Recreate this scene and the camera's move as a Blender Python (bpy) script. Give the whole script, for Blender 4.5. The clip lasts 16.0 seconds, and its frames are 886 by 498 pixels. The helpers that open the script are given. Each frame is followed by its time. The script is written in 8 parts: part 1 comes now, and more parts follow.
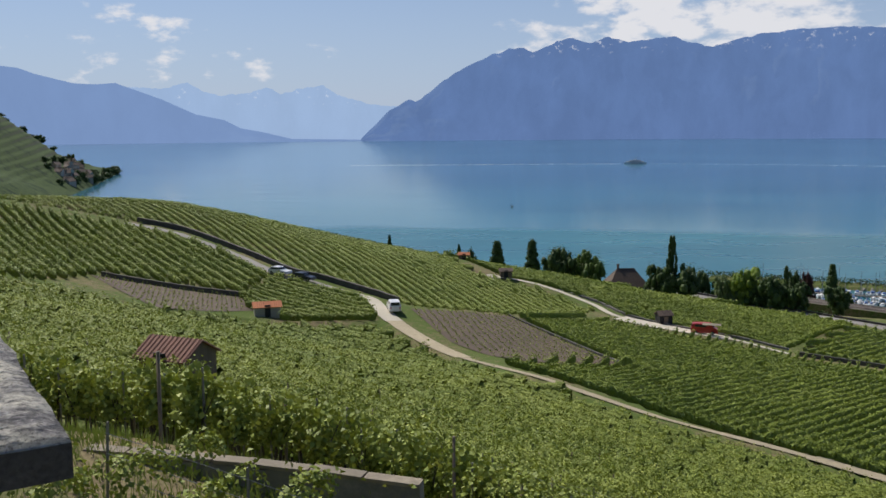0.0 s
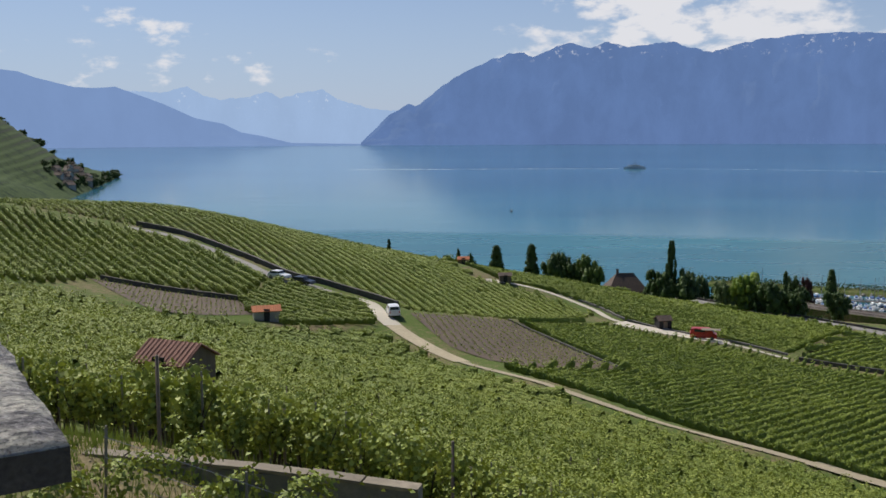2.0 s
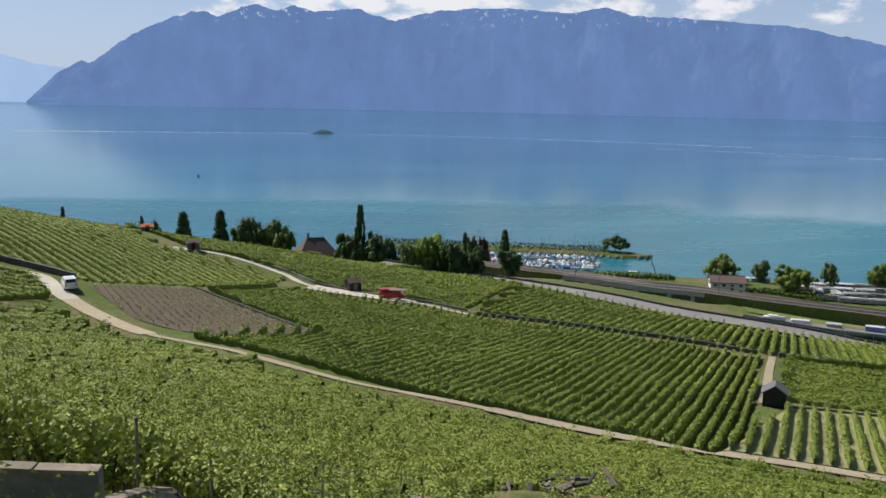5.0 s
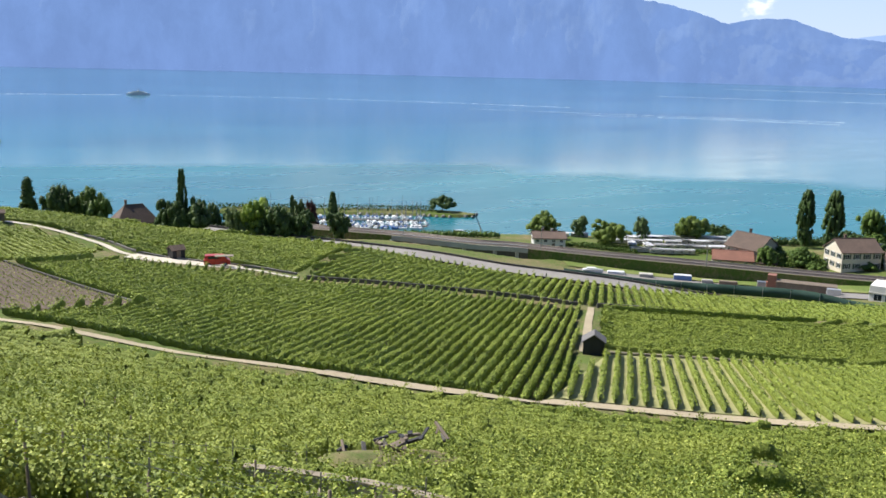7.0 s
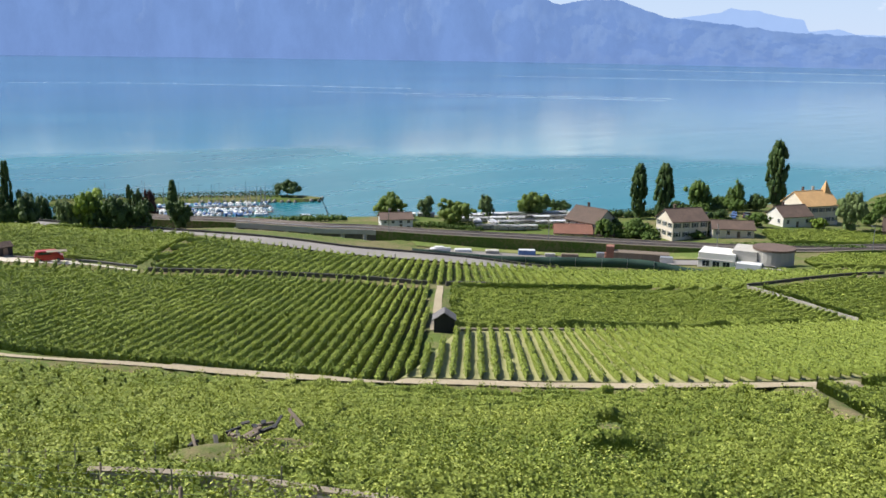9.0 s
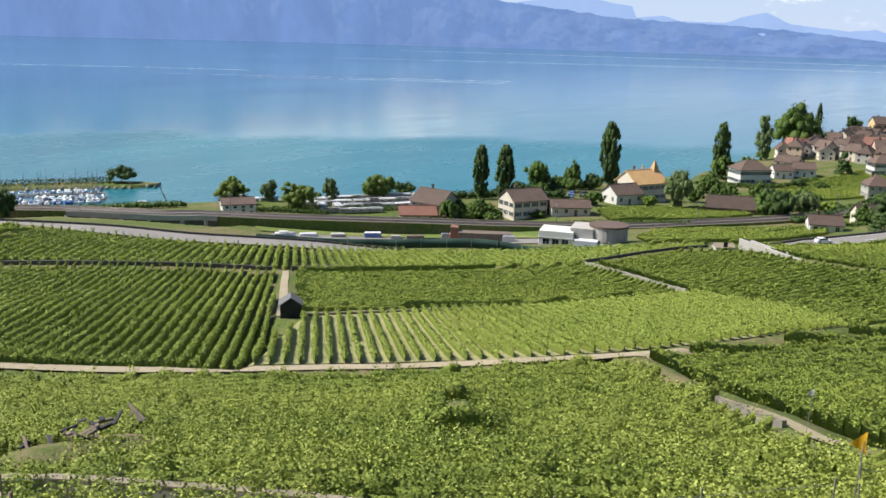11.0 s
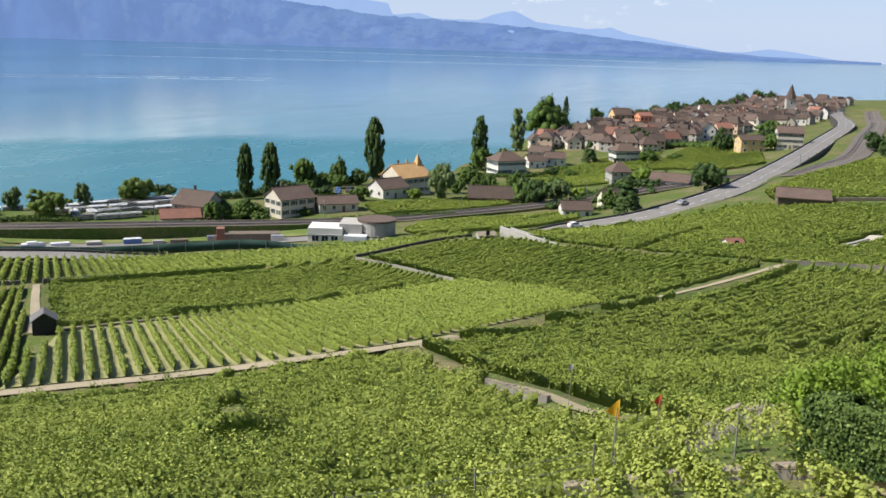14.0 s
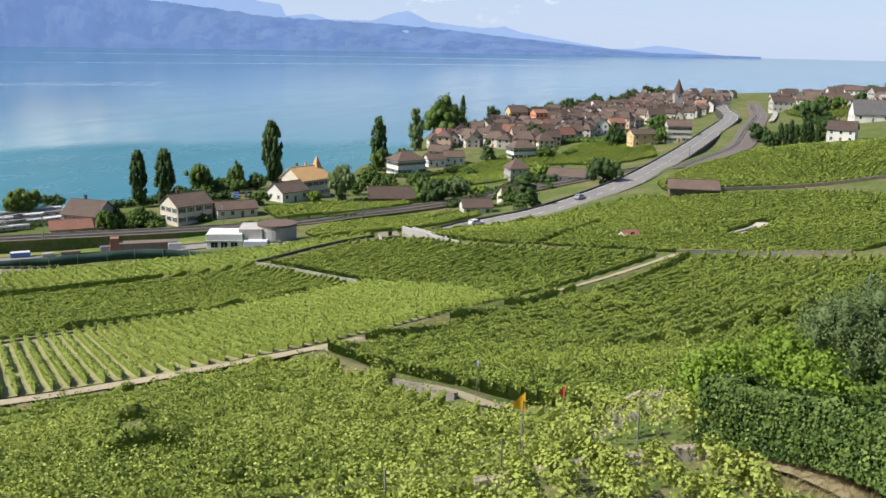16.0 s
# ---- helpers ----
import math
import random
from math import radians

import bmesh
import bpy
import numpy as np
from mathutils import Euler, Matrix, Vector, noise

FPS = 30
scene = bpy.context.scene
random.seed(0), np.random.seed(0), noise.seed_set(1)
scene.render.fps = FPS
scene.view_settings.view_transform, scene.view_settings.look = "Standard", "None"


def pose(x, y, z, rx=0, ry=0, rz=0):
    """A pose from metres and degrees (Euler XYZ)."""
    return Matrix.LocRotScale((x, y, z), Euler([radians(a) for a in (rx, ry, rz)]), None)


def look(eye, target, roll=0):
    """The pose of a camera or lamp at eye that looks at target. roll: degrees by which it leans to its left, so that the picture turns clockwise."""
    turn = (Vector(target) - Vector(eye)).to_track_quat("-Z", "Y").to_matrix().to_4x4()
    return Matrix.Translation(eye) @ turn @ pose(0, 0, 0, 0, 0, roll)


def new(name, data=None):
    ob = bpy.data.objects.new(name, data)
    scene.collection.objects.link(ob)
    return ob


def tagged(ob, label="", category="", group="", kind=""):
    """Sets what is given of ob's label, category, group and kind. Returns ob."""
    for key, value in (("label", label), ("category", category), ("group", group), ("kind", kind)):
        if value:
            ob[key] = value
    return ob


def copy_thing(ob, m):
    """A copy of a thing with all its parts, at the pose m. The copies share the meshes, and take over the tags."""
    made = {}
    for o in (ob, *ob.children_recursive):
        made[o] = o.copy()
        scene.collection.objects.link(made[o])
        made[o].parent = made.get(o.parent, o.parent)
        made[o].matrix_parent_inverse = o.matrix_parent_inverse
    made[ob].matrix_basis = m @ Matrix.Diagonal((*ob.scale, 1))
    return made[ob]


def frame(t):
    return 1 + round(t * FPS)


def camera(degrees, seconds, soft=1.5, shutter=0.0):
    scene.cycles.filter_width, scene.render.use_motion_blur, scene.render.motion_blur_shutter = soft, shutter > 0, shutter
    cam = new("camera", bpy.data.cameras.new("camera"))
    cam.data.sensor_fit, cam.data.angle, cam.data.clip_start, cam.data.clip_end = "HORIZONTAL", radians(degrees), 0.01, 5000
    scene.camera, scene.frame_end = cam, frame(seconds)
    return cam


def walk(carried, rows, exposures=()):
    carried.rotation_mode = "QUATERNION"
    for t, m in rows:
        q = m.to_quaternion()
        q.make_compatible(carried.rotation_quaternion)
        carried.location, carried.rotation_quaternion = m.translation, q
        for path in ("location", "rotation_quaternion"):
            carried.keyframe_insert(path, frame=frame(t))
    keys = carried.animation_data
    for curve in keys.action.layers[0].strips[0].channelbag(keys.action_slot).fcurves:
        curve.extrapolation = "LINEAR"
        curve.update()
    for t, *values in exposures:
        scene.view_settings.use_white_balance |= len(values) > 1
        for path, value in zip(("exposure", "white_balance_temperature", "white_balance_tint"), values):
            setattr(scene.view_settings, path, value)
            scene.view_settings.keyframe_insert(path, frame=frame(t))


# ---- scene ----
# ================= camera =================
EYE = 64.0                     # metres above the lake
ARM = 0.3                      # the camera is held in front of a turning body
cam = camera(51.0, 16.0, soft=1.6)
TURNS = [(0.0, 0, -7.46, -0.48), (0.5, -0.04, -7.26, -0.42), (1.0, 0.01, -7.22, -0.44), (1.5, 0.15, -7.26, -0.46),
         (2.0, -0.04, -7.19, -0.34), (2.5, -0.35, -7.09, -0.07), (3.0, -3.49, -7.05, 0.26), (3.5, -8.33, -7.31, 0.52),
         (4.0, -12.54, -7.93, 1.07), (4.5, -16.06, -8.64, 1.11), (7.0, -29.88, -11.34, 1.44), (7.5, -32.81, -11.85, 1.0),
         (8.0, -35.52, -11.96, 0.91), (10.5, -46.03, -12.93, 1.39), (11.0, -49.16, -13.1, 1.62), (11.5, -51.11, -13.27, 1.54),
         (12.0, -53.76, -13.12, 1.85), (12.5, -56.4, -12.93, 1.94), (13.0, -59.01, -12.74, 2.0), (13.5, -61.46, -12.69, 1.98),
         (14.0, -63.63, -12.89, 1.8), (14.5, -65.4, -12.88, 1.61), (15.0, -67.1, -12.73, 1.32), (15.5, -68.92, -12.65, 1.25),
         (16.0, -69.76, -12.73, 1.02)]


def held(yaw, pitch, roll):
    a, b = radians(yaw), radians(pitch)
    eye = Vector((-math.sin(a) * ARM, math.cos(a) * ARM - ARM, EYE))
    way = Vector((-math.sin(a) * math.cos(b), math.cos(a) * math.cos(b), math.sin(b)))
    return look(eye, eye + way, roll)


walk(cam, [(t, held(a, b, c)) for t, a, b, c in TURNS],
     exposures=[(0.0, -0.13), (2.5, -0.13), (4.5, -0.06), (7.0, 0.68), (8.2, 0.6), (10.5, 0.53), (13.5, 0.42), (16.0, 0.45)])

# ================= light =================
SUN_YAW, SUN_EL = 34.0, 47.0   # to the left of the first view, high
sun_way = Vector((-math.sin(radians(SUN_YAW)) * math.cos(radians(SUN_EL)),
                  math.cos(radians(SUN_YAW)) * math.cos(radians(SUN_EL)), math.sin(radians(SUN_EL))))
sun = new("sun", bpy.data.lights.new("sun", "SUN"))
sun.data.energy, sun.data.angle, sun.data.color = 5.0, radians(0.6), (1.0, 0.95, 0.86)
sun.matrix_world = look(sun_way * 500, (0, 0, 0))

world = bpy.data.worlds.new("sky")
scene.world = world
world.use_nodes = True
wt = world.node_tree
wt.nodes.clear()


def wn(kind, **kw):
    n = wt.nodes.new(kind)
    for k, v in kw.items():
        n.inputs[k].default_value = v
    return n


sky = wt.nodes.new("ShaderNodeTexSky")
sky.sky_type = "NISHITA"
sky.sun_disc, sky.sun_elevation, sky.sun_rotation = False, radians(SUN_EL), radians(-SUN_YAW)
sky.altitude, sky.air_density, sky.dust_density, sky.ozone_density = 400, 1.0, 0.25, 2.5
coord = wt.nodes.new("ShaderNodeTexCoord")
place = wn("ShaderNodeMapping", Scale=(1.0, 1.0, 2.2), Location=(0.35, 0.1, 0.0))
wt.links.new(coord.outputs["Generated"], place.inputs["Vector"])
puffs = wn("ShaderNodeTexNoise", Scale=19.0, Detail=9.0, Roughness=0.58, Distortion=0.1)
banks = wn("ShaderNodeTexNoise", Scale=4.5, Detail=3.0, Roughness=0.5)
for n in (puffs, banks):
    wt.links.new(place.outputs["Vector"], n.inputs["Vector"])
mul = wt.nodes.new("ShaderNodeMath")
mul.operation = "MULTIPLY"
wt.links.new(puffs.outputs["Fac"], mul.inputs[0])
wt.links.new(banks.outputs["Fac"], mul.inputs[1])
ramp = wt.nodes.new("ShaderNodeMapRange")
ramp.interpolation_type = "SMOOTHSTEP"
ramp.inputs["From Min"].default_value, ramp.inputs["From Max"].default_value = 0.325, 0.42
bank = wt.nodes.new("ShaderNodeVectorMath")          # fair-weather cumulus gathers over the near range
bank.operation = "DOT_PRODUCT"
bank.inputs[1].default_value = Vector((math.sin(radians(26)) * 0.98, math.cos(radians(26)) * 0.98, 0.2)).normalized()
wt.links.new(coord.outputs["Generated"], bank.inputs[0])
gather = wt.nodes.new("ShaderNodeMapRange")
for key, val in (("From Min", 0.86), ("From Max", 0.995), ("To Min", 0.0), ("To Max", 0.115)):
    gather.inputs[key].default_value = val
wt.links.new(bank.outputs["Value"], gather.inputs["Value"])
both = wt.nodes.new("ShaderNodeMath")
wt.links.new(mul.outputs[0], both.inputs[0])
wt.links.new(gather.outputs["Result"], both.inputs[1])
clear = wt.nodes.new("ShaderNodeSeparateXYZ")        # blue overhead, clouds low over the mountains
wt.links.new(coord.outputs["Generated"], clear.inputs["Vector"])
open_ = wt.nodes.new("ShaderNodeMapRange")
for key, val in (("From Min", 0.34), ("From Max", 0.6), ("To Min", 1.0), ("To Max", 0.3)):
    open_.inputs[key].default_value = val
wt.links.new(clear.outputs["Z"], open_.inputs["Value"])
thin = wt.nodes.new("ShaderNodeMath")
thin.operation = "MULTIPLY"
wt.links.new(both.outputs[0], thin.inputs[0])
wt.links.new(open_.outputs["Result"], thin.inputs[1])
wt.links.new(thin.outputs[0], ramp.inputs["Value"])
cloudy = wt.nodes.new("ShaderNodeMix")
cloudy.data_type = "RGBA"
cloudy.inputs["B"].default_value = (10.5, 10.6, 11.2, 1)
wt.links.new(ramp.outputs["Result"], cloudy.inputs["Factor"])
tint = wt.nodes.new("ShaderNodeMix")
tint.data_type, tint.blend_type = "RGBA", "MULTIPLY"
tint.inputs["Factor"].default_value = 1.0
tint.inputs["B"].default_value = (0.95, 0.98, 1.12, 1)      # the camera's cool daylight balance
wt.links.new(sky.outputs["Color"], tint.inputs["A"])
rise = wt.nodes.new("ShaderNodeSeparateXYZ")
wt.links.new(coord.outputs["Generated"], rise.inputs["Vector"])
veil = wt.nodes.new("ShaderNodeMapRange")
veil.interpolation_type = "SMOOTHSTEP"
for key, val in (("From Min", -0.05), ("From Max", 0.32), ("To Min", 0.85), ("To Max", 0.0)):
    veil.inputs[key].default_value = val
wt.links.new(rise.outputs["Z"], veil.inputs["Value"])
hazy = wt.nodes.new("ShaderNodeMix")
hazy.data_type = "RGBA"
hazy.inputs["B"].default_value = (5.5, 6.8, 9.3, 1)
wt.links.new(veil.outputs["Result"], hazy.inputs["Factor"])
wt.links.new(tint.outputs["Result"], hazy.inputs["A"])
wt.links.new(hazy.outputs["Result"], cloudy.inputs["A"])
back = wn("ShaderNodeBackground", Strength=0.077)
wt.links.new(cloudy.outputs["Result"], back.inputs["Color"])
wout = wt.nodes.new("ShaderNodeOutputWorld")
wt.links.new(back.outputs["Background"], wout.inputs["Surface"])


# ================= materials =================
def material(name):
    m = bpy.data.materials.new(name)
    m.use_nodes = True
    m.node_tree.nodes.clear()
    return m, m.node_tree


def node(tree, kind, links=(), **kw):
    n = tree.nodes.new(kind)
    for k, v in kw.items():
        n.inputs[k].default_value = v
    for a, b in links:
        tree.links.new(a, n.inputs[b])
    return n


def rgb(c):
    return (*c, 1.0)


def mix(tree, fac, a, b):
    n = tree.nodes.new("ShaderNodeMix")
    n.data_type = "RGBA"
    for key, v in (("Factor", fac), ("A", a), ("B", b)):
        if isinstance(v, bpy.types.NodeSocket):
            tree.links.new(v, n.inputs[key])
        else:
            n.inputs[key].default_value = v
    return n.outputs["Result"]


def spread(tree, value, lo, hi):
    n = node(tree, "ShaderNodeMapRange", [(value, "Value")])
    n.inputs["From Min"].default_value, n.inputs["From Max"].default_value = lo, hi
    return n.outputs["Result"]


def surface(name, light, dark, rough=0.85, fine=8.0, coarse=0.6, bump=0.3, metal=0.0, shift=0.25, stretch=(1, 1, 1), dist=0.02):
    """A worn opaque surface: grain at one scale, stains at another, a little change from piece to piece."""
    m, t = material(name)
    pos = node(t, "ShaderNodeNewGeometry")
    mp = node(t, "ShaderNodeMapping", [(pos.outputs["Position"], "Vector")], Scale=stretch)
    a = node(t, "ShaderNodeTexNoise", [(mp.outputs["Vector"], "Vector")], Scale=fine, Detail=5.0, Roughness=0.65)
    b = node(t, "ShaderNodeTexNoise", [(mp.outputs["Vector"], "Vector")], Scale=coarse, Detail=3.0, Roughness=0.55)
    info = node(t, "ShaderNodeObjectInfo")
    c1 = mix(t, spread(t, a.outputs["Fac"], 0.3, 0.7), rgb(dark), rgb(light))
    c2 = mix(t, spread(t, b.outputs["Fac"], 0.35, 0.7), c1, rgb([0.6 * x + 0.4 * y * 0.7 for x, y in zip(dark, light)]))
    hsv = node(t, "ShaderNodeHueSaturation", [(c2, "Color")])
    t.links.new(node(t, "ShaderNodeMapRange", [(info.outputs["Random"], "Value")],
                     **{"To Min": 1 - shift / 2, "To Max": 1 + shift / 2}).outputs["Result"], hsv.inputs["Value"])
    bm_ = node(t, "ShaderNodeBump", [(a.outputs["Fac"], "Height")], Strength=bump, Distance=dist)
    p = node(t, "ShaderNodeBsdfPrincipled", [(hsv.outputs["Color"], "Base Color"), (bm_.outputs["Normal"], "Normal")],
             Roughness=rough, Metallic=metal)
    node(t, "ShaderNodeOutputMaterial", [(p.outputs["BSDF"], "Surface")])
    return m


def foliage(name, a, b, c, through_light=0.2, patch=0.05, object_tone=False):
    """Leaves: three greens spread leaf by leaf, paler and darker patches, light passing through."""
    m, t = material(name)
    g = node(t, "ShaderNodeNewGeometry")
    n = node(t, "ShaderNodeTexNoise", [(g.outputs["Position"], "Vector")], Scale=patch, Detail=4.0, Roughness=0.6)
    r = g.outputs["Random Per Island"]
    c1 = mix(t, spread(t, r, 0.0, 0.75), rgb(a), rgb(b))
    c2 = mix(t, spread(t, r, 0.75, 1.0), c1, rgb(c))
    c3 = mix(t, spread(t, n.outputs["Fac"], 0.35, 0.7), c2, rgb([0.55 * x + 0.45 * y for x, y in zip(b, c)]))
    d = node(t, "ShaderNodeBsdfPrincipled", [(c3, "Base Color")], Roughness=0.55)
    d.inputs["Specular IOR Level"].default_value = 0.15
    hs = node(t, "ShaderNodeHueSaturation", [(c3, "Color")], Hue=0.485, Saturation=1.1, Value=1.25)
    tr = node(t, "ShaderNodeBsdfTranslucent", [(hs.outputs["Color"], "Color")])
    s = node(t, "ShaderNodeMixShader", [(d.outputs["BSDF"], 1), (tr.outputs["BSDF"], 2)], Fac=through_light)
    node(t, "ShaderNodeOutputMaterial", [(s.outputs["Shader"], "Surface")])
    return m


VINE = foliage("vine_leaf", (0.075, 0.118, 0.022), (0.225, 0.285, 0.05), (0.5, 0.53, 0.13), 0.1)
VINE_FAR = foliage("vine_leaf_far", (0.1, 0.15, 0.027), (0.225, 0.29, 0.048), (0.4, 0.45, 0.095), 0.07, patch=0.03)


def leafy_body():
    """Dense leaves inside a vine row: mottled greens and deep relief."""
    m, t = material("vine_row_inside")
    g = node(t, "ShaderNodeNewGeometry")
    fine = node(t, "ShaderNodeTexNoise", [(g.outputs["Position"], "Vector")], Scale=5.5, Detail=4.0, Roughness=0.7)
    wide_ = node(t, "ShaderNodeTexNoise", [(g.outputs["Position"], "Vector")], Scale=0.05, Detail=4.0, Roughness=0.6)
    c = mix(t, spread(t, fine.outputs["Fac"], 0.33, 0.68), (0.095, 0.14, 0.024, 1), (0.25, 0.31, 0.05, 1))
    c = mix(t, spread(t, wide_.outputs["Fac"], 0.4, 0.8), c, (0.24, 0.28, 0.055, 1))
    b = node(t, "ShaderNodeBump", [(fine.outputs["Fac"], "Height")], Strength=1.0, Distance=0.2)
    p = node(t, "ShaderNodeBsdfPrincipled", [(c, "Base Color"), (b.outputs["Normal"], "Normal")], Roughness=0.6)
    p.inputs["Specular IOR Level"].default_value = 0.15
    node(t, "ShaderNodeOutputMaterial", [(p.outputs["BSDF"], "Surface")])
    return m


VINE_BODY = leafy_body()
GRASS = foliage("grass_blade", (0.09, 0.16, 0.03), (0.15, 0.22, 0.045), (0.26, 0.27, 0.09), patch=0.2)
TREE = foliage("tree_leaf", (0.04, 0.08, 0.018), (0.08, 0.135, 0.028), (0.13, 0.19, 0.04), 0.2, patch=0.3)
TREE_DARK = foliage("dark_tree_leaf", (0.026, 0.055, 0.017), (0.05, 0.088, 0.025), (0.085, 0.13, 0.035), 0.15, patch=0.3)
TREE_LIGHT = foliage("pale_tree_leaf", (0.11, 0.18, 0.03), (0.17, 0.25, 0.04), (0.26, 0.34, 0.07), 0.3)
LIME = foliage("lime_green_leaf", (0.09, 0.165, 0.022), (0.15, 0.24, 0.03), (0.27, 0.37, 0.055), 0.2)
DRYGRASS = foliage("dry_grass_blade", (0.3, 0.25, 0.11), (0.42, 0.35, 0.16), (0.52, 0.45, 0.24), 0.2)
DRYBANK = surface("dry_bank_earth", (0.46, 0.39, 0.24), (0.25, 0.21, 0.12), fine=14, coarse=1.2, bump=0.8)
STRAW = surface("dry_straw_ground", (0.4, 0.36, 0.17), (0.21, 0.23, 0.085), fine=5, coarse=0.35, bump=0.6)
# rough stone whose near-black colour holds the shade of the parapet's sides and base
SHADE_STONE = surface("shade_black_stone", (0.085, 0.08, 0.08), (0.02, 0.019, 0.02), fine=70, coarse=9, bump=0.9, shift=0.6, dist=0.006)
WILLOW = foliage("willow_leaf", (0.09, 0.14, 0.03), (0.14, 0.2, 0.045), (0.2, 0.26, 0.07), 0.35)
GREYLEAF = foliage("grey_green_leaf", (0.075, 0.115, 0.042), (0.12, 0.17, 0.062), (0.19, 0.245, 0.095), 0.2)
PURPLE = foliage("purple_leaf", (0.04, 0.02, 0.02), (0.07, 0.03, 0.03), (0.1, 0.05, 0.04), 0.25)
BARK = surface("bark", (0.16, 0.12, 0.09), (0.06, 0.045, 0.035), fine=12)
VINEWOOD = surface("vine_wood", (0.1, 0.075, 0.055), (0.035, 0.025, 0.02), fine=30)
SOIL = surface("dry_soil", (0.155, 0.105, 0.066), (0.085, 0.058, 0.037), fine=3.0, coarse=0.15, bump=0.6, dist=0.05)
TRACK = surface("pale_track", (0.52, 0.43, 0.29), (0.3, 0.25, 0.155), fine=2.5, coarse=0.12, bump=0.25)
WHITE_TRACK = surface("concrete_track", (0.62, 0.56, 0.45), (0.46, 0.41, 0.32), fine=1.5, coarse=0.12, bump=0.15)
ASPHALT = surface("worn_asphalt", (0.29, 0.27, 0.245), (0.2, 0.185, 0.17), fine=2.5, coarse=0.08, bump=0.15)
CONCRETE = surface("concrete", (0.5, 0.48, 0.44), (0.34, 0.32, 0.29), fine=3, coarse=0.3)
STONE = surface("wall_stone", (0.36, 0.33, 0.28), (0.16, 0.15, 0.13), fine=6, coarse=0.8, bump=0.8, shift=0.5)
STONE_DARK = surface("dark_wall_stone", (0.13, 0.12, 0.1), (0.05, 0.045, 0.04), fine=5, coarse=0.5, bump=0.8, shift=0.5)
WALLSTONE_PALE = surface("pale_coping", (0.36, 0.3, 0.22), (0.17, 0.14, 0.1), fine=4, coarse=0.5, shift=0.3)
BALLAST = surface("track_ballast", (0.2, 0.165, 0.135), (0.1, 0.085, 0.07), fine=5, coarse=0.2, bump=0.6)
STEEL = surface("grey_steel", (0.4, 0.41, 0.42), (0.25, 0.26, 0.27), rough=0.45, metal=0.7, fine=20, bump=0.05)
RAILSTEEL = surface("rail_steel", (0.35, 0.3, 0.27), (0.2, 0.15, 0.12), rough=0.4, metal=0.8, fine=20, bump=0.05)
WOOD_DARK = surface("black_stained_wood", (0.028, 0.027, 0.03), (0.012, 0.012, 0.013), rough=0.75, fine=5, stretch=(4, 4, 0.4))
WOOD = surface("weathered_wood", (0.24, 0.19, 0.14), (0.12, 0.09, 0.065), fine=6, stretch=(4, 4, 0.5))
POSTWOOD = surface("grey_post", (0.3, 0.28, 0.25), (0.16, 0.15, 0.13), fine=10)
TILE_RED = surface("red_clay_tile", (0.32, 0.15, 0.1), (0.2, 0.09, 0.065), fine=3, coarse=0.4, shift=0.5)
TILE_ORANGE = surface("orange_clay_tile", (0.6, 0.22, 0.09), (0.42, 0.14, 0.06), fine=3, coarse=0.4, shift=0.25)
TILE_BROWN = surface("brown_clay_tile", (0.15, 0.1, 0.074), (0.075, 0.053, 0.043), fine=2.5, coarse=0.4, shift=0.7)
TILE_YELLOW = surface("new_yellow_tile", (0.72, 0.45, 0.2), (0.6, 0.35, 0.15), fine=2, coarse=0.3, shift=0.1)
TILE_GREY = surface("slate", (0.17, 0.16, 0.16), (0.1, 0.095, 0.095), fine=2, coarse=0.3, shift=0.3)
PLASTER = surface("cream_plaster", (0.72, 0.66, 0.54), (0.6, 0.53, 0.42), fine=2, coarse=0.25, bump=0.1, shift=0.25)
PLASTER_WHITE = surface("white_plaster", (0.82, 0.8, 0.75), (0.7, 0.67, 0.61), fine=2, coarse=0.25, bump=0.1, shift=0.15)
PLASTER_PINK = surface("pink_plaster", (0.68, 0.5, 0.38), (0.56, 0.4, 0.3), fine=2, coarse=0.25, bump=0.1, shift=0.25)
PLASTER_GREY = surface("grey_plaster", (0.5, 0.47, 0.42), (0.38, 0.36, 0.32), fine=2, coarse=0.25, bump=0.1, shift=0.3)
PLASTER_OCHRE = surface("ochre_plaster", (0.72, 0.52, 0.26), (0.6, 0.42, 0.2), fine=2, coarse=0.25, bump=0.1, shift=0.2)
PLASTER_ORANGE = surface("orange_plaster", (0.8, 0.36, 0.2), (0.68, 0.28, 0.15), fine=2, coarse=0.25, bump=0.1, shift=0.1)
PAINT_WHITE = surface("white_paint", (0.82, 0.82, 0.82), (0.74, 0.74, 0.75), rough=0.35, fine=4, bump=0.03, shift=0.15)
PAINT_BLUE = surface("blue_cover", (0.12, 0.22, 0.45), (0.08, 0.15, 0.33), rough=0.6, fine=4, bump=0.1)
PAINT_RED = surface("red_paint", (0.55, 0.035, 0.025), (0.42, 0.025, 0.02), rough=0.35, fine=4, bump=0.02)
PAINT_DARK = surface("dark_paint", (0.03, 0.035, 0.05), (0.02, 0.022, 0.03), rough=0.3, fine=4, bump=0.02)
PAINT_SILVER = surface("silver_paint", (0.6, 0.61, 0.63), (0.5, 0.51, 0.53), rough=0.3, metal=0.4, fine=4, bump=0.02)
SHUTTER = surface("green_shutter", (0.07, 0.1, 0.075), (0.045, 0.065, 0.05), rough=0.6, fine=5, bump=0.1)
RUBBER = surface("tyre_rubber", (0.025, 0.025, 0.025), (0.015, 0.015, 0.015), rough=0.8)
NET = surface("green_net", (0.02, 0.07, 0.05), (0.012, 0.045, 0.032), rough=0.8, fine=3)
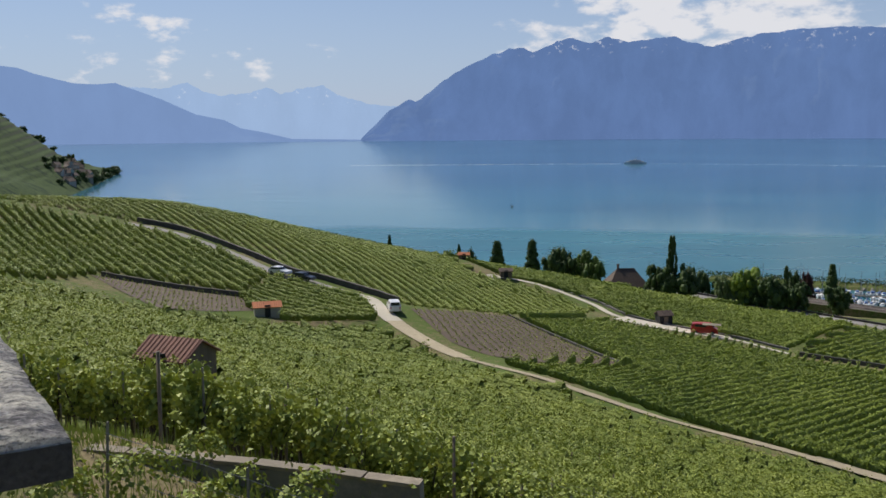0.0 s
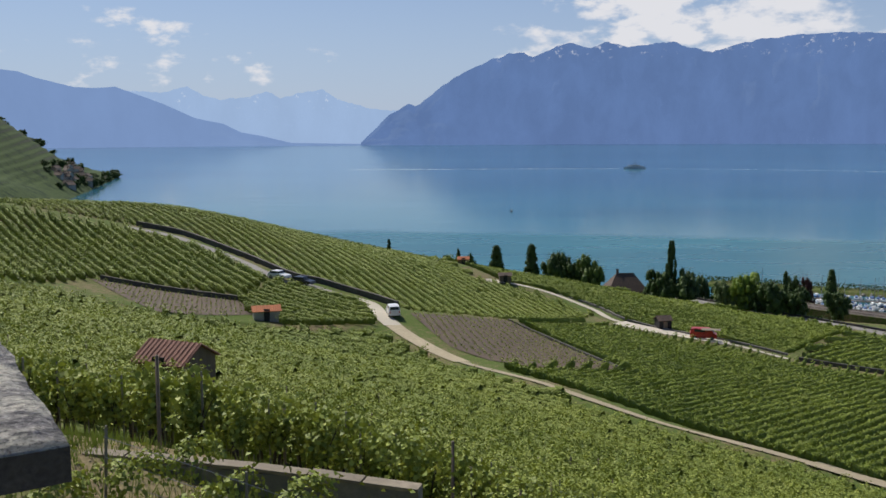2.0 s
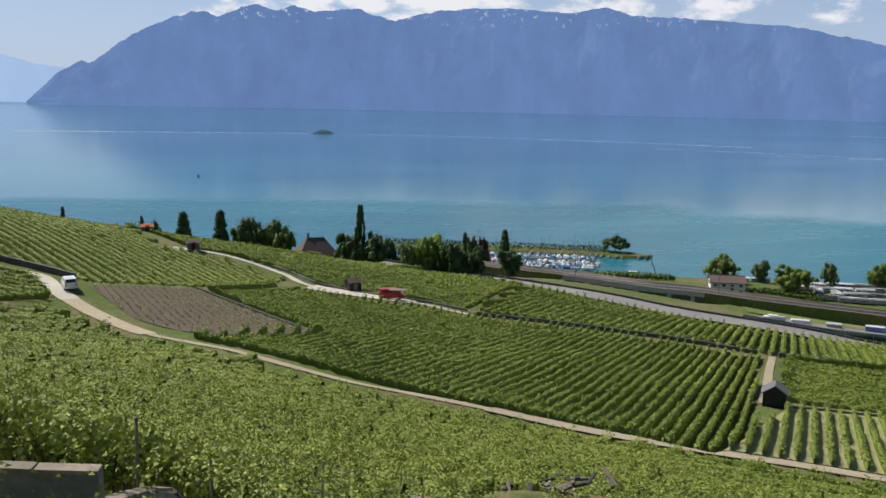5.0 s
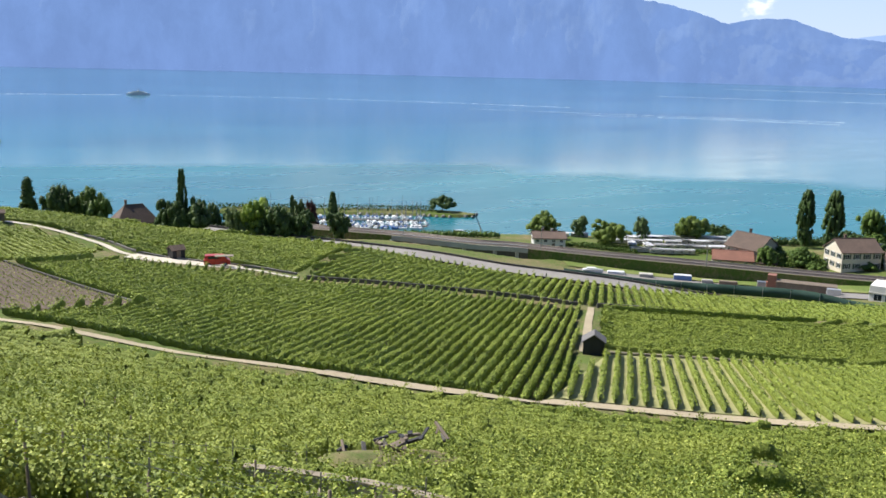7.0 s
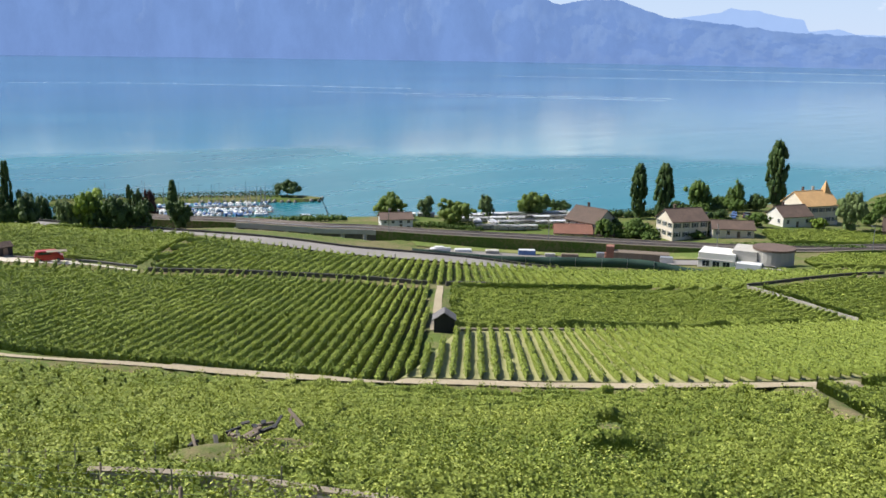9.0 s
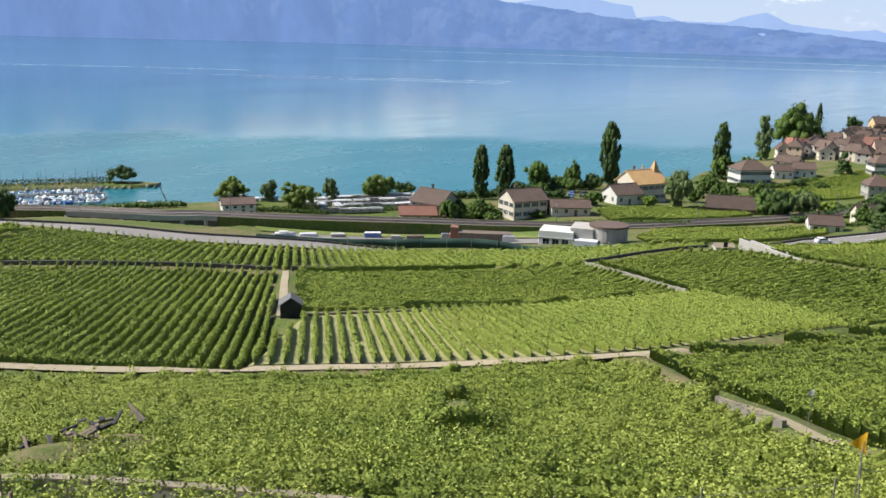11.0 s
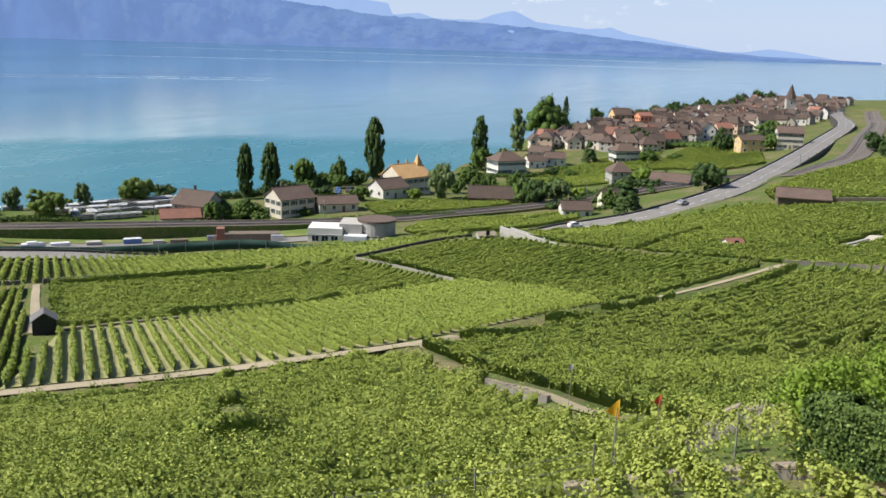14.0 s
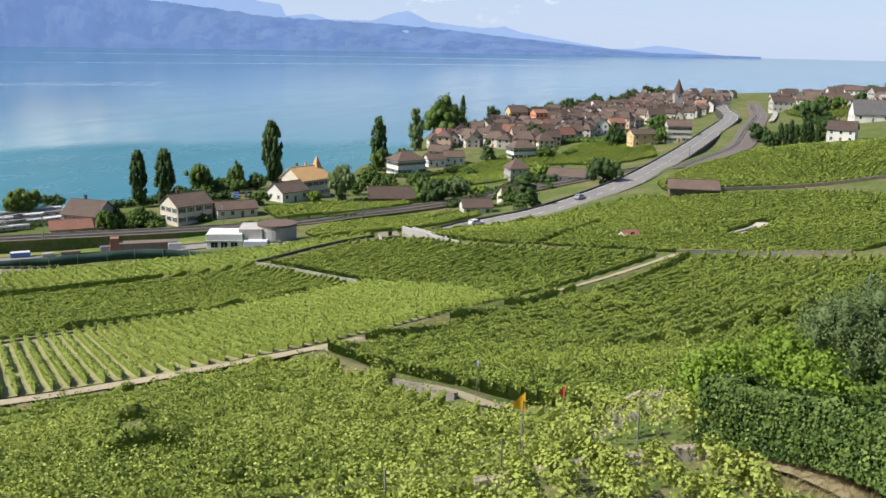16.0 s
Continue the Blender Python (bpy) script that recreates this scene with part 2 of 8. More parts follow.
FLAG_YELLOW = surface("yellow_cloth", (0.85, 0.52, 0.03), (0.75, 0.44, 0.02), rough=0.8, fine=9)
FLAG_RED = surface("orange_red_cloth", (0.8, 0.16, 0.06), (0.65, 0.11, 0.04), rough=0.8, fine=9)
CLOTH_WHITE = surface("white_cloth", (0.8, 0.8, 0.78), (0.7, 0.7, 0.68), rough=0.8, fine=9)


def glass_dark():
    m, t = material("window_glass")
    p = node(t, "ShaderNodeBsdfPrincipled", **{"Base Color": (0.03, 0.035, 0.04, 1)}, Roughness=0.08)
    node(t, "ShaderNodeOutputMaterial", [(p.outputs["BSDF"], "Surface")])
    return m


GLASS = glass_dark()


def ground_material():
    m, t = material("hillside_soil_and_grass")
    g = node(t, "ShaderNodeNewGeometry")
    big = node(t, "ShaderNodeTexNoise", [(g.outputs["Position"], "Vector")], Scale=0.06, Detail=5.0, Roughness=0.6)
    mid = node(t, "ShaderNodeTexNoise", [(g.outputs["Position"], "Vector")], Scale=0.9, Detail=6.0, Roughness=0.7)
    tiny = node(t, "ShaderNodeTexNoise", [(g.outputs["Position"], "Vector")], Scale=9.0, Detail=4.0, Roughness=0.7)
    soil = mix(t, spread(t, tiny.outputs["Fac"], 0.3, 0.7), (0.13, 0.1, 0.058, 1), (0.28, 0.225, 0.125, 1))
    grass = mix(t, spread(t, tiny.outputs["Fac"], 0.3, 0.7), (0.06, 0.1, 0.022, 1), (0.125, 0.165, 0.04, 1))
    f = node(t, "ShaderNodeMath", [(big.outputs["Fac"], 0), (mid.outputs["Fac"], 1)])
    col = mix(t, spread(t, f.outputs[0], 0.92, 1.2), grass, soil)
    b = node(t, "ShaderNodeBump", [(tiny.outputs["Fac"], "Height")], Strength=0.6, Distance=0.06)
    p = node(t, "ShaderNodeBsdfPrincipled", [(col, "Base Color"), (b.outputs["Normal"], "Normal")], Roughness=0.95)
    p.inputs["Specular IOR Level"].default_value = 0.1
    node(t, "ShaderNodeOutputMaterial", [(p.outputs["BSDF"], "Surface")])
    return m


GROUND = ground_material()


def meadow_material():
    m, t = material("meadow_grass")
    g = node(t, "ShaderNodeNewGeometry")
    big = node(t, "ShaderNodeTexNoise", [(g.outputs["Position"], "Vector")], Scale=0.08, Detail=5.0, Roughness=0.6)
    tiny = node(t, "ShaderNodeTexNoise", [(g.outputs["Position"], "Vector")], Scale=1.6, Detail=5.0, Roughness=0.7)
    a = mix(t, spread(t, tiny.outputs["Fac"], 0.3, 0.7), (0.085, 0.135, 0.03, 1), (0.17, 0.215, 0.06, 1))
    c = mix(t, spread(t, big.outputs["Fac"], 0.45, 0.75), a, (0.27, 0.27, 0.1, 1))
    b = node(t, "ShaderNodeBump", [(tiny.outputs["Fac"], "Height")], Strength=0.7, Distance=0.15)
    p = node(t, "ShaderNodeBsdfPrincipled", [(c, "Base Color"), (b.outputs["Normal"], "Normal")], Roughness=0.95)
    p.inputs["Specular IOR Level"].default_value = 0.1
    node(t, "ShaderNodeOutputMaterial", [(p.outputs["BSDF"], "Surface")])
    return m


MEADOW = meadow_material()


def water_material():
    """A calm lake: turquoise depth, mirror-like, with wind lanes that roughen it."""
    m, t = material("lake_water")
    g = node(t, "ShaderNodeNewGeometry")
    st = node(t, "ShaderNodeMapping", [(g.outputs["Position"], "Vector")], Scale=(0.0016, 0.0045, 1), Rotation=(0, 0, radians(28)))
    lanes = node(t, "ShaderNodeTexNoise", [(st.outputs["Vector"], "Vector")], Scale=1.0, Detail=4.0, Roughness=0.55, Distortion=0.6)
    st2 = node(t, "ShaderNodeMapping", [(g.outputs["Position"], "Vector")], Scale=(0.012, 0.05, 1), Rotation=(0, 0, radians(20)))
    fine = node(t, "ShaderNodeTexNoise", [(st2.outputs["Vector"], "Vector")], Scale=1.0, Detail=3.0, Roughness=0.6)
    rip = node(t, "ShaderNodeTexNoise", [(g.outputs["Position"], "Vector")], Scale=0.6, Detail=3.0, Roughness=0.6)
    lane = spread(t, lanes.outputs["Fac"], 0.42, 0.6)
    deep = mix(t, lane, (0.028, 0.12, 0.185, 1), (0.05, 0.17, 0.24, 1))
    shelf = mix(t, lane, (0.01, 0.125, 0.165, 1), (0.02, 0.17, 0.205, 1))
    off = node(t, "ShaderNodeVectorMath", [(g.outputs["Position"], 0)])
    off.operation = "LENGTH"
    edge = node(t, "ShaderNodeMath", [(off.outputs["Value"], 0), (node(t, "ShaderNodeMapRange", [(lanes.outputs["Fac"], "Value")], **{"To Min": -150.0, "To Max": 150.0}).outputs["Result"], 1)])
    breeze = spread(t, edge.outputs[0], 610, 575)               # a light breeze ruffles the water near the shore
    col = mix(t, spread(t, edge.outputs[0], 585, 1250), shelf, deep)
    ro = node(t, "ShaderNodeMath", [(spread(t, fine.outputs["Fac"], 0.3, 0.7), 0)])
    ro.operation, ro.inputs[1].default_value = "MULTIPLY", 0.04
    ro1 = node(t, "ShaderNodeMath", [(breeze, 0)])
    ro1.operation, ro1.inputs[1].default_value = "MULTIPLY", 0.16
    ro3 = node(t, "ShaderNodeMath", [(ro.outputs[0], 0), (ro1.outputs[0], 1)])
    ro2 = node(t, "ShaderNodeMath", [(ro3.outputs[0], 0)])
    ro2.inputs[1].default_value = 0.1
    b = node(t, "ShaderNodeBump", [(rip.outputs["Fac"], "Height")], Strength=0.08, Distance=0.2)
    p = node(t, "ShaderNodeBsdfPrincipled", [(col, "Base Color"), (ro2.outputs[0], "Roughness"), (b.outputs["Normal"], "Normal")], IOR=1.33)
    node(t, "ShaderNodeOutputMaterial", [(p.outputs["BSDF"], "Surface")])
    return m


WATER = water_material()


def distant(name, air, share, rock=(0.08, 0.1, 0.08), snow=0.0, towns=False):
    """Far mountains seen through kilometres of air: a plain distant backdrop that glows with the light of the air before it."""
    m, t = material(name)
    g = node(t, "ShaderNodeNewGeometry")
    rib = node(t, "ShaderNodeMapping", [(g.outputs["Position"], "Vector")], Scale=(1.0, 1.0, 0.35), Rotation=(0.5, 0, 0))
    n = node(t, "ShaderNodeTexNoise", [(rib.outputs["Vector"], "Vector")], Scale=0.007, Detail=7.0, Roughness=0.6)
    n2 = node(t, "ShaderNodeTexNoise", [(g.outputs["Position"], "Vector")], Scale=0.03, Detail=5.0, Roughness=0.65)
    col = mix(t, spread(t, n.outputs["Fac"], 0.35, 0.65), rgb([c * 0.8 for c in rock]), rgb([c * 1.15 for c in rock]))
    if snow:
        z = node(t, "ShaderNodeSeparateXYZ", [(g.outputs["Position"], "Vector")])
        high = spread(t, z.outputs["Z"], snow, snow + 60)
        spot = spread(t, n2.outputs["Fac"], 0.6, 0.68)
        f = node(t, "ShaderNodeMath", [(high, 0), (spot, 1)])
        f.operation = "MULTIPLY"
        col = mix(t, f.outputs[0], col, (0.9, 0.9, 0.92, 1))
        snowy = f.outputs[0]
    if towns:
        z = node(t, "ShaderNodeSeparateXYZ", [(g.outputs["Position"], "Vector")])
        low = spread(t, z.outputs["Z"], 55, 8)
        n3 = node(t, "ShaderNodeTexNoise", [(g.outputs["Position"], "Vector")], Scale=0.16, Detail=2.0, Roughness=0.5)
        n4 = node(t, "ShaderNodeTexNoise", [(g.outputs["Position"], "Vector")], Scale=0.008, Detail=2.0, Roughness=0.5)
        f = node(t, "ShaderNodeMath", [(spread(t, n3.outputs["Fac"], 0.6, 0.68), 0), (spread(t, n4.outputs["Fac"], 0.46, 0.6), 1)])
        f.operation = "MULTIPLY"
        f2 = node(t, "ShaderNodeMath", [(f.outputs[0], 0), (low, 1)])
        f2.operation = "MULTIPLY"
        col = mix(t, f2.outputs[0], col, (0.8, 0.72, 0.62, 1))
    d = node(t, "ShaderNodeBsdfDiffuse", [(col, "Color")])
    # haze painted as glow; paler and darker ribs stand in for relief shading
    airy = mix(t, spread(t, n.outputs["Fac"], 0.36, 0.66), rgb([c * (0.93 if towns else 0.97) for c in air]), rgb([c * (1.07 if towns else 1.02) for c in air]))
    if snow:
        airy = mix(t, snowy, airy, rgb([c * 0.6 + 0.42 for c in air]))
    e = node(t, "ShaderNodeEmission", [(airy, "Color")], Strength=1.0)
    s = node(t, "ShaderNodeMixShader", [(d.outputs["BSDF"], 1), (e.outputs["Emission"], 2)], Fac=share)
    node(t, "ShaderNodeOutputMaterial", [(s.outputs["Shader"], "Surface")])
    return m


# ================= building blocks =================
def mesh_from(name, verts, faces, mat, smooth=False):
    me = bpy.data.meshes.new(name)
    verts = np.asarray(verts, dtype=np.float32)
    faces = np.asarray(faces, dtype=np.int32)
    k = faces.shape[1]
    me.vertices.add(len(verts))
    me.vertices.foreach_set("co", verts.ravel())
    me.loops.add(faces.size)
    me.loops.foreach_set("vertex_index", faces.ravel())
    me.polygons.add(len(faces))
    me.polygons.foreach_set("loop_start", np.arange(0, faces.size, k, dtype=np.int32))
    me.update(calc_edges=True)
    me.validate()
    if smooth:
        me.polygons.foreach_set("use_smooth", np.ones(len(me.polygons), dtype=bool))
    me.materials.append(mat)
    return me


def part(name, bm, material_, parent, label=""):
    """One mesh object from a bmesh (or a ready mesh), under its thing."""
    if isinstance(bm, bmesh.types.BMesh):
        me = bpy.data.meshes.new(name)
        bm.to_mesh(me)
        bm.free()
        me.materials.append(material_)
    else:
        me = bm
    ob = new(name, me)
    ob.parent = parent
    if label:
        tagged(ob, label)
    return ob


def thing(name, m, label, category, group="", kind=""):
    ob = new(name)
    ob.empty_display_size = 0.2
    ob.matrix_basis = m
    return tagged(ob, label, category, group, kind)


def box(bm, cx, cy, cz, sx, sy, sz, bevel=0.0, turn=None):
    r = bmesh.ops.create_cube(bm, size=1.0)
    vs = r["verts"]
    for v in vs:
        v.co = Vector((v.co.x * sx, v.co.y * sy, v.co.z * sz))
    if bevel:
        es = list({e for v in vs for e in v.link_edges})
        out = bmesh.ops.bevel(bm, geom=es, offset=bevel, segments=1, affect="EDGES")
        vs = list({v for f in out["faces"] for v in f.verts} | {v for v in vs if v.is_valid})
    for v in vs:
        if turn is not None:
            v.co = turn @ v.co
        v.co += Vector((cx, cy, cz))
    return vs


def rod(bm, a, b, r1, r2=None, seg=6):
    a, b = Vector(a), Vector(b)
    d = b - a
    m = Matrix.Translation((a + b) / 2) @ d.to_track_quat("Z", "Y").to_matrix().to_4x4()
    bmesh.ops.create_cone(bm, cap_ends=True, segments=seg, radius1=r1, radius2=r1 if r2 is None else r2, depth=d.length, matrix=m)


def ring(bm, pts):
    return bm.faces.new([bm.verts.new(p) for p in pts])


# ================= lie of the land: spot heights above the lake =================
NEAR_SLOPE = [(-3.8, 8.2, 57.2), (-5.6, 18.2, 57.9), (-1.6, 16.9, 57.1), (3.6, 26.8, 53), (-9.9, 21.9, 57.4), (-14.6, 47.8, 51.5), (-36.8, 82, 48.5), (9.6, 49.1, 45.3), (5.8, 29.4, 51), (-1.2, 28, 53.6), (10.2, 29.3, 50), (3.9, 23.7, 52.9), (14, 19.5, 51.5), (37, 30.7, 43.1), (22.2, 13.7, 50.5), (22.4, 17, 50.2), (44.8, 22.5, 44), (42.3, 12.8, 46), (29.1, 3.1, 52.1), (21, 3.4, 53.8), (19.2, -1.9, 55.4), (30.3, -1.1, 53.1), (-43.4, 144, 38.5), (-26.7, 137, 36), (-7.7, 145, 35), (-77, 174, 44), (1.1, 118, 34), (11.2, 101, 36)]
MIDDLE_SLOPE = [(23.5, 123, 32), (21, 90, 35), (35.3, 78, 34), (33.9, 81, 34), (48.4, 64, 34), (61, 50.7, 34.5), (68, 37.8, 37), (76, 35.9, 36), (103, 32.7, 32.5), (164, 15.7, 28), (170, -11.5, 29.5), (90, 0.2, 36.5), (-29.4, 165, 38), (48, 168, 25.5), (35, 177, 26.5), (61, 159, 24), (73, 89, 28.5), (103, 125, 22), (72, 148, 24), (121, 89, 22.5), (135, 65, 24), (179, 78, 22), (188, 28.4, 26), (200, 8.1, 26.5), (-108, 236, 47.5), (-69, 246, 44.5), (-34.5, 248, 36.5), (-9.8, 245, 32)]
LOWER_BENCH = [(13.9, 204, 30.5), (32.8, 243, 24.5), (50.1, 219, 24), (88, 218, 18), (122, 207, 12.5), (151, 167, 11.5), (119, 259, 9), (200, 217, 3.5), (243, 158, 5.5), (162, 177, 8), (213, 121, 11.5), (267, 114, 8), (232, 73, 16), (249, 55.2, 18), (257, 23, 24.5), (337, 44.5, 18.5), (499, 30.4, 19.5), (275, -2.4, 25.5), (370, -1.8, 26), (440, -21.9, 23.5), (798, -55, 26), (-4, 3, 58), (0, 0, 58), (4, 2, 57.5), (8, 8, 55.5), (12, -4, 56.5), (0, -15, 62), (-12, 0, 60)]
ABOUT = [(-25, 10, 61.5), (-40, -40, 72), (0, -60, 78), (60, -50, 66), (-60, 30, 60), (-100, 100, 60), (-160, 180, 58), (150, -70, 48), (300, -80, 38), (500, -90, 34), (900, -120, 30), (-160, 300, 30), (-90, 330, 16), (-40, 310, 14), (20, 300, 10), (70, 285, 6), (-200, 420, -6), (-60, 420, -8), (60, 380, -6), (130, 330, 0), (461, 134, 2.5), (408, 164, 0.5), (605, 137, 4.5), (776, 83, 3.5), (950, 24.8, 9), (335, 157, 3), (266, 178, 6), (229, 194, 3)]
SHORE = [(195, 283, 1.5), (247, 258, 1.5), (310, 224, 1.5), (342, 216, 1.5), (438, 192, 1.5), (500, 196, 1.5), (565, 212, 1.5), (700, 212, 1.5), (829, 190, 1.5), (1000, 170, 1.5), (1200, 140, 1.5), (150, 300, 1.5), (212, 308, -4), (260, 285, -4), (322, 250, -4), (450, 225, -4), (520, 232, -4), (700, 240, -4), (900, 215, -4), (1250, 165, -4), (300, 400, -14), (700, 400, -18), (1200, 350, -18), (120, 352, -3), (1450, 60, -8), (1250, -90, 14)]
SPOTS = np.array(NEAR_SLOPE + MIDDLE_SLOPE + LOWER_BENCH + ABOUT + SHORE, dtype=float)
SX = SPOTS[:, :2] / 100


# ---- plan of the vineyard plots: the ground between the paths and walls lies a little lower than they do ----
PLOTS = {
    "by_lane": [(7, 118), (13.5, 103), (27.5, 88), (43.5, 71.8), (48, 64.4), (60.5, 74.6), (71.6, 89.4), (100, 124), (92, 134.5), (76, 146), (62, 155), (57.5, 160), (51.5, 163), (41.5, 167), (31.5, 176), (24, 169), (12.5, 156), (24.7, 123)],
    "behind_hut": [(75.5, 90), (87, 84.2), (102, 76.5), (118, 72.2), (136, 66), (152, 95), (140, 108), (120, 117), (105, 124.5)],
    "under_road": [(64, 165), (78, 150), (93, 139), (102, 128.5), (118, 123), (141, 110.5), (154, 98), (176, 93), (203, 92), (201, 100.5), (184, 122), (165.5, 149), (149, 163), (130, 184), (106, 212), (97, 214)],
    "knoll": [(138, 64), (155, 94.5), (176, 88), (181, 70), (172, 56), (164, 18), (136, 27), (114, 33), (128, 46)],
    "west_slope": [(165.5, 17), (174, 56), (183, 70), (187, 84), (212, 78), (232, 69), (250, 56), (263, 42), (260, 28), (257, 18), (262, -8), (240, -40), (205, -45), (170, -12)],
    "west_near": [(71, 37.4), (79, 36.6), (90, 34.4), (112, 30.9), (136, 22.9), (164, 13.5), (168, -12), (125, -30), (75, -22), (45, -8), (33, 1), (35, 6), (42, 10.5), (52, 19.5)],
    "near": [(-9.5, 136.5), (-4.8, 128.5), (0.5, 118.5), (9.5, 100), (16.5, 91.5), (25, 84.6), (32, 78.6), (41.5, 68.5), (49, 62), (54.5, 57.6), (60.3, 52), (64, 45.5), (69, 37.7), (51.2, 20.7), (41, 10.8), (31, 4), (24, 4.5), (17, 9),
             (11, 13), (4, 16), (0.6, 17.5), (-0.4, 16.6), (-7.2, 17.6), (-12, 17), (-30, 40), (-70, 100), (-55, 128), (-41, 129.5), (-31, 133), (-27, 133.5)],
    "by_shed": [(-29.6, 162.8), (-22.6, 159.6), (-14, 152.2), (-11, 145), (-10, 138.5), (-23, 134.5), (-31, 141.5), (-33, 148)],
    "east": [(-54.5, 150), (-33, 149.5), (-30.3, 161.5), (-40.2, 176), (-55.2, 190.2), (-68.2, 195.4), (-115, 205), (-140, 170), (-100, 120), (-72, 102), (-57, 129), (-56, 146)],
    "ridge": [(-110, 212), (-67, 200), (-54, 196.5), (-39, 182), (-28, 169.5), (-21, 166.5), (-12, 158), (-5, 151), (11, 157.5), (23, 171.5), (31, 183), (28, 190), (19.5, 200.5), (8, 207.5), (0, 235), (-10, 262), (-34, 266), (-69, 266), (-120, 262), (-150, 240)],
    "lake_side": [(13, 208.5), (22, 206.5), (32.5, 194), (37, 183), (46, 174.5), (56, 169.5), (63.4, 165.6), (96.6, 214.8), (88, 226), (60, 238), (33, 250), (0, 262), (2, 235)],
}
SINK = {"near": 1.5, "west_near": 1.5, "east": 0.3, "by_shed": 0.4}
GAP_LINES = [[(50.5, 21), (46.8, 16.4), (40.3, 11.2)], [(44.5, 36.4), (39.5, 32.3), (34, 28)], [(15.5, 34.5), (22, 38.6)]]


def inside(x, y, poly):
    ok = np.zeros(len(x), bool)
    px_, py_ = np.array([p[0] for p in poly], float), np.array([p[1] for p in poly], float)
    j = len(poly) - 1
    for i in range(len(poly)):
        ok ^= ((py_[i] > y) != (py_[j] > y)) & (x < (px_[j] - px_[i]) * (y - py_[i]) / (py_[j] - py_[i] + 1e-12) + px_[i])
        j = i
    return ok


def line_distance(x, y, pts):
    d = np.full(len(x), 1e9)
    for (ax, ay), (bx, by) in zip(pts[:-1], pts[1:]):
        t = np.clip(((x - ax) * (bx - ax) + (y - ay) * (by - ay)) / ((bx - ax) ** 2 + (by - ay) ** 2), 0, 1)
        d = np.minimum(d, np.hypot(x - ax - t * (bx - ax), y - ay - t * (by - ay)))
    return d


def soft(t):
    t = np.clip(t, 0, 1)
    return t * t * (3 - 2 * t)


def sink(x, y):
    out = np.zeros(len(x))
    for key, poly in PLOTS.items():
        p = np.array(poly)
        near = (x > p[:, 0].min()) & (x < p[:, 0].max()) & (y > p[:, 1].min()) & (y < p[:, 1].max())
        i = np.where(near)[0]
        if not len(i):
            continue
        i = i[inside(x[i], y[i], poly)]
        d = line_distance(x[i], y[i], poly + poly[:1])
        s = SINK.get(key, 1.1) * soft(d / 2.0)
        if key == "near":
            s *= 0.5 + 0.5 * soft((line_distance(x[i], y[i], [(-7.5, 18.5), (-0.8, 17.8)]) - 3.0) / 8.0)
        if key.endswith("near"):
            for g in GAP_LINES:
                s *= soft((line_distance(x[i], y[i], g) - 0.9) / 2.0)
        out[i] = np.maximum(out[i], s)
    return out


def kernel(d):
    return np.where(d > 0, d * d * np.log(np.maximum(d, 1e-9)), 0.0)


_n = len(SPOTS)
_k = kernel(np.linalg.norm(SX[:, None] - SX[None], axis=2)) + np.eye(_n) * 0.0004
_p = np.c_[np.ones(_n), SX]
WEIGHTS = np.linalg.solve(np.block([[_k, _p], [_p.T, np.zeros((3, 3))]]), np.r_[SPOTS[:, 2], 0, 0, 0])


CUTTING = [(140, 181.5, 12.1), (151.5, 172.6, 10.9), (168, 157, 8.7), (190, 126, 8.7), (212, 96, 11.6), (230, 79, 15)]     # the main road runs in a shallow cutting here

UNDERPASS = [(141, 262, 4.6), (151, 247, 4.4), (163, 233, 4.4)]      # a lane dips under the railway here


def height(x, y):
    x, y = np.asarray(x, float), np.asarray(y, float)
    drop = sink(x, y)
    lowered = []
    for line, reach in ((CUTTING, 9.5), (UNDERPASS, 8.5)):
        near = line_distance(x.ravel(), y.ravel(), [c[:2] for c in line]).reshape(x.shape)
        lowered.append((soft((reach - near) / 4.0), np.interp(x, [c[0] for c in line], [c[2] for c in line]) - 0.35))
    x, y = x / 100, y / 100
    d = np.sqrt((x[..., None] - SX[:, 0]) ** 2 + (y[..., None] - SX[:, 1]) ** 2)
    z = kernel(d) @ WEIGHTS[:_n] + WEIGHTS[_n] + WEIGHTS[_n + 1] * x + WEIGHTS[_n + 2] * y - drop
    for cut, bed in lowered:
        z = z + cut * np.minimum(bed - z, 0.0)
    return z


def hz(x, y):
    return float(height(np.array([x]), np.array([y]))[0])


def grid_mesh(name, xs, ys, zfun, mat, smooth=True):
    gx, gy = np.meshgrid(xs, ys)
    gz = zfun(gx.ravel(), gy.ravel())
    v = np.c_[gx.ravel(), gy.ravel(), gz]
    nx, ny = len(xs), len(ys)
    i = (np.arange(ny - 1)[:, None] * nx + np.arange(nx - 1)[None]).ravel()
    return mesh_from(name, v, np.c_[i, i + 1, i + nx + 1, i + nx], mat, smooth)


def land(x, y):
    z = np.empty_like(x)
    for s in range(0, len(x), 20000):
        z[s:s + 20000] = height(x[s:s + 20000], y[s:s + 20000])
    far = np.clip((np.hypot(x - 300, y - 60) - 1200) / 600, 0, 1)
    z = z * (1 - far) + far * np.where(y < -0.25 * x, 25.0, -20.0)
    return z + 0.06 * np.sin(x * 0.9 + 1.3 * np.sin(y * 0.7)) * np.sin(y * 0.8 + x * 0.21)


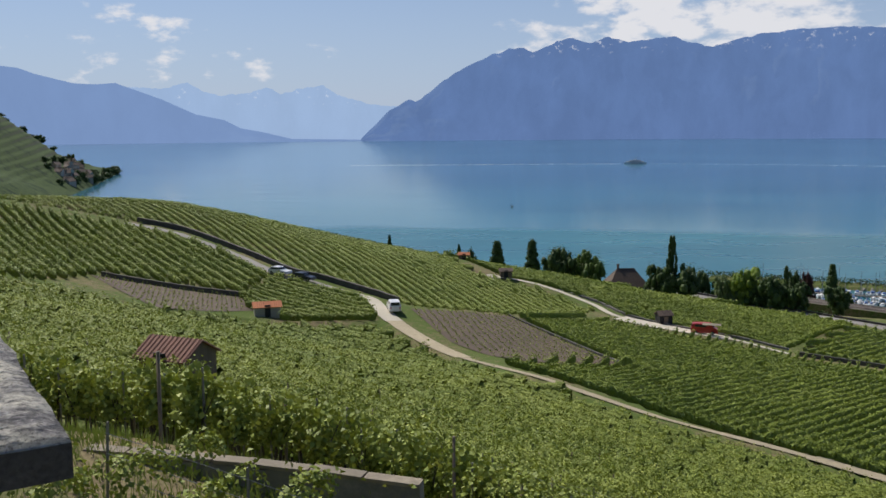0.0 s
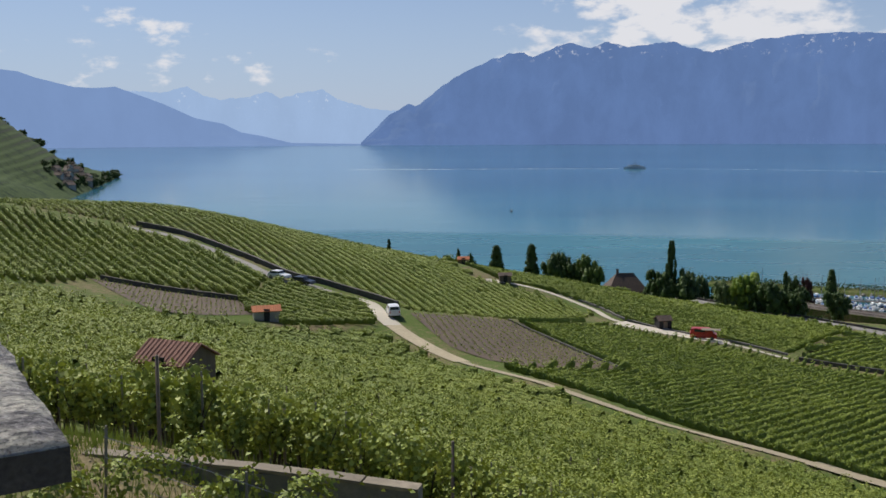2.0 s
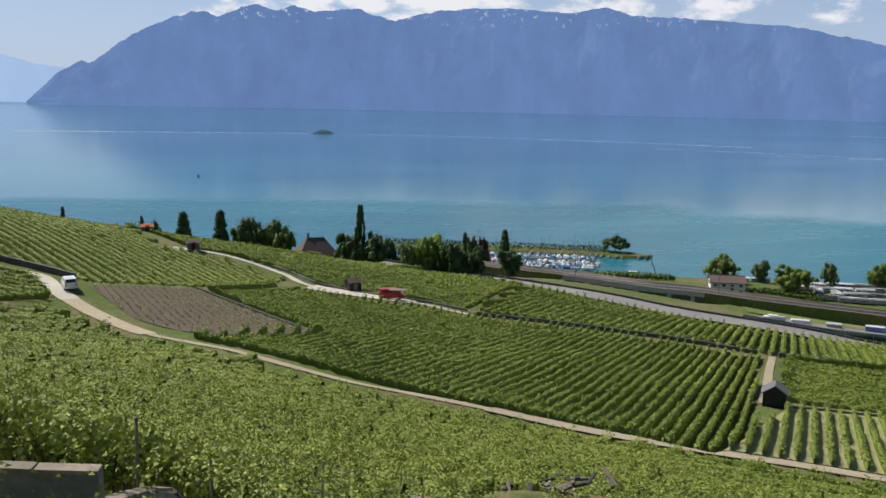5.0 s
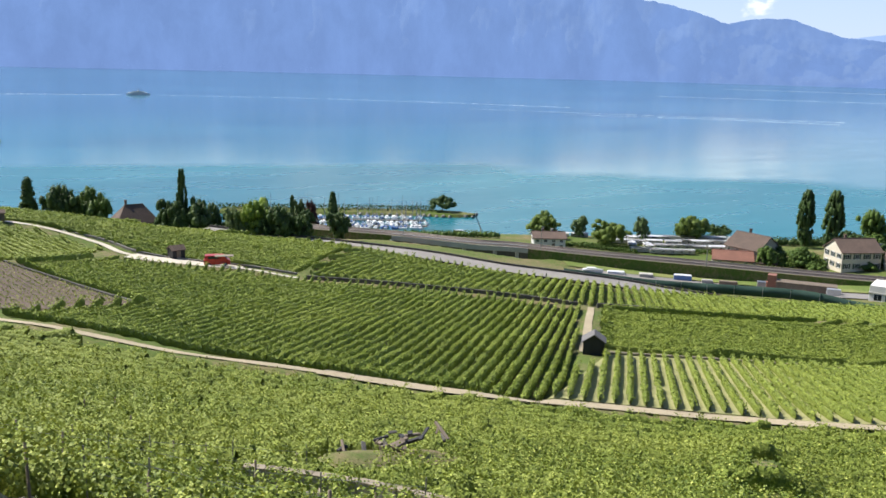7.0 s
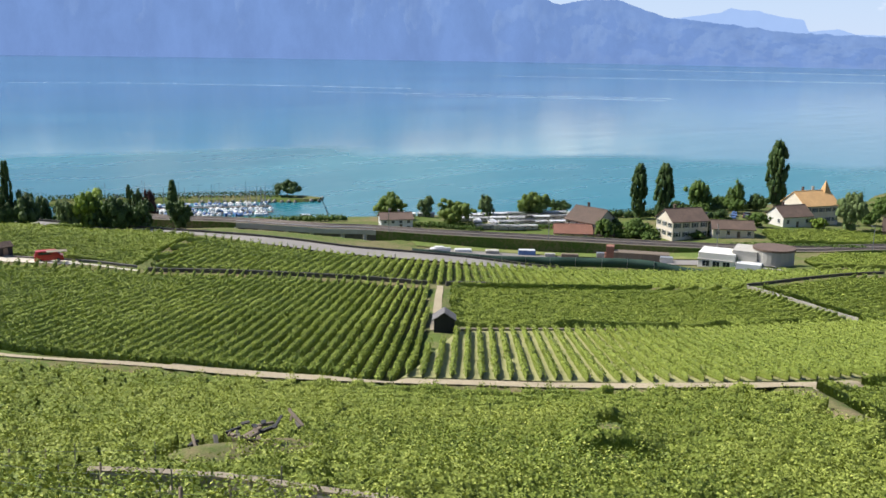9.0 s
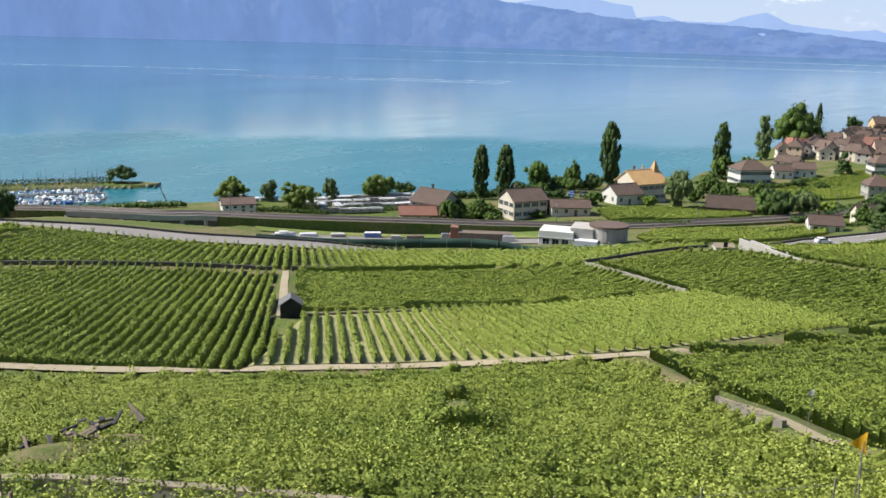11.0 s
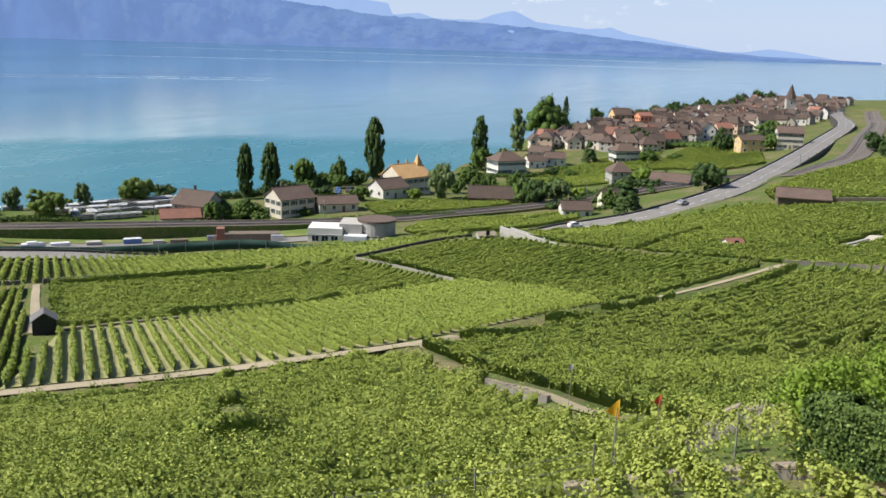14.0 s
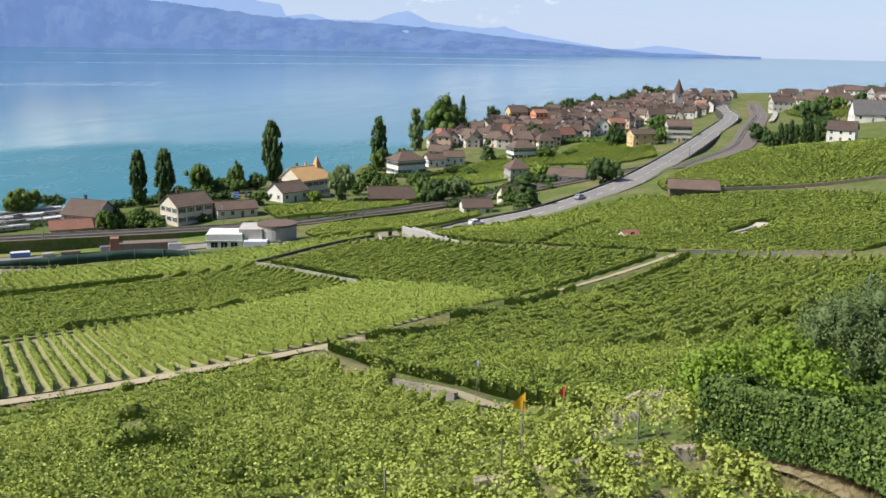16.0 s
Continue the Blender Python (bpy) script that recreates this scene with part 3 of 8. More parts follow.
xs = np.r_[np.arange(-4000, -400, 300), np.arange(-400, -140, 20), np.arange(-140, -20, 2.2), np.arange(-20, 90, 1.4), np.arange(90, 300, 2.2), np.arange(300, 640, 6), np.arange(640, 1600, 30), np.arange(1600, 4800, 400)]
ys = np.r_[np.arange(-3000, -300, 300), np.arange(-300, -30, 15), np.arange(-30, 90, 1.4), np.arange(90, 270, 1.8), np.arange(270, 480, 6), np.arange(480, 1500, 60), np.arange(1500, 4800, 400)]
tagged(new("ground", grid_mesh("ground", xs, ys, land, GROUND)),
       "steep hillside ground of dry soil and grass sloping to the lake", "ground", kind="stuff")
bpy.data.objects["ground"]["kind"] = "structure"

# the lake, a round sheet out to the far shore
a = np.linspace(0, 2 * math.pi, 97)[:-1]
rings = np.r_[60.0, 200, 500, 1000, 1800, 2800, 3800, 4860]
v = [(0, 0, 0)] + [(r * math.sin(q), r * math.cos(q), 0) for r in rings for q in a]
f = [(1 + j, 1 + (j + 1) % 96, 1 + 96 + (j + 1) % 96, 1 + 96 + j) for j in range(96)]
f = [(96 * i + p, 96 * i + q, 96 * i + r, 96 * i + s) for i in range(len(rings) - 1) for p, q, r, s in f]
tagged(new("water", mesh_from("water", v, f, WATER)), "calm turquoise blue lake with pale wind lanes", "lake", kind="structure")


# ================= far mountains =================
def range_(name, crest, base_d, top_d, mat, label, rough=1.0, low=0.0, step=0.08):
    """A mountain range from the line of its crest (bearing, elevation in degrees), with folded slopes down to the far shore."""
    c = sorted(crest)
    az = np.arange(c[0][0], c[-1][0], step)
    el = np.interp(az, [p[0] for p in c], [p[1] for p in c])
    jag = np.array([noise.fractal((q * 1.7, base_d * 0.01, 3.0), 1.0, 2.0, 5) for q in az])
    el = el + jag * 0.09 * rough * np.clip((el + 0.7) / 2, 0, 1)
    rows = 26
    verts = []
    for i in range(rows + 1):
        s = i / rows
        for q, e in zip(az, el):
            fold = noise.fractal((q * 0.55, s * 2.2, base_d * 0.01), 1.0, 2.1, 6) if 0 < i < rows else 0.0
            d = base_d + (top_d - base_d) * s + fold * (120 if rough > 0.9 and name != "backdrop_far_range" else 25) * min(rough, 1.0) * math.sin(math.pi * s) + (40 * noise.noise((q * 0.35, 7.7, base_d)) if i < 3 else 0)
            top = EYE + top_d * math.tan(radians(e))
            z = low + (top - low) * (s ** 0.9) if i else low - 3
            z += fold * 0.13 * (top - low) * math.sin(math.pi * s)
            t = radians(q)
            verts.append((-math.sin(t) * d, math.cos(t) * d, z))
    n = len(az)
    faces = [(i * n + j, i * n + j + 1, (i + 1) * n + j + 1, (i + 1) * n + j) for i in range(rows) for j in range(n - 1)]
    tagged(new(name, mesh_from(name, verts, faces, mat, True)), label, "mountain", kind="structure")


# first the blue haze painted on as emission, then its share of the surface
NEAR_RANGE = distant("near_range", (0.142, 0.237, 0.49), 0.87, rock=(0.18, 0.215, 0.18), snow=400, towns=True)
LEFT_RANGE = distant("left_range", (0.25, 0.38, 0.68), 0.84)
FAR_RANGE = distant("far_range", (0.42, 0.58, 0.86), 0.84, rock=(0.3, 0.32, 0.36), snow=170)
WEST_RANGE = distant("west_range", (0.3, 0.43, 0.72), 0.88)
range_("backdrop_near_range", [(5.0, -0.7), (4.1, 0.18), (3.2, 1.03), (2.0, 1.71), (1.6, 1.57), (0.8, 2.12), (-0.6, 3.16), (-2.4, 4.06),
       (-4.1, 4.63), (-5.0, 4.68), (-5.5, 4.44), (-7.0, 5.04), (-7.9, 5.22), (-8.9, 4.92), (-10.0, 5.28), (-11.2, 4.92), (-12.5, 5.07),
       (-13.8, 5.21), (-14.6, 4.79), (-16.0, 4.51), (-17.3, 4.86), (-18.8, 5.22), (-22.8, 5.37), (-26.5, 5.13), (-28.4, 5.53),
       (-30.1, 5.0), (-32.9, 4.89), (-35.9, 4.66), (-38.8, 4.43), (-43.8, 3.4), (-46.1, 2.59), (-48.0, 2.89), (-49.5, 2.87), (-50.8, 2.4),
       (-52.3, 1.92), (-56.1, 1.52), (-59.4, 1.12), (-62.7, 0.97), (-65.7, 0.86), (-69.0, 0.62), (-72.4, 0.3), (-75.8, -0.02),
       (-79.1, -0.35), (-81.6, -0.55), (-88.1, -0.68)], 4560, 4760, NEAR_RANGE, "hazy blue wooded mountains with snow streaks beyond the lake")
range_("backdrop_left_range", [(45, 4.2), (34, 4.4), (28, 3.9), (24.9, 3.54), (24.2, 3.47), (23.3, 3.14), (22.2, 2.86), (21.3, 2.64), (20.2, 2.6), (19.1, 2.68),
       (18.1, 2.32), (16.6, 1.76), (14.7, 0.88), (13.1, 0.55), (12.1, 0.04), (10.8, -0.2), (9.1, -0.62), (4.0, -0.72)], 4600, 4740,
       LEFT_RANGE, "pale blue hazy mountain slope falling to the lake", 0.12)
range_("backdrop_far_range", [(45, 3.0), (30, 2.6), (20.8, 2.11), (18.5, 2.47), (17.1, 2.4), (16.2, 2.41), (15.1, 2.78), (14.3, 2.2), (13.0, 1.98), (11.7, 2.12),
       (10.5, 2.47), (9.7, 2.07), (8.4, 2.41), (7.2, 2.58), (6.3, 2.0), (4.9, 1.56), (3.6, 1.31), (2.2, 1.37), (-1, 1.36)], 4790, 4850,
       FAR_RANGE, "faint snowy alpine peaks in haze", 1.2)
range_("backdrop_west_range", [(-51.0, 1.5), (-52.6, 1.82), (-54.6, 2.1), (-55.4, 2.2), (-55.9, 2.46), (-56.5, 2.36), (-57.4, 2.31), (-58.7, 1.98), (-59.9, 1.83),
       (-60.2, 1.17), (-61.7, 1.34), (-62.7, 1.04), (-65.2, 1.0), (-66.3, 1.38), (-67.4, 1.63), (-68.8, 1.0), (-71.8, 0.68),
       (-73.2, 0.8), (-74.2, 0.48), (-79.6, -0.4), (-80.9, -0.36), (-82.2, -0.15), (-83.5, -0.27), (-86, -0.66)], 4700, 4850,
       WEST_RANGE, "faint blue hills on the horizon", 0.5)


# ================= roads, tracks and walls =================
def smooth_line(pts, step=1.0):
    """Points every step metres along a soft curve through the plan points."""
    p = [Vector(q) for q in pts]
    p = [p[0] * 2 - p[1]] + p + [p[-1] * 2 - p[-2]]
    out = []
    for i in range(1, len(p) - 2):
        a_, b_, c_, d_ = p[i - 1:i + 3]
        n = max(1, int((c_ - b_).length / step))
        for j in range(n):
            t = j / n
            out.append(0.5 * ((2 * b_) + (c_ - a_) * t + (2 * a_ - 5 * b_ + 4 * c_ - d_) * t * t + (3 * b_ - a_ - 3 * c_ + d_) * t ** 3))
    out.append(p[-2])
    return out


def sides(line):
    n = len(line)
    out = []
    for i in range(n):
        d = line[min(i + 1, n - 1)] - line[max(i - 1, 0)]
        d = Vector((d.x, d.y)).normalized()
        out.append(Vector((d.y, -d.x)))
    return out


def strip(pts, width, lift, across=4, wobble=0.0, step=1.0):
    """A ribbon that follows the ground."""
    line = smooth_line([(x, y, 0) for x, y in pts], step)
    sd = sides(line)
    v = []
    for i, (c, s) in enumerate(zip(line, sd)):
        for j in range(across + 1):
            w = width * (j / across - 0.5)
            w *= 1 + wobble * noise.noise((i * 0.13, j // across * 9.0, width))
            v.append((c.x + s.x * w, c.y + s.y * w))
    v = np.array(v)
    z = height(v[:, 0], v[:, 1]) + lift
    k = across + 1
    f = [(i * k + j, i * k + j + 1, (i + 1) * k + j + 1, (i + 1) * k + j) for i in range(len(line) - 1) for j in range(across)]
    return np.c_[v, z], f


def ribbon(name, pts, width, mat, label, category="track", lift=0.12, wobble=0.25, kind="structure", across=4):
    v, f = strip(pts, width, lift, across, wobble)
    return tagged(new(name, mesh_from(name, v, f, mat, True)), label, category, kind=kind)


LOW_TRACK = [(-12.4, 152.5), (-8.4, 140.9), (-2.9, 129.5), (2.6, 120), (11.2, 101.4), (18.1, 93.1), (26.2, 86.4), (33.1, 80.4), (42.7, 70.3),
             (50, 64), (55.5, 59.5), (61.7, 53.5), (65.5, 46.5), (69, 40.2), (73, 37.6), (78.5, 36.2)]
ribbon("track_lower_head", LOW_TRACK[:4], 2.6, TRACK, "pale stony farm track below a parked van", lift=0.14, wobble=0.15)
ribbon("track_lower_middle", LOW_TRACK[3:8], 1.5, TRACK, "narrow stony track half hidden between vines", wobble=0.7)
ribbon("track_lower", LOW_TRACK[7:], 3.0, TRACK, "pale stony farm track between the vineyards", lift=0.14, wobble=0.35)
ribbon("track_lower_end", [(118, 29.6), (135.9, 24.6), (164.4, 15.7)], 1.0, TRACK, "narrow stony path between vineyard plots", wobble=0.9)
WHITE_LINE = [(9.7, 205), (21.2, 203.5), (30.6, 191.1), (34.3, 181), (44.3, 171.5), (54, 166.8), (60.5, 159)]
ribbon("track_upper", WHITE_LINE, 1.7, WHITE_TRACK, "sunlit pale concrete farm road", wobble=0.1)
ribbon("track_upper_bay", [(34.5, 179), (44.3, 172), (53, 168.2)], 6.6, WHITE_TRACK, "wide sunlit lay-by of pale concrete", lift=0.16, wobble=0.1)
ribbon("track_parking", [(-67.4, 197), (-54.4, 192), (-39.4, 177.5), (-29.4, 164.5), (-22.9, 161.5), (-12.4, 152.5)], 1.9, ASPHALT, "narrow grey road under a stone wall")
ribbon("track_parking_joint", [(-16, 155.5), (-12.4, 152.5), (-9.6, 144), (-7.6, 139)], 2.8, WHITE_TRACK, "pale concrete road where a van waits", lift=0.15, wobble=0.1)
ribbon("hut_lane", [(102.5, 125), (87, 106.5), (71.5, 88)], 1.2, TRACK, "narrow pale path leading to the hut")
ribbon("grass_lane", [(50.5, 21), (46.8, 16.4), (40.3, 11.2)], 0.9, DRYBANK, "narrow stony gap between vines")
ribbon("soil_strip", [(44.5, 36.4), (42.5, 34.8), (40.5, 33.1)], 0.9, GROUND, "small open strip of grass among the vines", lift=0.05)


# ================= leaves and vine rows =================
RNG = np.random.default_rng(7)


def leaf_cards(c, size, up=0.35, fold=0.25, out=None, loose=0.6):
    """One small folded leaf at each place, turned roughly outwards where out is given."""
    n = len(c)
    nrm = RNG.normal(size=(n, 3))
    if out is None:
        nrm[:, 2] = np.abs(nrm[:, 2]) * 0.8 + up
    else:
        nrm = nrm * loose + out
        nrm[:, 2] += up * 0.5
    nrm /= np.linalg.norm(nrm, axis=1)[:, None]
    a_ = RNG.normal(size=(n, 3))
    a_ -= nrm * (a_ * nrm).sum(1)[:, None]
    a_ /= np.linalg.norm(a_, axis=1)[:, None]
    b_ = np.cross(nrm, a_)
    s = np.broadcast_to(np.asarray(size, float), (n,))[:, None] * RNG.uniform(0.7, 1.3, (n, 1))
    v = np.stack([c - a_ * s * 0.55, c - b_ * s * 0.5 + nrm * s * fold, c + a_ * s * 0.6, c + b_ * s * 0.5 + nrm * s * fold], 1)
    return v.reshape(-1, 3), np.arange(4 * n).reshape(-1, 4)


def near_line(x, y, pts, r):
    return line_distance(x, y, pts) < r


def row_points(poly, way, spacing, step, gaps=(), bend=0.0, numbered=False):
    """Places along parallel rows inside a plot; gaps are (line, distance) left free."""
    w = Vector(way).normalized()
    p = np.array(poly, float)
    c = p.mean(0)
    u, v = (p - c) @ np.array(w), (p - c) @ np.array((-w.y, w.x))
    rows = np.arange(v.min() - 20, v.max() + 20, spacing)
    along = np.arange(u.min() - 5, u.max() + 5, step)
    A, R_ = np.meshgrid(along, rows)
    ids = (np.arange(len(rows))[:, None] * 10000 + np.arange(len(along))[None]).ravel()
    A, R_ = A.ravel(), R_.ravel()
    R2 = R_ + bend * (A / 40) ** 2
    x, y = c[0] + A * w.x - R2 * w.y, c[1] + A * w.y + R2 * w.x
    ok = inside(x, y, poly)
    for line, r in gaps:
        ok &= ~near_line(x, y, line, r)
    return (x[ok], y[ok], w, ids[ok]) if numbered else (x[ok], y[ok], w)


CORE = np.array([(-1, -0.8, 0.0), (1, -0.8, 0.0), (1, 0.8, 0.0), (-1, 0.8, 0.0), (-0.95, -1, 0.55), (0.95, -1, 0.55), (0.95, 1, 0.55), (-0.95, 1, 0.55),
                 (-0.5, -0.45, 1), (0.5, -0.45, 1), (0.5, 0.45, 1), (-0.5, 0.45, 1)])
CORE_FACES = np.array([(0, 1, 5, 4), (1, 2, 6, 5), (2, 3, 7, 6), (3, 0, 4, 7), (4, 5, 9, 8), (5, 6, 10, 9), (6, 7, 11, 10), (7, 4, 8, 11), (8, 9, 10, 11)])


def lumps(x, y, k):
    """Smooth bumps between -1 and 1 over the plan, the same wherever the plan is the same."""
    return (np.sin(x * 2.3 + 1.7 * np.sin(y * 1.9 + k * 2.1) + k) + np.sin(y * 2.9 + 1.3 * np.sin(x * 2.6 + k * 1.3) + k * 4.7) + 0.8 * np.sin((x + y) * 6.1 + k * 3.3) * np.sin((x - y) * 5.3 + k)) / 2.8


ROW_PROFILE = ((-0.8, 0.0), (-1.0, 0.42), (-0.62, 0.88), (0.1, 1.0), (0.7, 0.84), (1.0, 0.4), (0.8, 0.0))


def row_body(x, y, w, apart, half, low, top, tip):
    """The leafy inside of each row, as lumps that join end to end along it."""
    k = len(ROW_PROFILE)
    v = np.empty((len(x), 2, k, 3))
    for e, q in enumerate((-0.52, 0.52)):
        ex, ey = x + w.x * apart * q, y + w.y * apart * q
        z = height_many(ex, ey)
        slim = np.where(tip[e], 0.3, 1.0)                      # a row closes at its two ends
        for j, (a_, b_) in enumerate(ROW_PROFILE):
            side = slim * half * a_ * (1 + 0.3 * lumps(ex, ey, j))
            v[:, e, j, 0], v[:, e, j, 1] = ex - w.y * side, ey + w.x * side
            v[:, e, j, 2] = z + low * (1 - 0.4 * (b_ == 0)) + (top - low) * b_ * (0.4 + 0.6 * slim) * (1 + 0.16 * lumps(ex, ey, j + 9))
    f = [(j, j + 1, k + j + 1, k + j) for j in range(k - 1)]
    f = np.array(f)[None] + 2 * k * np.arange(len(x))[:, None, None]
    return v.reshape(-1, 3), f.reshape(-1, 4)


def vine_plot(name, poly, way, spacing=1.7, tall=1.45, wide=0.42, cover=0.75, label="", mat=None, gaps=(), bend=0.0, leaf=1.0, low=0.3, inset=0.0, ragged=0.3, apart=1.0, clump=0.35, skip=None):
    """Rows of vines: a plant every metre or so, a leafy core and a loose shell of leaves, each fuller or thinner than its neighbour."""
    x, y, w, ids = row_points(poly, way, spacing, apart, gaps, bend, True)
    if inset:
        ok = line_distance(x, y, poly + poly[:1]) > inset
        x, y, ids = x[ok], y[ok], ids[ok]
    if skip:
        ok = ~inside(x, y, skip)
        x, y, ids = x[ok], y[ok], ids[ok]
    luck = RNG.random(len(x))
    keep = luck > 0.01
    x, y, luck, ids = x[keep], y[keep], luck[keep], ids[keep]
    x0, y0 = x, y                                             # the row's own line
    shift = RNG.normal(0, 0.1 * apart, len(x))
    x, y = x + shift * w.x + RNG.normal(0, 0.05, len(x)), y + shift * w.y + RNG.normal(0, 0.05, len(x))
    patchy = np.array([noise.noise((a_ * 0.07, b_ * 0.07, 4.0)) + 0.6 * noise.noise((a_ * 0.3, b_ * 0.3, 7.0)) for a_, b_ in zip(x, y)])
    vigour = np.clip(1.0 + ragged * (luck - 0.5) * 1.3 + 0.3 * patchy, 0.5, 1.45)
    top = tall * (0.45 + 0.55 * vigour)
    half = wide * (0.55 + 0.45 * vigour)
    run = apart * 0.5 * (1.18 - clump)
    z = height_many(x, y)
    # leafy inside of the rows
    n = len(x)
    d = np.hypot(x, y)
    thick = d > (24 if tall > 1.4 else 42)
    fill = 0.42 + 0.3 * np.clip((d - 30) / 60, 0.0, 1.0)
    even = 0.5 * vigour + 0.5 * np.clip(1.0 + 0.22 * patchy, 0.6, 1.35)
    tip = (~np.isin(ids - 1, ids))[thick], (~np.isin(ids + 1, ids))[thick]
    cv, cf = row_body(x0[thick], y0[thick], w, apart, (wide * (0.55 + 0.45 * even) * fill)[thick], low, (low + (tall * (0.45 + 0.55 * even) - low) * (0.5 + 0.5 * fill))[thick], tip)
    # leaves over them
    size = np.clip(0.066 + 0.00105 * d, 0.09, 0.4) * leaf
    m_ = RNG.poisson(cover * (1.95 - 0.85 * np.clip((d - 30) / 70, 0, 1)) * apart * (top - low) * vigour / size ** 2)
    idx = np.repeat(np.arange(n), m_)
    m = len(idx)
    th = RNG.uniform(-1.75, 1.75, m)
    u = RNG.normal(0, 0.5, m)
    r = RNG.uniform(0.6, 1.12, m) ** 0.8 + RNG.exponential(0.12, m) * (RNG.random(m) < 0.25)
    cap = np.sqrt(np.clip(1 - (np.abs(u) * clump * 1.15) ** 2, 0.12, 1))
    mid = low + (top - low)[idx] * 0.5
    sx, sz = np.sin(th), np.cos(th)
    fat = np.sign(sx) * np.abs(sx) ** 0.7
    side = fat * half[idx] * r * (0.6 + 0.4 * cap)
    up = mid + np.sign(sz) * np.abs(sz) ** 0.7 * (top - low)[idx] * 0.5 * r * cap
    along = u * run * 1.5
    px_ = x[idx] + along * w.x - side * w.y
    py_ = y[idx] + along * w.y + side * w.x
    out = np.c_[-sx * w.y + u * w.x * clump, sx * w.x + u * w.y * clump, sz * 0.9]
    v, f = leaf_cards(np.c_[px_, py_, z[idx] + np.maximum(up, low * 0.6)], size[idx], 0.5, out=out, loose=0.5)
    me = mesh_from(name, np.concatenate([cv, v]), np.concatenate([cf, f + len(cv)]), mat or VINE_FAR)
    me.materials.append(VINE_BODY)
    me.polygons.foreach_set("material_index", (np.arange(len(me.polygons)) < len(cf)).astype(np.int32))
    return tagged(new(name, me), label or "rows of green leafy grapevines on a slope", "vineyard", kind="stuff")


def height_many(x, y):
    z = np.empty(len(x))
    for s in range(0, len(x), 20000):
        z[s:s + 20000] = height(x[s:s + 20000], y[s:s + 20000])
    return z


def toward(line, d):
    """The line moved d metres up the slope, towards the terrace."""
    return [(x * (1 - d / math.hypot(x, y)), y * (1 - d / math.hypot(x, y))) for x, y in line]


LANE = (56, 64)                                   # the rows run down the slope beside the hut's lane
VERGE = toward(LOW_TRACK, 1.8)
PATH_WEST = [(118, 29.6), (135.9, 24.6), (164.4, 15.7)]
TRACK_GAP = [(LOW_TRACK, 1.5), ([(-29.4, 164.5), (-22.9, 161.5), (-12.4, 152.5), (-9.6, 144), (-7.6, 139)], 2.4)]
WALL_MIDDLE = [(9.6, 30.4), (12.7, 27.2), (14.6, 22.2), (17.2, 14.8), (19.2, 9)]
OPEN = [(WALL_MIDDLE, 0.7), (toward(WALL_MIDDLE, 1.0), 0.8), ([(50.5, 21), (46.8, 16.4), (40.3, 11.2)], 0.8), ([(44.5, 36.4), (34, 28)], 0.9), (PATH_WEST, 0.3), (toward([(50.5, 21), (46.8, 16.4), (40.3, 11.2)], 1.2), 1.2), (toward([(44.5, 36.4), (39, 32)], 1.2), 1.2)]
FRONT = [(-8.6, 19.0), (-0.9, 17.8), (0.9, 20.0), (2.2, 24), (-2, 31), (-16, 33), (-16, 22)]
vine_plot("vineyard_by_lane", PLOTS["by_lane"], LANE, 1.38, gaps=TRACK_GAP, label="long straight rows of green vines on a slope", tall=1.35, wide=0.3, cover=0.75, inset=0.25, ragged=0.2)
vine_plot("vineyard_below_hut", [(50.5, 67), (57, 61.5), (63.5, 55), (67.5, 47), (72, 41), (79, 39), (95, 36), (112, 32.7), (127, 46), (136, 63), (118, 69.5), (101, 73), (94.6, 76.5),
          (86, 81), (73.5, 86)], LANE, 1.42, tall=1.1, wide=0.3, cover=0.7, gaps=TRACK_GAP, label="spaced rows of young green vines over dry grass", low=0.25, ragged=0.2)
vine_plot("vineyard_behind_hut", PLOTS["behind_hut"], (28, -13), 1.6, wide=0.38, label="dense green vine rows behind a low wall", inset=0.2)
vine_plot("vineyard_under_road", PLOTS["under_road"], (52, 62), 1.85, cover=0.75, wide=0.42, label="bright green vine rows below the main road", inset=0.2)
vine_plot("vineyard_west_knoll", PLOTS["knoll"], (50, -15), 1.7, label="green vine rows on a rounded knoll", inset=0.7)
vine_plot("vineyard_west_slope", PLOTS["west_slope"], (40, -25), 1.8, gaps=[([(160, 45), (215, 40)], 0.9), ([(197, 8.5), (206, 4.5), (212, 3.2)], 1.9)], label="sunlit vine rows on a broad slope", inset=0.7)
vine_plot("vineyard_west_near", PLOTS["west_near"], (52, -15), 1.6, gaps=OPEN + [([(79, 18), (100, 6), (118, -6)], 0.7)], leaf=0.9, label="thick green vine rows on a steep slope", inset=0.5, tall=1.6, wide=0.46, clump=0.6, apart=1.15, ragged=0.5, cover=0.52)
vine_plot("vineyard_near", PLOTS["near"], (9, -8), 1.75, tall=1.75, wide=0.66, clump=0.5, skip=FRONT, cover=0.42, mat=VINE, gaps=OPEN + [(LOW_TRACK, 1.6), (VERGE, 0.5), ([(-14, 50), (-17.5, 53.5)], 2.6), ([(15.6, 34), (21.2, 37.6)], 2.3)],
          label="dense leafy carpet of sunlit vines on a steep slope", inset=0.8, ragged=0.8)
vine_plot("vineyard_by_shed", PLOTS["by_shed"], (44, -30), 1.7, label="green vine rows beside a small shed", inset=0.2)
vine_plot("vineyard_east", PLOTS["east"], (42, -60), 2.0, label="green vine rows on a hillside", inset=0.2, wide=0.42, tall=1.6)
vine_plot("vineyard_ridge", PLOTS["ridge"], (30, -56), 2.0, bend=-3.0, label="curving vine rows on a rounded ridge", cover=0.7, tall=1.2, wide=0.42, inset=0.6)
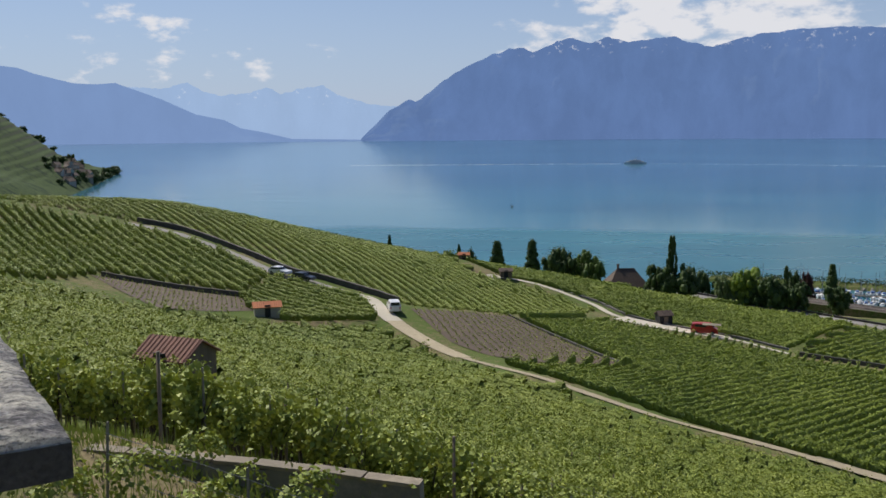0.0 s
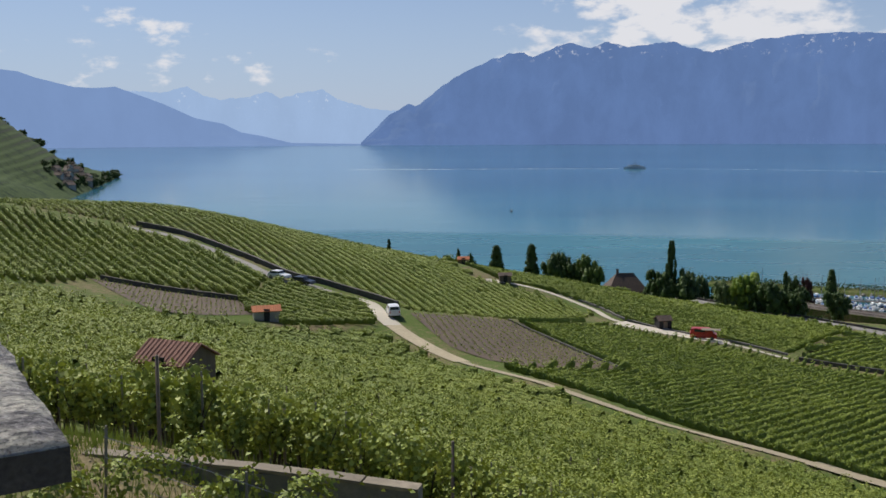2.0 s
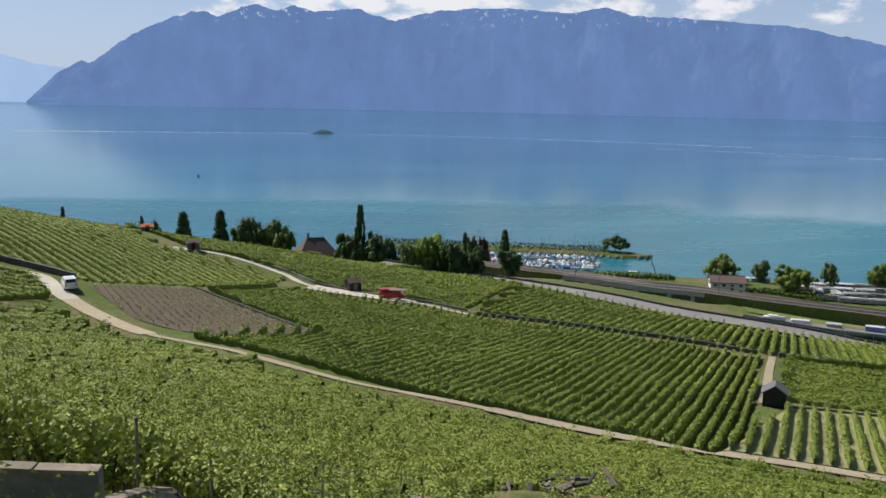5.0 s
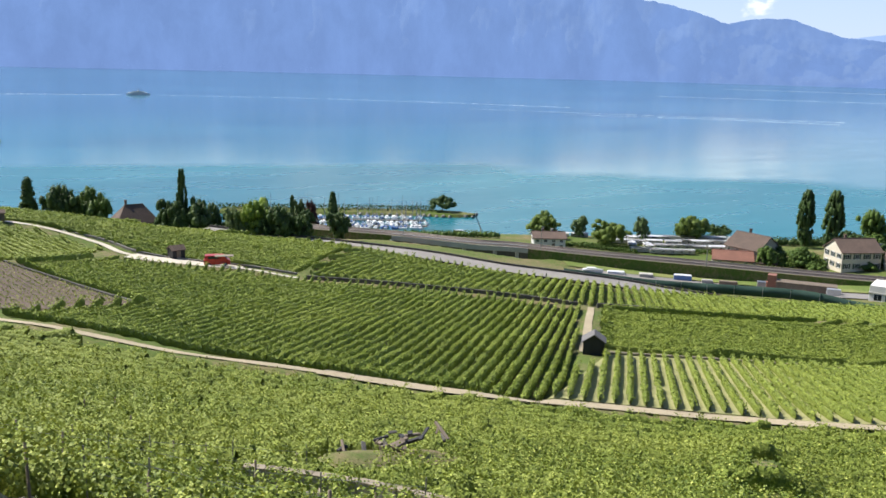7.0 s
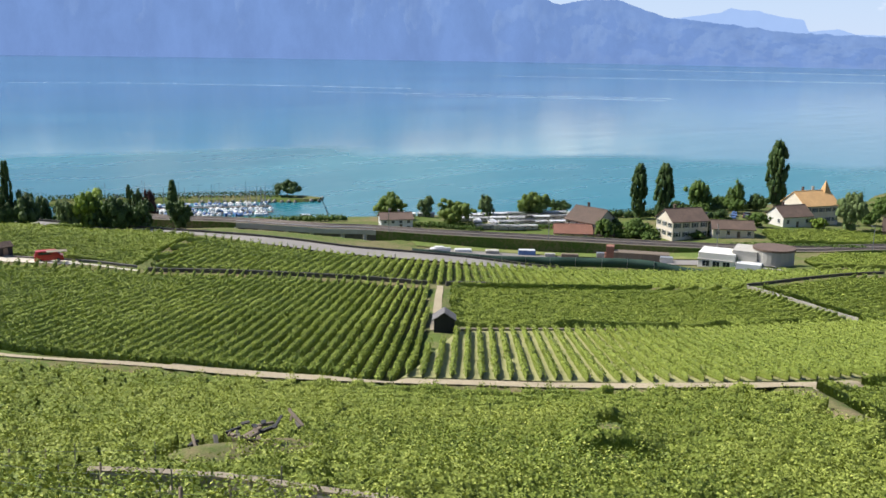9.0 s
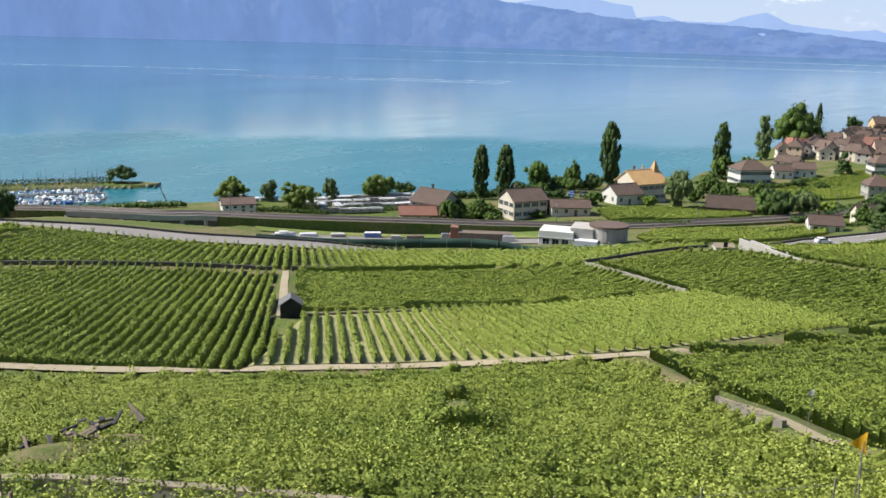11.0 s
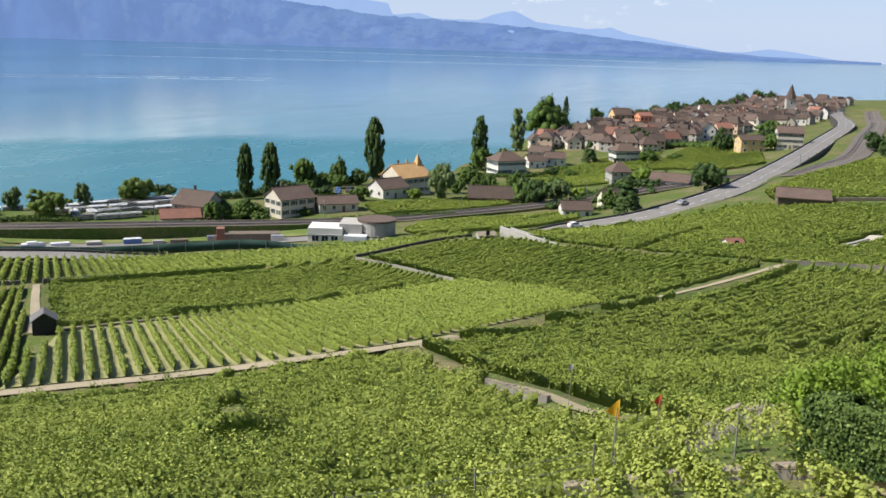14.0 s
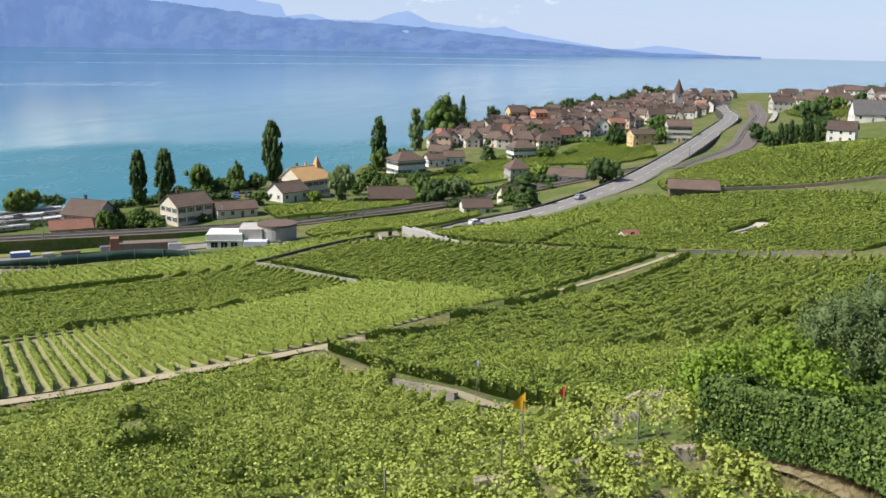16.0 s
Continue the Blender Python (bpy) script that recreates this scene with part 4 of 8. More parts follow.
vine_plot("vineyard_lake_side", PLOTS["lake_side"], (40, -14), 2.0, label="vine rows on the slope towards the lake", cover=0.7, wide=0.42, inset=0.15)

# bare plots with young plants
def bare_plot(name, poly, way, spacing, label):
    x0, x1 = min(p[0] for p in poly), max(p[0] for p in poly)
    y0, y1 = min(p[1] for p in poly), max(p[1] for p in poly)
    bm = bmesh.new()
    f = ring(bm, [(x, y, 0) for x, y in poly])
    for ax, lo, hi in (((1, 0, 0), x0, x1), ((0, 1, 0), y0, y1)):
        for c in np.arange(lo + 1, hi, 1.5):
            bmesh.ops.bisect_plane(bm, geom=bm.verts[:] + bm.edges[:] + bm.faces[:], plane_co=(c * ax[0], c * ax[1], 0), plane_no=ax)
    for v_ in bm.verts:
        v_.co.z = hz(v_.co.x, v_.co.y) + 0.1
    field = tagged(new(name), label, "field", kind="structure")
    part("soil", bm, SOIL, field)
    x, y, w = row_points(poly, way, spacing, 0.9)
    x, y = x + RNG.normal(0, 0.05, len(x)), y + RNG.normal(0, 0.05, len(x))
    idx = np.repeat(np.arange(len(x)), 7)
    c = np.c_[x[idx] + RNG.normal(0, 0.1, len(idx)), y[idx] + RNG.normal(0, 0.1, len(idx)), height_many(x, y)[idx] + 0.15 + RNG.random(len(idx)) * 0.45]
    v, f = leaf_cards(c, 0.17)
    tagged(part("young_vines", mesh_from("young_vines", v, f, VINE), None, field), kind="stuff")


BROWN = [(-4.7, 147.5), (11.2, 154), (23.2, 123), (12.4, 119.3), (6.5, 123), (1.4, 130)]
def spread_out(poly, k):
    c = [sum(p[i] for p in poly) / len(poly) for i in (0, 1)]
    return [(c[0] + (x - c[0]) * k, c[1] + (y - c[1]) * k) for x, y in poly]


bare_plot("brown_field", spread_out(BROWN, 1.05), (3, -14), 1.15, "bare brown soil plot with rows of young vines")
bare_plot("brown_field_small", spread_out([(-53.5, 146), (-33.2, 146.8), (-30.5, 141), (-40.4, 131.3)], 1.22), (14, -6), 1.2, "small bare soil plot below a dark wall")


# ================= stone walls =================
def stone_wall(name, pts, tall, thick, mat, label, base=None, cap=None, lift=0.0, stones=False, lean=0.0, sink=0.3):
    """A field wall along plan points: one uneven body, a coping of single slabs on it."""
    line = smooth_line([(x, y, 0) for x, y in pts], 0.8)
    sd = sides(line)
    w = tagged(new(name), label, "wall", kind="structure")
    bm = bmesh.new()
    prev = None
    for i, (c, s) in enumerate(zip(line, sd)):
        g = hz(c.x, c.y) + lift if base is None else base(c.x, c.y)
        j = [noise.noise((c.x * 1.7, c.y * 1.7, k * 3.1)) * 0.05 for k in range(4)]
        t = tall * (1 + 0.06 * noise.noise((c.x * 0.6, c.y * 0.6, 1)))
        q = [bm.verts.new((c.x + s.x * (k * thick / 2 + dj), c.y + s.y * (k * thick / 2 + dj), z + dj * 0.6)) for k, z, dj in
             ((-1, g - sink, j[0]), (-0.92, g + t, j[1]), (0.92, g + t, j[2]), (1, g - sink, j[3]))]
        if prev:
            for k in range(3):
                bm.faces.new((prev[k], prev[k + 1], q[k + 1], q[k]))
        else:
            bm.faces.new(q)
        prev = q
    bm.faces.new(prev[::-1])
    bmesh.ops.recalc_face_normals(bm, faces=bm.faces[:])
    part("wall_body", bm, mat, w)
    if cap:
        slab = None
        for i in range(0, len(line) - 1):
            c, n_ = line[i], line[i + 1]
            d = n_ - c
            mid = (c + n_) / 2
            g = (hz(mid.x, mid.y) + lift if base is None else base(mid.x, mid.y)) + tall
            g1 = hz(n_.x, n_.y) - hz(c.x, c.y) if base is None else base(n_.x, n_.y) - base(c.x, c.y)
            b2 = bmesh.new()
            box(b2, 0, 0, 0, 1, 1, 1, 0.04)
            if slab is None:
                slab = bpy.data.meshes.new("coping_stone")
                b2.to_mesh(slab)
                slab.materials.append(cap)
            b2.free()
            ob = new("coping_stone", slab)
            ob.parent = w
            r = random.Random(i * 7 + len(name))
            ob.matrix_basis = (Matrix.Translation((mid.x, mid.y, g + 0.04 + r.uniform(-0.015, 0.015))) @
                               Matrix.Rotation(math.atan2(d.y, d.x) + r.uniform(-0.04, 0.04), 4, "Z") @ Matrix.Rotation(-math.atan2(g1, d.xy.length), 4, "Y") @
                               Matrix.Diagonal((d.length * r.uniform(0.93, 0.99), thick * r.uniform(0.95, 1.1), 0.07, 1)))
    return w


def level(a, b):
    """Height that goes evenly from one end of a wall to the other."""
    (x0, y0, z0), (x1, y1, z1) = a, b

    def f(x, y):
        t = max(0, min(1, ((x - x0) * (x1 - x0) + (y - y0) * (y1 - y0)) / ((x1 - x0) ** 2 + (y1 - y0) ** 2)))
        return z0 + (z1 - z0) * t
    return f


stone_wall("retaining_wall_near", [(-6.6, 16.5), (-3.4, 16.1), (-0.4, 15.4)], 1.3, 0.3, STONE, "low mortared stone retaining wall with pale coping", level((-6.6, 16.5, 56.85), (-0.4, 15.4, 56.55)), WALLSTONE_PALE)
stone_wall("retaining_wall_spur", [(-0.4, 15.6), (1.0, 18.5), (1.8, 21.5)], 0.4, 0.35, STONE, "short stone terrace wall among vines", lift=0.0, sink=1.2, cap=WALLSTONE_PALE)
stone_wall("terrace_wall_middle", WALL_MIDDLE, 0.4, 0.35, STONE, "low stone terrace wall half hidden by vines", lift=0.9, sink=1.8, cap=WALLSTONE_PALE)
stone_wall("terrace_wall_west_low", [(20.7, 6.4), (21.5, 3.8), (22.0, 0.9), (20.75, -0.75), (19.2, -2.0)], 0.3, 0.3, STONE, "low stone terrace wall below a hedge", lift=-0.05, cap=WALLSTONE_PALE)
stone_wall("terrace_wall_west_high", [(30.6, 5.7), (30.6, 3.6), (30.2, 1.2)], 0.5, 0.4, STONE, "short pale stone terrace wall among vines", lift=0.2, sink=1.5, cap=WALLSTONE_PALE)
stone_wall("lane_edge_wall", [(51, 22), (46, 17.2), (44.5, 15.2)], 0.3, 0.3, STONE, "broken stone edging by a gap in the vines", cap=WALLSTONE_PALE)
stone_wall("hut_terrace_wall", [(73.5, 86.7), (86, 81.6), (94.6, 77.2), (101, 73.8)], 0.3, 0.35, STONE, "long low stone wall behind the vine rows", cap=WALLSTONE_PALE)
stone_wall("dark_field_wall", [(62, 158), (70, 152), (76, 147.5), (92, 136.5), (101, 126.8)], 0.7, 0.4, STONE_DARK, "dark dry stone wall between vineyards", cap=STONE_DARK)
stone_wall("dark_field_wall_end", [(104, 125.2), (117, 121.2)], 0.9, 0.4, STONE_DARK, "dark dry stone wall beside the hut path")
stone_wall("brown_field_wall", [(11.2, 155.6), (18.5, 139), (24.2, 122.4)], 0.35, 0.35, STONE_DARK, "low stone wall along the bare plot")
stone_wall("small_field_wall", [(-55, 147.8), (-44, 148.2), (-33, 148.2)], 0.8, 0.4, STONE_DARK, "dark stone wall above the small bare plot")
stone_wall("parking_wall", [(-66, 200), (-54, 195.4), (-38.4, 180.4), (-27.6, 167.6), (-21.5, 164.6), (-12, 157), (-7.5, 152.5)], 1.0, 0.5, STONE_DARK, "tall dark dry stone wall along the upper road")
stone_wall("white_road_wall", [(24, 206.3), (32.8, 193.4), (37, 183.4), (46, 174.4), (55.5, 169.6), (62, 163.2)], 0.45, 0.35, STONE, "low stone wall along the pale road")
stone_wall("knoll_wall", [(137, 65.4), (146, 81), (153.6, 95.2)], 0.5, 0.3, STONE, "low stone edging between vine plots")
stone_wall("knoll_back_wall", [(155, 96.2), (176, 89.6), (186.5, 85)], 0.6, 0.3, STONE_DARK, "dark low wall at the top of a plot")
stone_wall("west_field_wall", [(165, 16.4), (168, 4), (169.4, -12)], 0.5, 0.3, STONE, "thin pale wall between vineyard plots", cap=WALLSTONE_PALE)
stone_wall("station_wall", [(259, 19), (272, -6), (285, -34)], 1.0, 0.5, WALLSTONE_PALE, "long low pale stone wall above the vineyard")


# ================= main road, railway =================
def deck(name, pts, width, mat, label, drop, wall_mat, parapet=0.0, category="road", marks=True, posts=0):
    line = smooth_line(pts, 4.0)
    sd = sides(line)
    road = tagged(new(name), label, category, kind="structure")
    v, f = [], []
    for c, s in zip(line, sd):
        for k in (-1, -0.33, 0.33, 1):
            v.append((c.x + s.x * width / 2 * k, c.y + s.y * width / 2 * k, c.z))
    n = len(line)
    f = [(i * 4 + j, i * 4 + j + 1, i * 4 + j + 5, i * 4 + j + 4) for i in range(n - 1) for j in range(3)]
    part("surface", mesh_from("surface", v, f, mat, False), None, road)
    for side in (-1, 1):
        bm = bmesh.new()
        prev = None
        for c, s in zip(line, sd):
            e = width / 2 * side
            q = [bm.verts.new((c.x + s.x * (e + o * side), c.y + s.y * (e + o * side), c.z + z)) for o, z in ((0, parapet), (0.35, parapet), (0.35, -drop), (0, -drop))]
            if prev:
                for k in range(4):
                    bm.faces.new((prev[k], prev[(k + 1) % 4], q[(k + 1) % 4], q[k]))
            prev = q
        bmesh.ops.recalc_face_normals(bm, faces=bm.faces[:])
        part("side_wall", bm, wall_mat, road)
    if marks:
        for off, ln in ((-width / 2 + 0.5, 1), (width / 2 - 0.5, 1), (0.0, 0)):
            vv, ff = [], []
            for i in range(n - 1):
                if not ln and i % 2:
                    continue
                b0 = len(vv)
                for q in (i, i + 1):
                    c, s = line[q], sd[q]
                    for k in (-0.09, 0.09):
                        vv.append((c.x + s.x * (off + k), c.y + s.y * (off + k), c.z + 0.02))
                ff.append((b0, b0 + 1, b0 + 3, b0 + 2))
            part("lane_line", mesh_from("lane_line", vv, ff, PAINT_WHITE), None, road)
    if posts:
        bmp = bmesh.new()
        box(bmp, 0, 0, 0.5, 0.3, 0.3, 1.0, 0.04)
        me = bpy.data.meshes.new("barrier_post")
        bmp.to_mesh(me)
        bmp.free()
        me.materials.append(CONCRETE)
        for i in range(0, n, posts):
            c, s = line[i], sd[i]
            p = part("barrier_post", me, None, road)
            p.location = (c.x + s.x * (width / 2 + 0.2), c.y + s.y * (width / 2 + 0.2), c.z + parapet - 0.02)
    return road


MAIN_ROAD = [(70, 262, 15.4), (91, 237, 15), (107.8, 219, 14.4), (117, 208, 13.9), (127.2, 194, 13), (140, 181.5, 12.1), (151.5, 172.6, 10.9), (168, 157, 8.7), (190, 126, 8.7), (212, 96, 11.6), (230, 79, 15)]
deck("main_road", MAIN_ROAD, 9.5, ASPHALT, "grey two-lane main road on a low retaining wall", 5, STONE_DARK, 0.55, posts=6, marks=False)
deck("viaduct_road", [(230, 79, 15), (243, 69.5, 16), (259, 60, 17.2), (300, 49.5, 18.6), (345, 44.5, 19), (430, 40, 19), (520, 37, 19), (626, 36, 17.5), (720, 43, 14.5), (820, 54, 11), (1000, 70, 8)], 10.0, ASPHALT,
     "pale grey elevated road curving towards the village", 8, STONE_DARK, 0.5, posts=5)
RAIL = [(98, 312, 8.3), (123, 285, 8.3), (138, 269.5, 8.3), (155, 246, 8.3), (163, 239.5, 8.2), (178.5, 220.5, 7.9), (203, 195.5, 7.4), (227.4, 169.5, 7.0), (252, 144, 7.0), (268, 132, 7.5), (290, 112, 9), (318, 88, 12), (350, 62, 15.5), (380, 36, 18)]
rails = deck("railway", RAIL, 8.5, BALLAST, "double-track railway on a stony embankment", 5, GROUND, 0.0, "railway", marks=False)
for off in (-2.9, -1.45, 1.45, 2.9):
    ln = smooth_line(RAIL, 4.0)
    sd = sides(ln)
    vv, ff = [], []
    for c, s in zip(ln, sd):
        vv += [(c.x + s.x * (off + k), c.y + s.y * (off + k), c.z + z) for k, z in ((-0.05, 0.02), (-0.05, 0.22), (0.05, 0.22), (0.05, 0.02))]
    for i in range(len(ln) - 1):
        ff += [(i * 4 + k, i * 4 + k + 1, i * 4 + k + 5, i * 4 + k + 4) for k in range(3)]
    part("rail", mesh_from("rail", vv, ff, RAILSTEEL), None, rails)
bridge = tagged(new("railway_bridge"), "long low concrete railway bridge over a dark underpass", "bridge", kind="structure")
# a dark sheet close under the girder stands in for the underpass's shaded void
for nm, off_, z0_, z1_, mt in (("girder", 5.3, 6.9, 8.35, CONCRETE), ("parapet_rail", 5.3, 9.05, 9.15, STEEL), ("underpass_back", 4.72, 2.5, 6.9, STONE_DARK)):
    ln = [c for c in smooth_line(RAIL, 4.0) if 136 < c.x < 168]
    sd = sides(ln)
    bm = bmesh.new()
    prev = None
    for c, s in zip(ln, sd):
        e = -1 if s.dot(Vector((c.x, c.y))) > 0 else 1           # the side that looks up the hill
        q = [bm.verts.new((c.x + s.x * e * (off_ + o), c.y + s.y * e * (off_ + o), z)) for o, z in ((-0.25, z0_), (0.25, z0_), (0.25, z1_), (-0.25, z1_))]
        if prev:
            for k in range(4):
                bm.faces.new((prev[k], prev[(k + 1) % 4], q[(k + 1) % 4], q[k]))
        prev = q
    bmesh.ops.recalc_face_normals(bm, faces=bm.faces[:])
    part(nm, bm, mt, bridge)
for i, c in enumerate(ln[::2]):
    s = sd[i * 2]
    e = -1 if s.dot(Vector((c.x, c.y))) > 0 else 1
    bm = bmesh.new()
    box(bm, c.x + s.x * e * 4.6, c.y + s.y * e * 4.6, 5.2, 1.4, 1.4, 3.4, 0.05)
    part("pier", bm, CONCRETE, bridge)
STATION = [(340, 33), (365, 27), (400, 22.5), (450, 19.5), (503, 18.5), (585, 19), (709, 21), (812, 27), (950, 34)]
ribbon("station_tracks", STATION, 12.5, BALLAST, "brown railway tracks fanning out at a station", "railway", lift=0.4, wobble=0.03)
ln = smooth_line([(x, y, 0) for x, y in STATION], 6.0)
sd = sides(ln)
for off in (-3.4, -1.9, 1.2, 2.7):
    vv, ff = [], []
    for c, s in zip(ln, sd):
        z_ = hz(c.x, c.y) + 0.42
        vv += [(c.x + s.x * (off + k), c.y + s.y * (off + k), z_ + z) for k, z in ((-0.09, 0.0), (-0.09, 0.2), (0.09, 0.2), (0.09, 0.0))]
    for i in range(len(ln) - 1):
        ff += [(i * 4 + k, i * 4 + k + 1, i * 4 + k + 5, i * 4 + k + 4) for k in range(3)]
    part("rail", mesh_from("rail", vv, ff, RAILSTEEL), None, bpy.data.objects["station_tracks"])
ribbon("station_platform", [(560, 10), (640, 9.5), (720, 11), (800, 16)], 3.2, CONCRETE, "long pale station platform beside the tracks", "platform", lift=1.2, wobble=0.02)


# ================= trees =================
def cards_mesh(name, c, size, mat, up=0.2, out=None, cores=None):
    """Leaves as one mesh; cores are (places, half sizes) of solid leafy clumps under them."""
    v, f = leaf_cards(np.asarray(c), size, up, out=out, loose=1.0)
    if cores is not None:
        cc, rad = cores
        n = len(cc)
        k = CORE[None] * [1, 1, 2] - [0, 0, 1]
        turn = RNG.random(n) * 6.283
        k = k * RNG.uniform(0.75, 1.1, (n, 12, 3)) * rad[:, None] * 0.55
        kx = k[:, :, 0] * np.cos(turn)[:, None] - k[:, :, 1] * np.sin(turn)[:, None]
        ky = k[:, :, 0] * np.sin(turn)[:, None] + k[:, :, 1] * np.cos(turn)[:, None]
        cv = np.stack([kx + cc[:, None, 0], ky + cc[:, None, 1], k[:, :, 2] + cc[:, None, 2]], 2).reshape(-1, 3)
        cf = (CORE_FACES[None] + 12 * np.arange(n)[:, None, None]).reshape(-1, 4)
        v, f = np.concatenate([v, cv]), np.concatenate([f, cf + len(v)])
    return mesh_from(name, v, f, mat)


def crown_points(kind, n, rng):
    """Leaves of a crown one metre high and wide, as clumps: places, ways out, clump middles and half sizes."""
    if kind == "poplar":
        k = 190
        z = rng.random(k) ** 0.9
        r = 0.46 * np.sin(np.pi * np.clip(0.1 + z * 0.84, 0, 1)) ** 0.55 * np.sqrt(rng.random(k))
        a_ = rng.random(k) * 6.283
        cc = np.c_[np.cos(a_) * r, np.sin(a_) * r, z]
        rad = np.c_[np.full(k, 0.1), np.full(k, 0.1), np.full(k, 0.07)]
    elif kind == "cone":
        k = 120
        z = rng.random(k)
        r = 0.5 * (1 - z) ** 0.8
        a_ = rng.random(k) * 6.283
        cc = np.c_[np.cos(a_) * r * 0.8, np.sin(a_) * r * 0.8, z]
        rad = np.c_[np.full(k, 0.14), np.full(k, 0.14), np.full(k, 0.05)]
    elif kind == "umbrella":
        k = 70
        a_ = rng.random(k) * 6.283
        r = 0.5 * np.sqrt(rng.random(k)) * 0.85
        cc = np.c_[np.cos(a_) * r, np.sin(a_) * r, 0.35 + 0.45 * (1 - (r / 0.5) ** 2) * rng.random(k) ** 0.5 + rng.normal(0, 0.04, k)]
        rad = np.full((k, 3), 0.13)
    else:
        k = 110
        lobes = np.array([(0.0, 0.0, 0.62), (0.2, 0.06, 0.42), (-0.2, 0.1, 0.46), (0.04, -0.21, 0.4), (-0.02, 0.22, 0.5), (0.0, 0.0, 0.34), (0.15, -0.14, 0.66), (-0.16, -0.12, 0.58)])
        lobes = lobes + rng.normal(0, 0.05, lobes.shape)
        d = rng.normal(size=(k, 3))
        d /= np.linalg.norm(d, axis=1)[:, None]
        r = 0.24 * rng.random(k) ** 0.35 * rng.uniform(0.75, 1.1, k)
        cc = lobes[rng.integers(0, 8, k)] + d * r[:, None]
        cc[:, 2] = np.clip(cc[:, 2], 0.12, 0.9)
        if kind == "willow":
            cc = cc * [1.12, 1.12, 1.0] - [0, 0, 0.06]
        rad = np.full((k, 3), 0.12) * rng.uniform(0.6, 1.2, (k, 1))
    i = rng.integers(0, len(cc), n)
    d = rng.normal(size=(n, 3))
    d /= np.linalg.norm(d, axis=1)[:, None]
    p = cc[i] + d * rad[i] * (0.45 + 0.85 * rng.random((n, 1)))
    if kind == "willow":
        p[:, 2] -= np.abs(rng.normal(0, 0.16, n)) * (np.hypot(p[:, 0], p[:, 1]) / 0.45)
    p[:, 2] = np.maximum(p[:, 2], 0.0)
    if kind not in ("poplar", "cone"):
        k_ = 0.5 / np.quantile(np.hypot(p[:, 0], p[:, 1]), 0.96)
        lo_, hi_ = np.quantile(p[:, 2], (0.01, 0.99))
        p[:, :2], cc[:, :2], rad[:, :2] = p[:, :2] * k_, cc[:, :2] * k_, rad[:, :2] * k_
        p[:, 2], cc[:, 2], rad[:, 2] = (p[:, 2] - lo_) / (hi_ - lo_) * 0.9, (cc[:, 2] - lo_) / (hi_ - lo_) * 0.9, rad[:, 2] / (hi_ - lo_)
    return p, d + (p - [0, 0, 0.45]) * 1.2, cc, rad


TREE_MODELS = {}


def tree_model(kind, mat, tall, wide, seed, far=0):
    key = (kind, mat.name, round(tall / 5), round(wide / 3), seed % 2, far)
    if key in TREE_MODELS:
        return TREE_MODELS[key]
    rng = np.random.default_rng(seed * 13 + len(kind))
    trunk_h = {"poplar": 0.1, "cone": 0.06, "umbrella": 0.3, "bush": 0.02, "willow": 0.08}.get(kind, 0.14) * tall
    n = int(np.clip(1700 + tall * wide * 13, 1800, 4600) * (1.0, 0.36, 0.14)[far])
    p, out, cc, rad = crown_points(kind if kind != "bush" else "round", n, rng)
    z0 = trunk_h * 0.7
    grow = np.array([wide, wide, tall - z0])
    p, cc, rad = p * grow + [0, 0, z0], cc * grow + [0, 0, z0], rad * grow
    cc[:, 2] = np.maximum(cc[:, 2], rad[:, 2])
    leaf = np.clip((tall * wide / n) ** 0.5 * 1.6, 0.2, 1.6)
    crown = cards_mesh("crown", p, leaf, mat, 0.3, out, (cc[::1 + far], rad[::1 + far] * (0.85 + 0.15 * far) * (1.6 if kind in ("poplar", "cone") else 1.1)))
    bm = bmesh.new()
    r0 = max(0.12, 0.022 * tall)
    top = z0 + (tall - z0) * 0.55
    rod(bm, (0, 0, -0.6), (0, 0, trunk_h), r0 * 1.3, r0, 8)
    rod(bm, (0, 0, trunk_h), (0.1, 0, top), r0, r0 * 0.3, 7)
    for i in range(5):
        a_ = i * 1.257 + seed
        rod(bm, (0, 0, trunk_h + (top - trunk_h) * i * 0.12), (math.cos(a_) * wide * 0.3, math.sin(a_) * wide * 0.3, z0 + (tall - z0) * (0.4 + 0.07 * i)), r0 * 0.5, r0 * 0.15, 5)
    trunk = bpy.data.meshes.new("trunk")
    bm.to_mesh(trunk)
    bm.free()
    trunk.materials.append(BARK)
    TREE_MODELS[key] = (trunk, crown, tall, wide)
    return TREE_MODELS[key]


def tree(x, y, tall, wide, kind="round", mat=None, label="leafy green broadleaf tree by the lake", name="broadleaf_tree", z=None, category="tree", group=""):
    mat = mat or TREE
    seed = int(abs(x * 7 + y * 3)) % 5
    trunk, crown, t0, w0 = tree_model(kind, mat, tall, wide, seed, 0 if math.hypot(x, y) < 440 else 1 if math.hypot(x, y) < 900 else 2)
    g = (max(hz(x, y), 0.3) if z is None else z)
    m = pose(x, y, g, 0, 0, (x * 37 + y * 11) % 360) @ Matrix.Diagonal((wide / w0, wide / w0, tall / t0, 1))
    ob = thing(name, m, label, category, group)
    part("trunk", trunk, None, ob)
    part("crown", crown, None, ob)
    return ob


